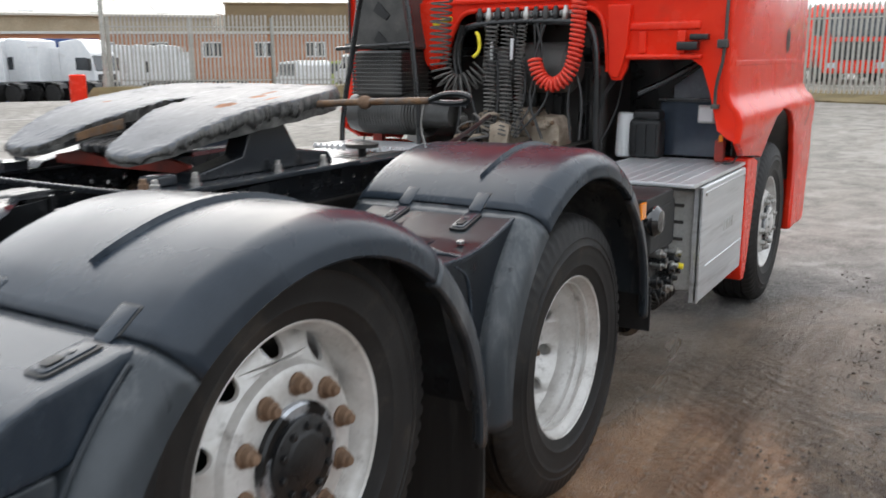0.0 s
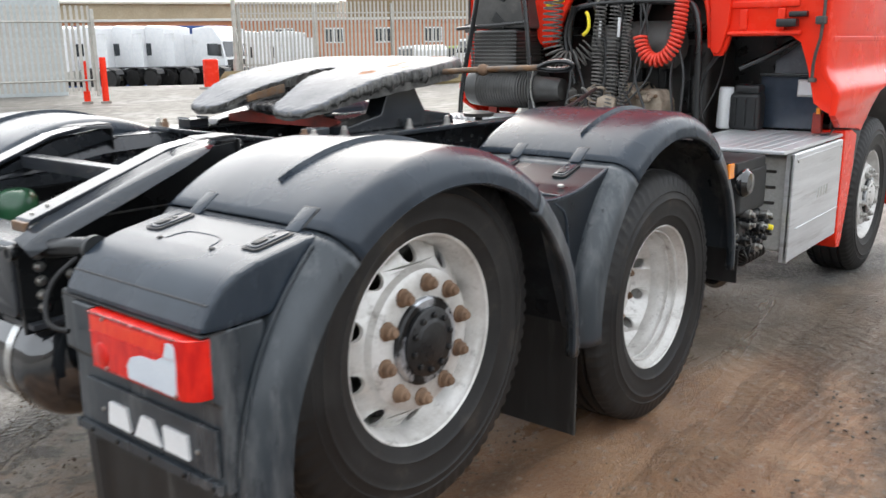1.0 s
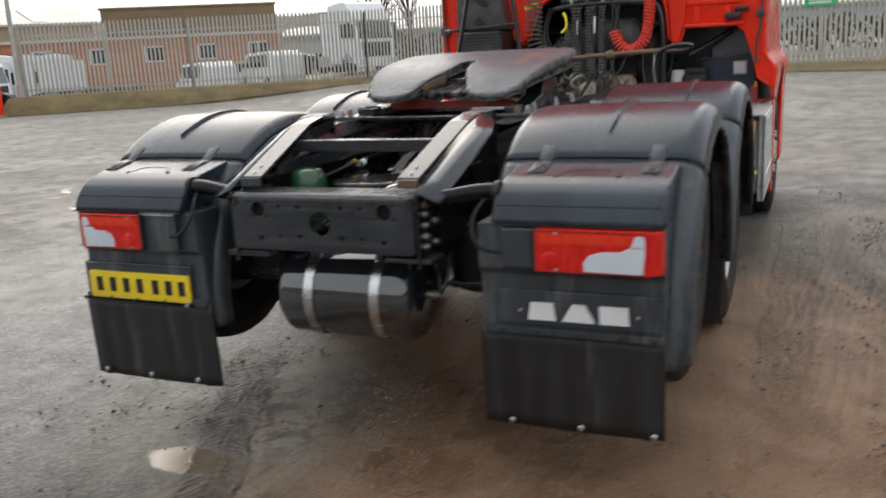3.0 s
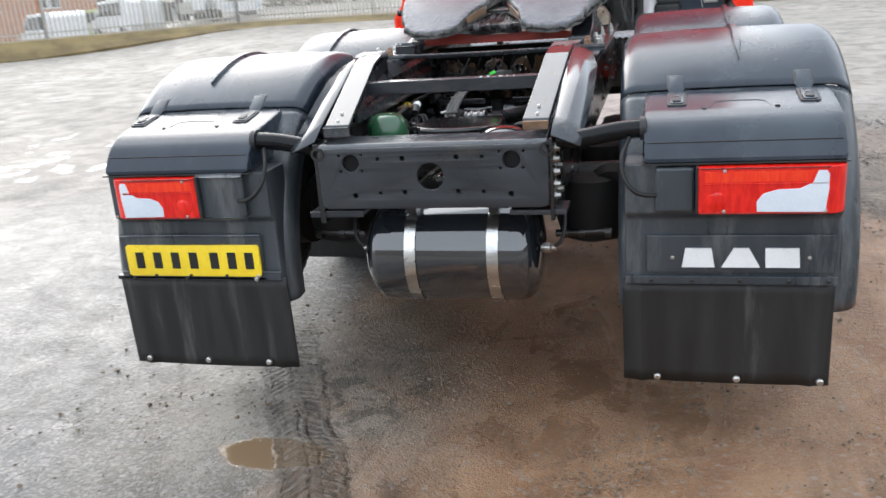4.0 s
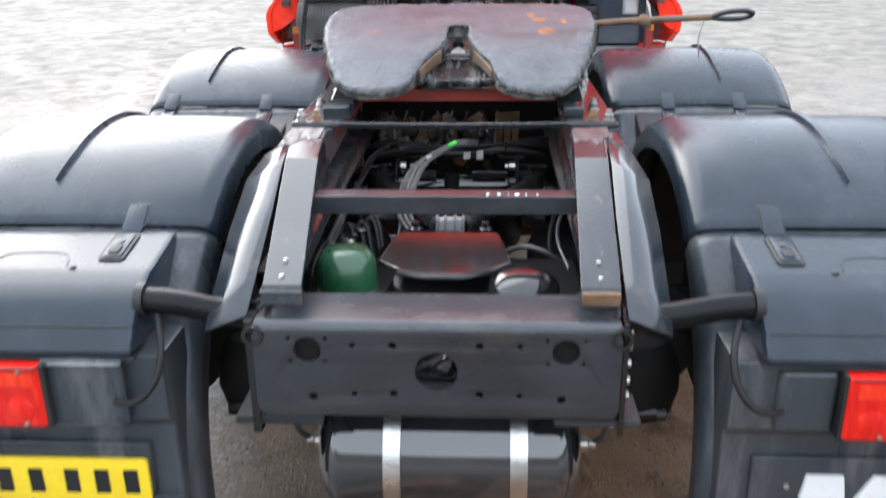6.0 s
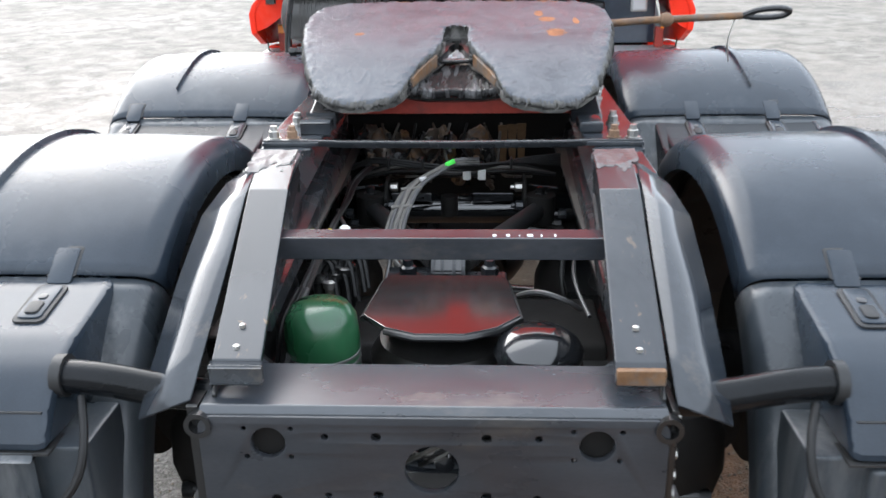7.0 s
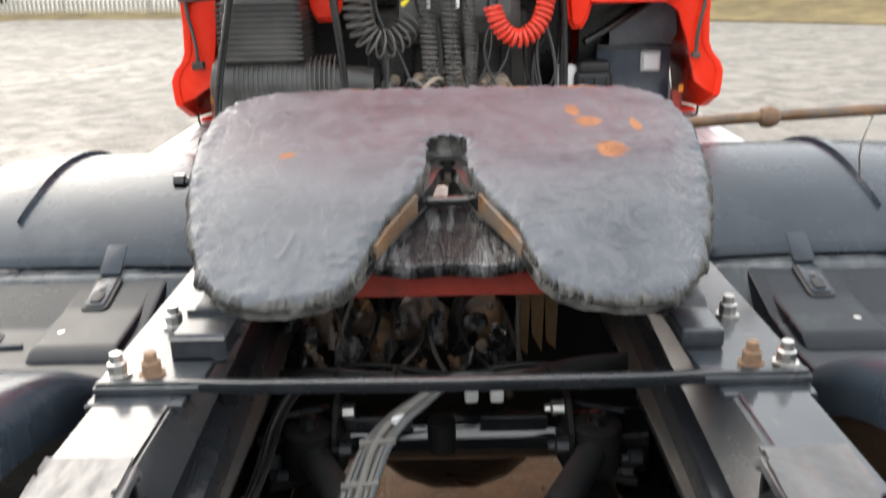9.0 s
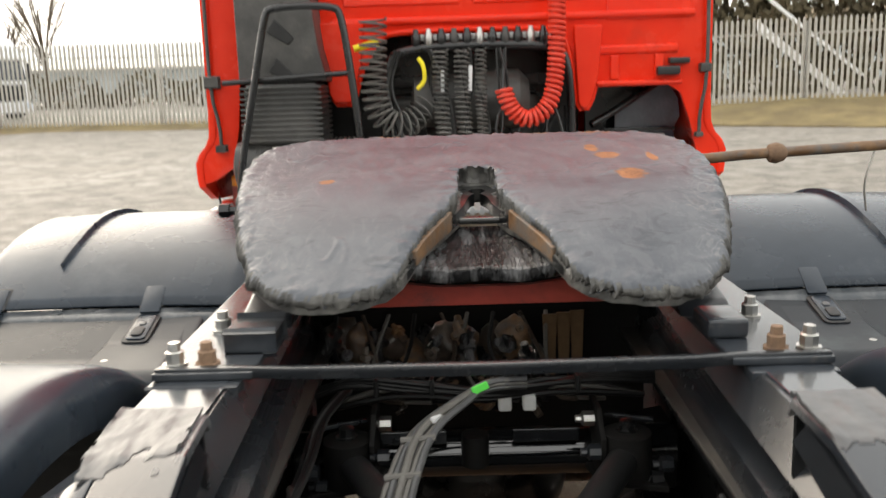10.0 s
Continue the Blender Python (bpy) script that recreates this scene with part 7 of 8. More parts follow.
part("gear_cover", prism([(0.13, 1.02), (0.15, 1.24), (0.19, 1.275), (0.29, 1.27), (0.335, 1.20), (0.33, 1.02)], 4.10, 4.30, "y", 0.018), DUST_TAN, gear, "dusty pale cast cover")
for x, z in ((0.165, 1.225), (0.29, 1.235), (0.31, 1.12), (0.165, 1.10)):
    part("cover_bolt", lathe([(4.102, 0.013), (4.092, 0.013), (4.089, 0.008)], 8, "y", (x, 0, z)), RUST, gear)
part("gear_bracket", prism([(-0.06, 1.10), (-0.05, 1.22), (0.03, 1.25), (0.08, 1.22), (0.06, 1.10)], 3.955, 3.985, "y", 0.006), DUST_TAN, gear)
for k in range(6):
    x, z = knob_rng.uniform(-0.26, 0.14), knob_rng.uniform(1.12, 1.24)
    part("dusty_pipe", tube([(x, 4.06, z), (x + knob_rng.uniform(-0.10, 0.10), 3.96, z + knob_rng.uniform(0.0, 0.09)), (x + knob_rng.uniform(-0.16, 0.16), 3.94, z + knob_rng.uniform(-0.05, 0.07)), (x + knob_rng.uniform(-0.1, 0.1), 4.02, z - 0.08)], knob_rng.choice((0.006, 0.008, 0.010)), 8, smooth=2), COIL_GREY if k % 2 else DUST_TAN, gear)
for k in range(8):
    x = knob_rng.uniform(-0.25, 0.3)
    part("gear_pipe", tube([(x, 4.30, 1.10), (x + knob_rng.uniform(-0.1, 0.1), 4.22, 1.20), (x + knob_rng.uniform(-0.15, 0.15), 4.30, 1.30)], 0.007, 6, smooth=2), BLACK_HOSE, gear)
# catwalk and side deck
walkway = part("catwalk", box(-1.00, 0.655, 3.46, 3.86, 1.088, 1.104, 0.004), ALU, truck, "silver chequered catwalk plate")
for i in range(38):
    x = -0.98 + 0.042 * i
    part("tread_bar", box(x, x + 0.020, 3.450, 3.462, 1.082, 1.118, 0.003), ALU, walkway)
for side in (1, -1):
    deck = part("side_deck", box(side * 0.66, side * 1.312, 3.46, 4.53, 1.000, 1.022, 0.006), ALU, truck, "silver ribbed aluminium side deck")
    for i in range(9):
        part("deck_rib", box(side * (0.70 + 0.065 * i), side * (0.716 + 0.065 * i), 3.47, 4.5, 1.020, 1.026, 0.002), ALU, deck)
# battery box behind the right-hand step, with its silver cover
battery = part("battery_box", box(0.96, 1.285, 3.64, 4.50, 0.45, 0.965, 0.02), GREY_BOX, truck, "grey plastic battery box with slots")
for i in range(5):
    part("box_slot", box(1.04, 1.22, 3.632, 3.645, 0.54 + 0.085 * i, 0.556 + 0.085 * i, 0.003), CAB_BLACK, battery)
cover = part("box_cover", box(1.288, 1.320, 3.600, 4.520, 0.405, 0.992, 0.012, seg=3), ALU, truck, "dented silver aluminium side cover")
part("cover_fold", prism([(1.276, 3.600), (1.320, 3.600), (1.320, 3.612), (1.276, 3.625)], 0.405, 0.99, "z", 0.003), ALU, cover)
part("cover_crease", box(1.318, 1.326, 3.70, 4.50, 0.575, 0.582, 0.003), ALU, cover)
part("cover_crease", box(1.318, 1.324, 3.64, 4.50, 0.955, 0.962, 0.003), ALU, cover)
for i in range(4):
    part("cover_badge", prism([(4.05 + 0.055 * i, 0.70), (4.07 + 0.055 * i, 0.70), (4.085 + 0.055 * i, 0.755), (4.065 + 0.055 * i, 0.755)], 1.319, 1.3235, "x", 0.0), ZINC, cover)
for y in (3.66, 4.48):
    part("cover_screw", lathe([(1.320, 0.010), (1.325, 0.009), (1.326, 0.004)], 10, "x", (0, y, 0.95)), ZINC, cover)
part("left_box", box(-1.31, -0.80, 3.60, 4.52, 0.42, 0.985, 0.03, seg=3), ALU, truck, "silver aluminium side tank")
# air dryer, valves and marker lamp ahead of the drive wheel
part("valve_shelf", box(0.80, 1.22, 3.05, 3.45, 0.94, 1.00, 0.010), BLACK_PLASTIC, truck, "black plastic shelf")
part("valve_cover", box(0.95, 1.22, 3.10, 3.50, 0.72, 0.96, 0.03, seg=3), BLACK_PLASTIC, truck, "black plastic valve cover")
# black domed reservoir end; the marker lamp is the amber box below
part("side_dome", lathe([(1.215, 0.055), (1.235, 0.070), (1.250, 0.070), (1.272, 0.05), (1.280, 0.0)], 28, "x", (0, 3.10, 0.90)), TANK, truck, "black domed side reservoir end")
part("side_marker", box(1.285, 1.300, 2.74, 2.80, 0.965, 1.035, 0.006), LENS_AMBER, truck, "amber side marker lamp")
valve = part("valve_block", box(1.02, 1.20, 3.18, 3.50, 0.52, 0.72, 0.02), BLACK_STEEL, truck, "black valve block with fittings")
rng = random.Random(21)
for i in range(16):
    y, z = rng.uniform(3.18, 3.48), rng.uniform(0.52, 0.74)
    part("valve_fitting", lathe([(1.19, 0.020), (1.225, 0.018), (1.228, 0.026), (1.244, 0.026), (1.247, 0.014), (1.265, 0.012)], 10, "x", (0, y, z)), BLACK_STEEL if i % 3 else ZINC, valve)
part("yellow_cap", lathe([(1.245, 0.016), (1.275, 0.015), (1.278, 0.0)], 10, "x", (0, 3.47, 0.62)), YELLOW_TAG, valve)
for i in range(6):
    part("valve_pipe", tube([(1.22, 3.2 + 0.05 * i, 0.55), (1.25, 3.22 + 0.05 * i, 0.48), (1.18, 3.25 + 0.05 * i, 0.44), (1.05, 3.3 + 0.05 * i, 0.50)], 0.007, 6, smooth=2), BLACK_HOSE, valve)
for z in (0.45, 0.60):
    part("small_tank", lathe([(2.98, 0.0), (2.99, 0.05), (3.02, 0.075), (3.14, 0.075), (3.17, 0.05), (3.18, 0.0)], 24, "y", (1.15, 0, z)), TANK, truck, "small black air reservoir")

# intake stack on the left: a ribbed filter, a ribbed duct and the cowl above
stack = part("air_intake", box(-1.02, -0.66, 3.92, 4.26, 1.375, 1.66, 0.03, seg=3), CAB_BLACK, truck, "black ribbed air intake stack")
for i in range(11):
    part("stack_rib", box(-1.035, -0.645, 3.911, 4.266, 1.390 + 0.0245 * i, 1.402 + 0.0245 * i, 0.005), CAB_BLACK, stack)
part("intake_duct", prism([(-1.05, 1.665), (-0.62, 1.665), (-0.66, 1.83), (-0.72, 2.40), (-1.05, 2.40)], 3.98, 4.30, "y", 0.02), CAB_BLACK, truck, "black intake duct")
for z in (1.72, 1.90):
    part("duct_slot", prism([(-0.90, z), (-0.80, z - 0.06), (-0.77, z - 0.03), (-0.86, z + 0.06)], 3.972, 3.985, "y", 0.004), PLATE_INK, truck)
air = part("air_filter", lathe([(-1.10, 0.06), (-1.08, 0.12), (-1.02, 0.13), (-0.66, 0.13), (-0.62, 0.12), (-0.52, 0.085), (-0.40, 0.08), (-0.34, 0.07)], 32, "x", (0, 4.02, 1.265)), CAB_BLACK, truck, "black ribbed air filter housing")
for i in range(22):
    x = -0.98 + 0.022 * i
    part("filter_rib", lathe([(x, 0.120), (x, 0.1345), (x + 0.008, 0.1345), (x + 0.008, 0.120)], 32, "x", (0, 4.02, 1.265), close=True), CAB_BLACK, air)
part("guard_frame", tube([(-1.04, 3.80, 1.05), (-1.03, 3.80, 1.25), (-0.93, 3.80, 1.68), (-0.87, 3.80, 1.96), (-0.84, 3.80, 2.0), (-0.55, 3.80, 2.0), (-0.52, 3.80, 1.95), (-0.49, 3.80, 1.70), (-0.455, 3.80, 1.35), (-0.45, 3.80, 1.06)], 0.017, 10, smooth=2), BLACK_STEEL, truck, "black tubular guard frame")
part("guard_rung", tube([(-1.09, 3.84, 1.67), (-0.50, 3.80, 1.70)], 0.013, 8), BLACK_STEEL, truck)
# hose rack and coils
rack = part("hose_rack", tube([(-0.30, 4.10, 1.30), (-0.345, 4.10, 1.50), (-0.34, 4.10, 1.74), (-0.29, 4.10, 1.80), (0.0, 4.10, 1.82), (0.46, 4.10, 1.81), (0.53, 4.10, 1.76), (0.555, 4.10, 1.55), (0.56, 4.10, 1.20), (0.57, 4.10, 1.02)], 0.021, 12, smooth=2), BLACK_STEEL, truck, "black tubular hose rack")
part("rack_bar", box(-0.22, 0.46, 4.13, 4.16, 1.845, 1.875, 0.006), GREY_BOX, rack)
for i in range(11):
    x = -0.20 + 0.062 * i
    m = (BLACK_STEEL, ZINC, BLACK_STEEL, CAB_BLACK)[i % 4]
    part("hose_fitting", lathe([(1.80, 0.012), (1.83, 0.022), (1.865, 0.024), (1.88, 0.015), (1.90, 0.012)], 10, "z", (x, 4.10, 0)), m, rack)
for i, (x0, x1, z1) in enumerate(((-0.083, -0.079, 1.16), (0.021, 0.028, 1.16), (0.112, 0.108, 1.16))):
    part("coil_hose", coil([(x0, 4.05, 1.80), (x0 - 0.005, 4.02, 1.55), (x1 + 0.01, 4.00, 1.30), (x1, 3.98, z1)], 0.036 if i < 2 else 0.026, 0.0048 if i < 2 else 0.0038, 27 if i < 2 else 30, 6, 12), COIL_GREY, truck, "dusty black coiled hose hanging down")
part("coil_hose", coil([(-0.395, 3.98, 1.95), (-0.405, 3.98, 1.72), (-0.400, 3.97, 1.56), (-0.360, 3.97, 1.47), (-0.290, 3.98, 1.44), (-0.215, 4.02, 1.47), (-0.165, 4.06, 1.54)], 0.062, 0.0062, 21, 6, 16), COIL_GREY, truck, "thick grey coiled cable in a loop")
part("coil_hose", coil([(0.475, 4.02, 2.05), (0.475, 4.01, 1.78), (0.455, 4.00, 1.56), (0.395, 3.99, 1.475), (0.315, 3.99, 1.45), (0.245, 3.99, 1.51), (0.215, 4.00, 1.60)], 0.036, 0.0092, 34, 7, 14), RED_PLASTIC, truck, "bright red coiled air hose")
part("hose_tail", tube([(0.212, 4.00, 1.60), (0.218, 4.04, 1.68), (0.23, 4.10, 1.80)], 0.009, 8, smooth=1), BLACK_HOSE, truck)
part("yellow_hook", tube([(-0.19, 4.04, 1.76), (-0.165, 4.03, 1.73), (-0.16, 4.03, 1.65), (-0.20, 4.02, 1.615)], 0.011, 8, smooth=2), YELLOW_TAG, truck, "yellow plastic hook")
part("yellow_cap", tube([(-0.50, 4.06, 1.815), (-0.38, 4.07, 1.845)], 0.016, 8), YELLOW_TAG, truck)
part("white_coupler", tube([(0.06, 4.02, 1.72), (0.055, 4.02, 1.60)], 0.010, 8), WHITE_PAINT, truck)
part("white_coupler", tube([(-0.075, 4.02, 1.70), (-0.077, 4.02, 1.60)], 0.009, 8), WHITE_PAINT, truck)
part("bracket_drum", lathe([(-0.30, 0.04), (-0.28, 0.13), (-0.05, 0.135), (-0.03, 0.15), (0.25, 0.15), (0.30, 0.10)], 28, "x", (0.06, 4.30, 1.55)), CAB_BLACK, truck, "black drum behind the hoses")
for i in range(14):
    x = rng.uniform(-0.30, 0.50)
    part("loom", tube([(x, 4.05, 1.80), (x + rng.uniform(-0.08, 0.08), 4.05, 1.60), (x + rng.uniform(-0.15, 0.15), 4.02, 1.40), (x + rng.uniform(-0.15, 0.15), 3.98, 1.15)], rng.choice((0.006, 0.008, 0.012)), 6, smooth=2), BLACK_HOSE, truck)
# right-hand equipment under the cab
part("white_canister", moved(lathe([(1.02, 0.045), (1.03, 0.056), (1.27, 0.060), (1.285, 0.052), (1.29, 0.0)], 20, "z"), Matrix.Translation((0.555, 4.46, 0)) @ Matrix.Rotation(radians(3), 4, "Y")), WHITE_PAINT, truck, "pale grey canister")
pump = part("black_pump", box(0.655, 0.850, 4.38, 4.50, 1.02, 1.255, 0.03, seg=3), BLACK_PLASTIC, truck, "black plastic pump housing")
part("pump_head", box(0.675, 0.84, 4.39, 4.50, 1.245, 1.305, 0.02, seg=3), BLACK_PLASTIC, pump)
for x in (0.70, 0.76, 0.82):
    part("pump_rib", box(x - 0.006, x + 0.006, 4.368, 4.385, 1.05, 1.22, 0.003), BLACK_PLASTIC, pump)
shield = part("heat_shield", prism([(0.79, 1.03), (1.18, 1.03), (1.18, 1.34), (1.14, 1.375), (0.79, 1.365)], 4.55, 4.57, "y", 0.008), NAVY, truck, "dark blue-black sheet panel")
part("shield_fold", box(0.79, 1.18, 4.52, 4.553, 1.352, 1.370, 0.004), BLACK_STEEL, shield)
part("work_lamp", box(1.030, 1.115, 4.515, 4.553, 1.240, 1.325, 0.010), WHITE_PAINT, shield, "small square pale lamp")
part("lamp_rim", box(1.020, 1.125, 4.530, 4.552, 1.230, 1.335, 0.008), GREY_BOX, shield)
part("wing_liner", prism([(0.86, 1.32), (1.17, 1.335), (1.215, 1.42), (1.205, 1.52), (1.15, 1.60), (1.06, 1.585), (0.86, 1.44)], 4.580, 4.592, "y", 0.004), WING_GREY, truck, "grey wing liner under the cab corner")
part("support_bar", tube([(0.70, 4.40, 1.40), (0.84, 4.45, 1.47), (1.10, 4.52, 1.625)], 0.020, 10), BLACK_STEEL, truck, "black diagonal bar")
for i in range(6):
    x = rng.uniform(0.42, 0.66)
    part("loom", tube([(x - 0.05, 4.5, 1.50), (x - 0.08 + rng.uniform(-0.1, 0.1), 4.4, 1.30), (x - 0.05 + rng.uniform(-0.1, 0.1), 4.36, 1.08)], 0.007, 6, smooth=2), BLACK_HOSE, truck)
# rubber stop disc on a post near the catwalk
post = part("spring_post", tube([(-0.30, 3.02, 0.95), (-0.30, 3.02, 1.16)], 0.022, 12), BLACK_STEEL, truck, "black post with a round pad")
part("pad", lathe([(1.155, 0.03), (1.160, 0.085), (1.180, 0.090), (1.190, 0.05)], 28, "z", (-0.30, 3.02, 0)), CAB_BLACK, post)
part("tail_hose", tube([(0.20, 2.5, 1.10), (0.22, 2.8, 1.16), (0.16, 3.2, 1.2), (0.14, 3.6, 1.3)], 0.012, 8, smooth=2), BLACK_HOSE, truck)
part("prop_shaft", tube([(0.02, 2.35, 0.62), (0.05, 3.55, 0.86)], 0.055, 18), BLACK_STEEL, truck, "black propeller shaft")
part("front_cross", box(-0.37, 0.37, 2.30, 2.36, 0.90, 1.04, 0.01), BLACK_STEEL, truck)


# ---- the yard's edge and what lies behind it ----
PALE_FACES = [(0, 6, 7, 4, 5), (6, 1, 2, 3, 7), (4, 7, 3), (13, 12, 11, 10, 9, 8), (5, 4, 12, 13), (3, 2, 10, 11), (2, 1, 9, 10), (0, 5, 13, 8), (4, 3, 11, 12)]


def pale_verts(height):
    """One bent steel pale with a blunt point: a ridged front and a flat back."""
    edge = [(-0.040, 0.05), (0.040, 0.05), (0.040, height - 0.06), (0.014, height), (-0.014, height), (-0.040, height - 0.06)]
    return [(w, -0.030, h) for w, h in edge] + [(0.0, -0.045, 0.05), (0.0, -0.045, height - 0.02)] + [(w, -0.026, h) for w, h in edge]


def palisade(points, height, label, pale_gap=0.150, group="yard fences"):
    """Palisade fencing along a line: posts, two rails and pointed pales."""
    ob = thing("palisade_fence", label, "fence", (points[0][0], points[0][1], rise(*points[0])), group)
    rest, rest_faces = [], []
    ox, oy, oz = ob.location
    post_mesh = pale_mesh = None
    for (x0, y0), (x1, y1) in zip(points, points[1:]):
        length = math.hypot(x1 - x0, y1 - y0)
        ux, uy = (x1 - x0) / length, (y1 - y0) / length
        count = max(1, round(length / 2.75))
        for k in range(count + 1):
            x, y = x0 + ux * length * k / count, y0 + uy * length * k / count
            if post_mesh is None:
                p = part("post", box(-0.04, 0.04, -0.05, 0.05, -0.1, height - 0.1, 0.006), GALV, ob)
                post_mesh = p.data
            else:
                p = new("post", post_mesh)
                p.parent = ob
            p.location = (x - ox, y - oy, rise(x, y) - oz)
        for h in (0.35, height - 0.45):
            part("rail", tube([(x0 - ox, y0 - oy, rise(x0, y0) + h - oz), (x1 - ox, y1 - oy, rise(x1, y1) + h - oz)], 0.025, 4), GALV, ob)
        turn = math.atan2(uy, ux)
        for k in range(int(length / pale_gap)):
            x, y = x0 + ux * (k + 0.5) * pale_gap, y0 + uy * (k + 0.5) * pale_gap
            at = Matrix.Translation((x - ox, y - oy, rise(x, y) - oz)) @ Matrix.Rotation(turn, 4, "Z")
            if x > 26.0:
                rest_faces += [tuple(len(rest) + i for i in f) for f in PALE_FACES]
                rest += [tuple(at @ Vector(v)) for v in pale_verts(height)]
                continue
            if pale_mesh is None:
                pale_mesh = bpy.data.meshes.new("pale")
                pale_mesh.from_pydata(pale_verts(height), [], PALE_FACES)
                pale_mesh.materials.append(GALV)
            p = new("pale", pale_mesh)
            p.parent, p.matrix_local = ob, at
    if rest:
        me = bpy.data.meshes.new("far_paling")
        me.from_pydata(rest, [], rest_faces)
        me.materials.append(GALV)
        far = new("far_paling", me)
        far.parent = ob
        tagged(far, "pointed galvanised pales", kind="stuff")
    return ob


palisade([(-25.2, 20.9), (-20.5, 24.6), (-15.0, 28.6)], 2.75, "tall galvanised palisade fence with pointed pales round the yard")
palisade([(-15.0, 28.6), (-4.0, 28.2), (10.2, 25.0), (26.0, 19.0), (40.0, 8.0)], 2.75, "tall galvanised palisade fence with pointed pales round the yard")
palisade([(-20.6, 12.2), (-21.6, 9.0), (-22.5, 2.0)], 2.4, "tall galvanised palisade fence panel beside a gateway")


def verge(points, label):
    """A raised grass strip with a kerb along the fence."""
    bm = bmesh.new()
    rows = []
    for i, (x, y, w) in enumerate(points):
        z = rise(x, y)
        zi = yard(x, y - w)
        bank = 0.36 * min(1.0, max(0.0, (x - 3.0) / 6.0))
        rows.append([bm.verts.new((x, y + 1.5, z + 0.16 + bank)), bm.verts.new((x, y, z + 0.13 + bank)), bm.verts.new((x * 0.995, y - w * 0.5, (z + zi) / 2 + 0.07 + bank * 0.7)), bm.verts.new((x * 0.985, y - w, zi + 0.03)), bm.verts.new((x * 0.985, y - w, zi - 0.05))])
    for r0, r1 in zip(rows, rows[1:]):
        for k in range(4):
            bm.faces.new((r0[k], r0[k + 1], r1[k + 1], r1[k]))
    bmesh.ops.recalc_face_normals(bm, faces=bm.faces[:])
    return tagged(part("grass_verge", bm, GRASS), label, "grass", kind="structure")


verge([(-25.2, 20.1, 0.8), (-20.5, 24.2, 1.0), (-15.0, 28.6, 1.2), (-4.0, 28.2, 1.4), (4.0, 26.6, 2.4), (10.2, 25.0, 5.0), (18.0, 22.1, 6.0), (26.0, 19.0, 6.0), (40.0, 8.0, 6.0)], "worn winter grass verge below the fence")


def bollard(x, y, h, r, group="bollards"):
    ob = thing("bollard", "red painted bollard by the gateway", "bollard", (x, y, yard(x, y)), group)
    part("pillar", lathe([(-0.05, r), (h - 0.04, r), (h, r * 0.85), (h, 0.0)], 20, "z"), RED, ob)
    part("base", lathe([(-0.05, r * 1.7), (0.06, r * 1.6), (0.07, r)], 20, "z"), KERB, ob)
    return ob


bollard(-25.1, 19.4, 1.10, 0.29)
bollard(-20.6, 12.4, 1.30, 0.09)
bollard(-20.9, 12.0, 1.20, 0.09)


def mast(x, y, h, label):
    ob = thing("lamp_post", label, "lamp post", (x, y, yard(x, y)))
    part("column", lathe([(-0.1, 0.14), (1.0, 0.13), (1.05, 0.09), (h, 0.06)], 14, "z"), GALV, ob)
    part("arm", tube([(0, 0, h), (0.5, 0.2, h + 0.15), (1.1, 0.45, h + 0.2)], 0.05, 8), GALV, ob)
    part("lantern", box(0.9, 1.6, 0.3, 0.6, h + 0.12, h + 0.26, 0.04), GALV, ob)
    part("footing", box(-0.35, 0.35, -0.35, 0.35, -0.1, 0.28, 0.05), KERB, ob)
    return ob


mast(-25.2, 20.7, 9.0, "tall galvanised lamp post on a concrete footing")


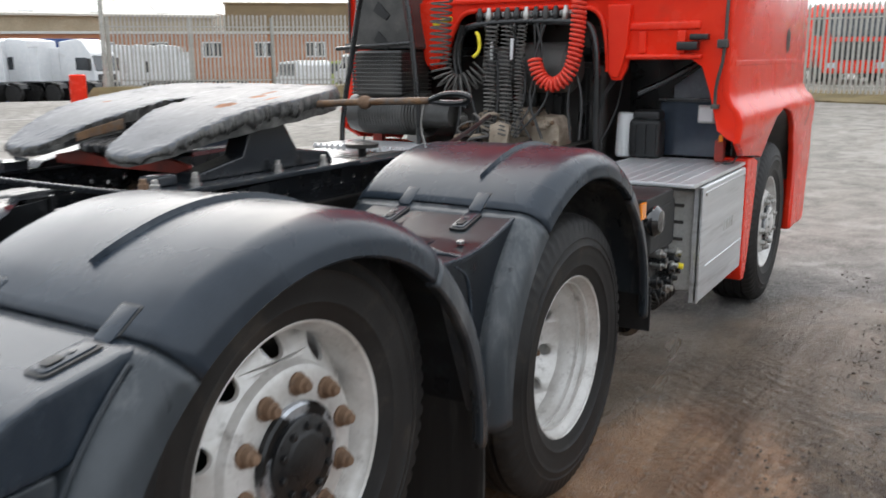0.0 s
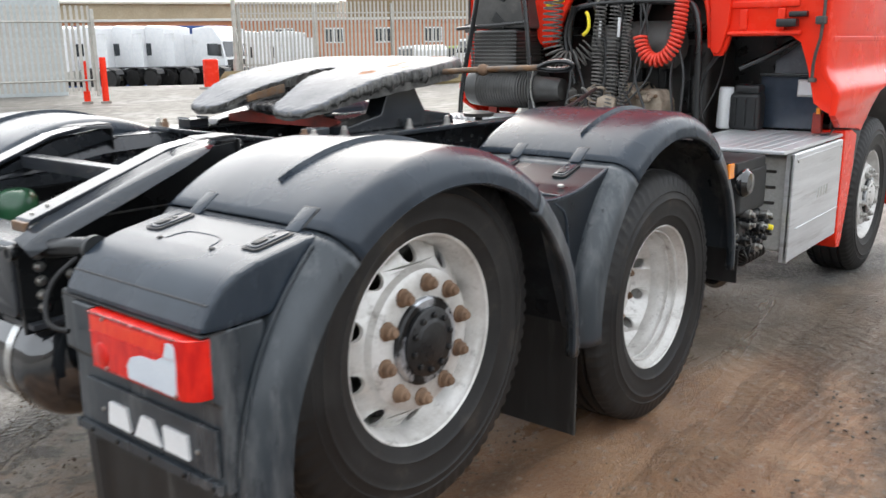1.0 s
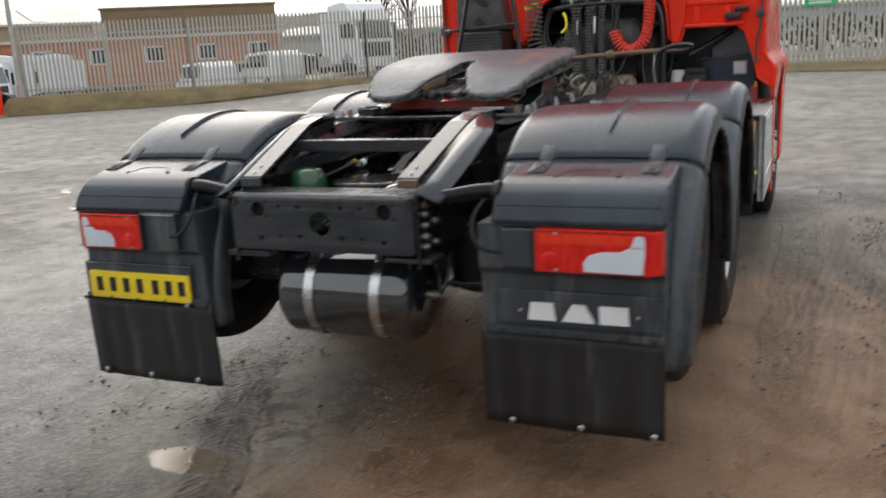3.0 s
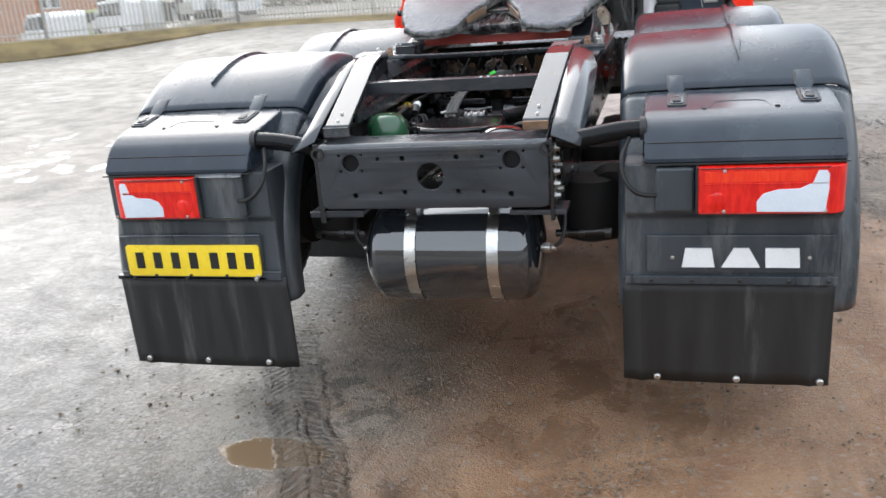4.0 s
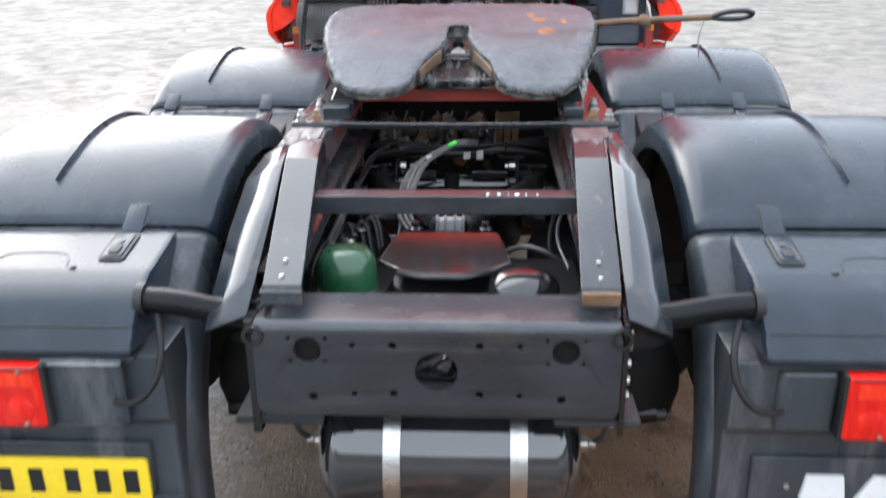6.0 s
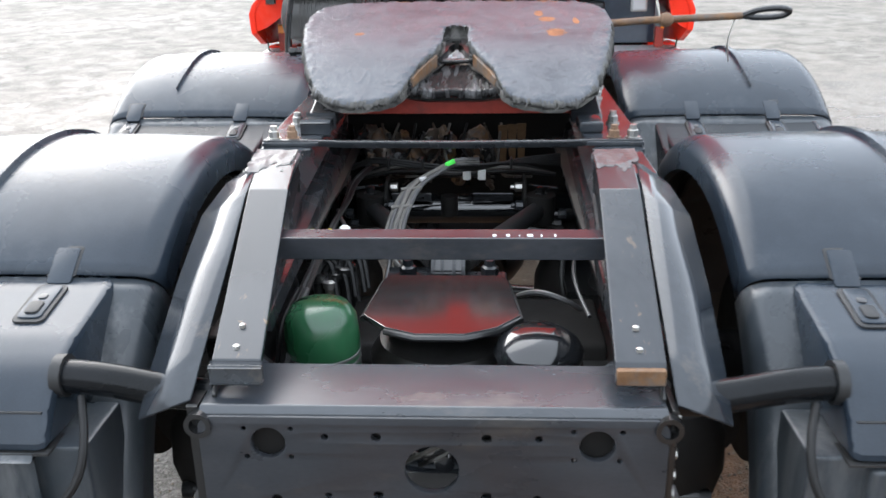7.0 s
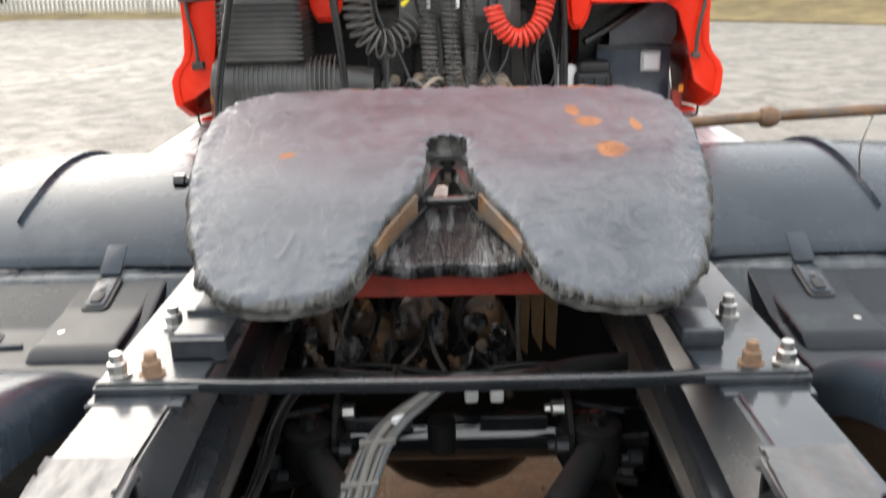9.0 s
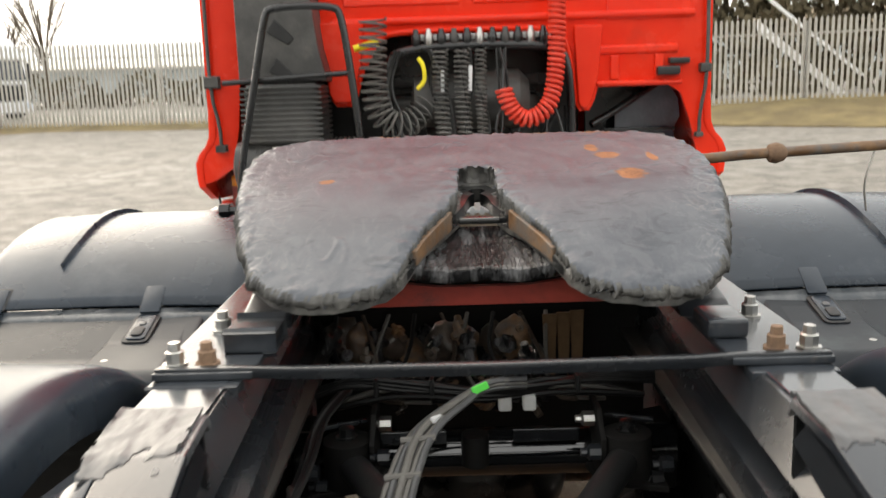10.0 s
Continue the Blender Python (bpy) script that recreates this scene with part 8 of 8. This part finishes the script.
def parked_tractor(x, y, turn, label, tall=True, paint=None, group="parked tractor units"):
    """A distant tractor unit: cab with screen and windows, chassis, wheels, rear wings."""
    paint = paint or WHITE_VEHICLE
    ob = thing("parked_tractor", label, "lorry", (x, y, yard(x, y)), group)
    ob.rotation_euler = (0, 0, radians(turn))
    top = 3.55 if tall else 3.0
    part("cab", prism([(0.0, 0.55), (2.15, 0.50), (2.28, 1.0), (2.22, 1.75), (2.02, 2.75), (1.5, top - 0.08), (1.2, top), (0.05, top - 0.15), (0.0, 1.0)], -1.23, 1.23, "x", 0.06), paint, ob)
    part("windscreen", prism([(2.235, 1.72), (2.25, 1.74), (2.065, 2.62), (2.05, 2.60)], -1.08, 1.08, "x", 0.004), VEHICLE_GLASS, ob)
    part("grille", box(-0.95, 0.95, 2.22, 2.30, 0.85, 1.55, 0.03), BLACK_PLASTIC, ob)
    part("bumper", box(-1.23, 1.23, 2.05, 2.34, 0.35, 0.78, 0.06), paint, ob)
    for s in (1, -1):
        part("side_window", prism([(1.05, 1.80), (1.98, 1.76), (1.80, 2.50), (1.05, 2.50)], s * 1.225, s * 1.238, "x", 0.003), VEHICLE_GLASS, ob)
        part("mirror", box(s * 1.30, s * 1.50, 1.95, 2.10, 1.75, 2.45, 0.04), BLACK_PLASTIC, ob)
        part("headlamp", box(s * 0.75, s * 1.15, 2.30, 2.36, 0.55, 0.75, 0.02), LENS_CLEAR, ob)
        part("deflector", box(s * 1.13, s * 1.22, -0.65, 0.02, 0.95, top - 0.5, 0.03), paint, ob)
        part("side_tank", box(s * 0.65, s * 1.20, -1.1, 0.2, 0.42, 0.95, 0.05), GALV, ob)
        for wy in (1.35, -2.35, -3.65):
            w = part("wheel", lathe([(s * 0.92, 0.30), (s * 0.92, 0.50), (s * 0.98, 0.52), (s * 1.18, 0.52), (s * 1.23, 0.49), (s * 1.23, 0.30)], 28, "x", (0, wy, 0.52)), RUBBER, ob)
            part("rim", lathe([(s * 1.19, 0.30), (s * 1.20, 0.29), (s * 1.12, 0.22), (s * 1.20, 0.14), (s * 1.22, 0.0)], 24, "x", (0, wy, 0.52)), RIM, w)
        part("chassis", box(s * 0.35, s * 0.45, -4.2, 1.8, 0.70, 0.98, 0.01), BLACK_STEEL, ob)
        part("rear_wing", prism([(-4.2, 0.8), (-4.1, 1.05), (-3.6, 1.16), (-2.4, 1.16), (-1.8, 1.02), (-1.7, 0.8), (-1.8, 0.8), (-2.4, 1.11), (-3.6, 1.11), (-4.1, 0.95)], s * 0.62, s * 1.24, "x", 0.01), BLACK_PLASTIC, ob)
    part("coupling", box(-0.45, 0.45, -3.4, -2.5, 1.08, 1.16, 0.03), FRAME_STEEL, ob)
    return ob


for x, y in ((-46.6, 25.6), (-45.5, 27.5), (-44.5, 29.2), (-43.5, 30.7)):
    parked_tractor(x, y, 107, "parked white tractor unit in a row behind the gateway")
parked_tractor(-43.6, 32.6, -70, "parked white tractor unit facing the yard")
for x, y in ((-46.0, 37.6), (-45.2, 38.7), (-44.3, 39.8), (-43.4, 40.9)):
    parked_tractor(x, y, 130, "parked white tractor unit behind the palisade fence")
parked_tractor(-20.8, 37.5, -112, "large white lorry cab parked behind the fence", True)
parked_tractor(-2.7, 38.5, -150, "red lorry parked behind the fence", False, RED)


def parked_car(x, y, turn, paint, label):
    ob = thing("parked_van", label, "van", (x, y, yard(x, y)), "parked vehicles")
    ob.rotation_euler = (0, 0, radians(turn))
    part("body", prism([(-2.2, 0.35), (2.2, 0.35), (2.3, 0.85), (1.5, 1.05), (0.9, 1.85), (-1.9, 1.95), (-2.25, 1.7), (-2.3, 0.6)], -0.9, 0.9, "x", 0.06), paint, ob)
    part("windscreen", prism([(1.47, 1.10), (1.53, 1.10), (0.96, 1.82), (0.90, 1.82)], -0.78, 0.78, "x", 0.004), VEHICLE_GLASS, ob)
    for s in (1, -1):
        part("side_window", prism([(-1.6, 1.15), (1.25, 1.12), (0.78, 1.72), (-1.6, 1.78)], s * 0.896, s * 0.908, "x", 0.003), VEHICLE_GLASS, ob)
        for wy in (1.4, -1.4):
            part("wheel", lathe([(s * 0.70, 0.2), (s * 0.70, 0.33), (s * 0.90, 0.33), (s * 0.91, 0.2), (s * 0.88, 0.0)], 22, "x", (0, wy, 0.33)), RUBBER, ob)
    return ob


parked_car(-31.5, 43.0, 70, LIME, "lime and white van parked behind the fence")
parked_car(-29.4, 36.6, 60, WHITE_VEHICLE, "white van parked behind the fence")
parked_car(-25.8, 37.6, 60, WHITE_VEHICLE, "white van parked behind the fence")


def building(name, label, x, y, turn, w, d, h, wall, roof_h=0.0, roof=None, windows=0, window_z=1.6, base=0.0):
    """A long building seen from its front, which faces -y before it is turned."""
    ob = thing(name, label, "building", (x, y, yard(x, y) + base))
    ob.rotation_euler = (0, 0, radians(turn))
    part("wall", box(-w / 2, w / 2, 0, d, -0.5, h, 0.02), wall, ob)
    if roof_h:
        part("roof", prism([(-0.6, h - 0.05), (-0.6, h + 0.15), (d / 2, h + roof_h), (d + 0.6, h + 0.15), (d + 0.6, h - 0.05)], -w / 2 - 0.5, w / 2 + 0.5, "x", 0.02), roof, ob)
        for i in range(int(w / 6)):
            part("roof_light", prism([(0.6, h + 0.16 + (roof_h - 0.15) * 1.2 / (d / 2 + 0.6) + 0.02), (d / 2 - 0.8, h + roof_h - 0.04), (d / 2 - 0.8, h + roof_h + 0.03), (0.6, h + 0.25 + (roof_h - 0.15) * 1.2 / (d / 2 + 0.6))], -w / 2 + 6 * i + 1, -w / 2 + 6 * i + 2.2, "x", 0.0), WHITE_PAINT, ob)
    else:
        part("roof", box(-w / 2 - 0.2, w / 2 + 0.2, -0.2, d + 0.2, h, h + 0.2, 0.02), roof or wall, ob)
    for i in range(windows):
        wx = -w / 2 + (i + 0.5) * w / windows
        win = part("window", box(wx - 0.75, wx + 0.75, -0.05, 0.06, window_z, window_z + 1.2, 0.02), WHITE_PAINT, ob)
        for k in (-1, 1):
            part("pane", box(wx + k * 0.36 - 0.31, wx + k * 0.36 + 0.31, -0.065, -0.05, window_z + 0.1, window_z + 1.1, 0.0), VEHICLE_GLASS, win)
    return ob


building("warehouse", "tall plain brown clad warehouse beyond the yard", -67.4, 83.1, 40, 20, 30, 9.4, WALL_BROWN)
building("long_shed", "long low shed with a pale sheet roof and roof lights", -87.3, 24.6, 55, 90, 26, 7.0, WALL_TAN, 2.2, ROOF_PALE)
building("brick_office", "low orange brick building with white windows", -52.0, 46.5, 42, 36, 9, 4.9, WALL_BRICK, 0.0, ROOF_PALE, 9, 3.1)
building("grey_store", "pale grey sheet-clad store beside the gateway", -27.9, 9.5, 62, 10, 9, 4.6, WALL_GREY, 0.6, ROOF_PALE, 1, 2.4)
building("long_shed", "long low shed with a pale sheet roof", -20.0, 75.0, 8, 60, 22, 3.0, WALL_GREY, 1.2, ROOF_PALE, base=-0.6)
building("green_grey_wall", "grey-green sheet wall along the far side", 27.0, 62.0, -12, 40, 6, 3.4, WALL_GREY, 0.0, WALL_GREY)
building("trailer", "long blue curtain-sided trailer behind the parked cabs", -50.5, 31.0, 57, 13.6, 2.5, 3.7, BLUE)


# unseen walls added to close the yard; their height limits the rear light
building("closing_wall", "long plain dark clad wall, unseen, added to close the yard behind", 6.0, -17.0, 180, 70, 1.0, 3.4, WALL_PLAIN)
building("closing_wall", "long plain dark clad wall, unseen, added to close the yard on one side", 26.0, -4.0, 270, 26, 1.0, 3.4, WALL_PLAIN)


def green_sign():
    ob = thing("safety_sign", "small green sign with a pale bar on the fence", "sign", (1.6, 26.86, rise(1.6, 26.86) + 1.85))
    ob.rotation_euler = (0, 0, radians(-12.7))
    part("board", box(-0.45, 0.45, -0.02, 0.0, 0.0, 0.32, 0.004), GREEN_SIGN, ob)
    for z in (0.08, 0.18):
        part("bar", box(-0.32, 0.32, -0.026, -0.02, z, z + 0.06, 0.0), WHITE_PAINT, ob)
    return ob


green_sign()


def access_steps():
    """A white steel stair behind the fence."""
    ob = thing("access_stair", "white steel access stair behind the fence", "stairs", (11.4, 27.6, rise(11.4, 27.6)))
    ob.rotation_euler = (0, 0, radians(160))
    for s in (0, 0.9):
        part("stringer", prism([(-1.6, 0.0), (-1.3, 0.0), (1.6, 2.5), (1.6, 2.8)], s, s + 0.06, "y", 0.0), WHITE_PAINT, ob)
        part("handrail", tube([(-1.5, s, 1.0), (1.6, s, 3.7)], 0.03, 8), WHITE_PAINT, ob)
    for i in range(10):
        part("tread", box(-1.40 + 0.29 * i, -1.12 + 0.29 * i, 0.05, 0.9, 0.12 + 0.25 * i, 0.15 + 0.25 * i, 0.0), GALV, ob)
    return ob


access_steps()


def hedge(x, y, w, h, label, seed, count=2600, size=1.0):
    """Scrub: many small leaf clumps over short stems, with gaps and an uneven outline."""
    rng = random.Random(seed)
    ob = thing("scrub", label, "bushes", (x, y, rise(x, y)))
    verts, faces = [], []
    for _ in range(count):
        px = rng.uniform(-w / 2, w / 2)
        lim = h * (0.65 + 0.5 * noise.noise((px * 0.5, seed, 0)))
        pz = rng.random() ** 0.7 * lim
        py = rng.uniform(-1.2, 1.2) * (1 - 0.5 * pz / h)
        r = rng.uniform(0.06, 0.16) * size
        turn = Euler((rng.random() * 6, rng.random() * 6, rng.random() * 6)).to_matrix()
        b0 = len(verts)
        for p in ((-1, -0.4, 0), (1, -0.4, 0.1), (0.3, 1, 0), (-0.7, 0.7, 0.2)):
            q = turn @ Vector(p) * r
            verts.append((px + q.x, py + q.y, pz + q.z))
        faces.append((b0, b0 + 1, b0 + 2, b0 + 3))
    me = bpy.data.meshes.new("leaves")
    me.from_pydata(verts, [], faces)
    me.materials.append(HEDGE)
    leaf = new("leaves", me)
    leaf.parent = ob
    tagged(leaf, kind="stuff")
    stems = None
    for _ in range(24):
        px = rng.uniform(-w / 2, w / 2)
        stems = tube([(px, 0, -0.1), (px + rng.uniform(-0.3, 0.3), rng.uniform(-0.5, 0.5), h * 0.7)], 0.03, 5, stems)
    part("stems", stems, BARK, ob, kind="stuff")
    return ob


hedge(28.0, 36.0, 40, 8.5, "tall brown winter scrub beyond the fence", 4, 11000, 2.0)
hedge(6.0, 40.0, 26, 2.2, "low winter scrub beyond the fence", 8)
hedge(-17.0, 46.0, 16, 2.2, "low winter scrub beyond the fence", 12)


def bare_tree(x, y, h, seed):
    rng = random.Random(seed)
    ob = thing("bare_tree", "bare winter tree with thin twigs", "tree", (x, y, rise(x, y)))
    trunk = lathe([(-0.2, 0.22), (0.5, 0.17), (h * 0.45, 0.11)], 10, "z")
    part("trunk", trunk, BARK, ob)
    branchwork = None
    for i in range(16):
        a = rng.random() * 6.28
        z0 = h * rng.uniform(0.25, 0.45)
        tip = Vector((math.cos(a) * h * rng.uniform(0.15, 0.35), math.sin(a) * h * rng.uniform(0.15, 0.35), h * rng.uniform(0.6, 1.0)))
        mid = Vector((tip.x * 0.4, tip.y * 0.4, (z0 + tip.z) / 2))
        branchwork = tube([(0, 0, z0), mid, tip], 0.045, 5, branchwork)
        for k in range(7):
            s = mid.lerp(tip, rng.random())
            branchwork = tube([s, s + Vector((rng.uniform(-0.8, 0.8), rng.uniform(-0.8, 0.8), rng.uniform(0.3, 1.0)))], 0.016, 4, branchwork)
    part("branchwork", branchwork, BARK, ob)
    return ob


bare_tree(-24.0, 52.0, 7.0, 3)
bare_tree(-27.0, 53.0, 6.0, 9)


def far_hill(a0, a1, low, high, label, seed):
    bm = bmesh.new()
    rows = []
    for i in range(41):
        a = radians(a0 + (a1 - a0) * i / 40)
        x, y = -430 * math.sin(a), 430 * math.cos(a)
        top = low + (high - low) * i / 40 + 8 * noise.noise((i * 0.16, seed, 0)) + 3 * noise.noise((i * 0.6, seed + 1, 0))
        rows.append([bm.verts.new((x * 0.8, y * 0.8, 0)), bm.verts.new((x * 0.9, y * 0.9, top * 0.6)), bm.verts.new((x, y, max(3.0, top)))])
    for r0, r1 in zip(rows, rows[1:]):
        for k in range(2):
            bm.faces.new((r0[k], r0[k + 1], r1[k + 1], r1[k]))
    bmesh.ops.recalc_face_normals(bm, faces=bm.faces[:])
    return tagged(part("hill", bm, HILL, angle=80), label, "hill", kind="structure")


far_hill(25, 100, 14, 52, "brown hillside on the skyline", 1.0)
far_hill(2, -75, 14, 60, "brown wooded bank on the skyline", 5.0)
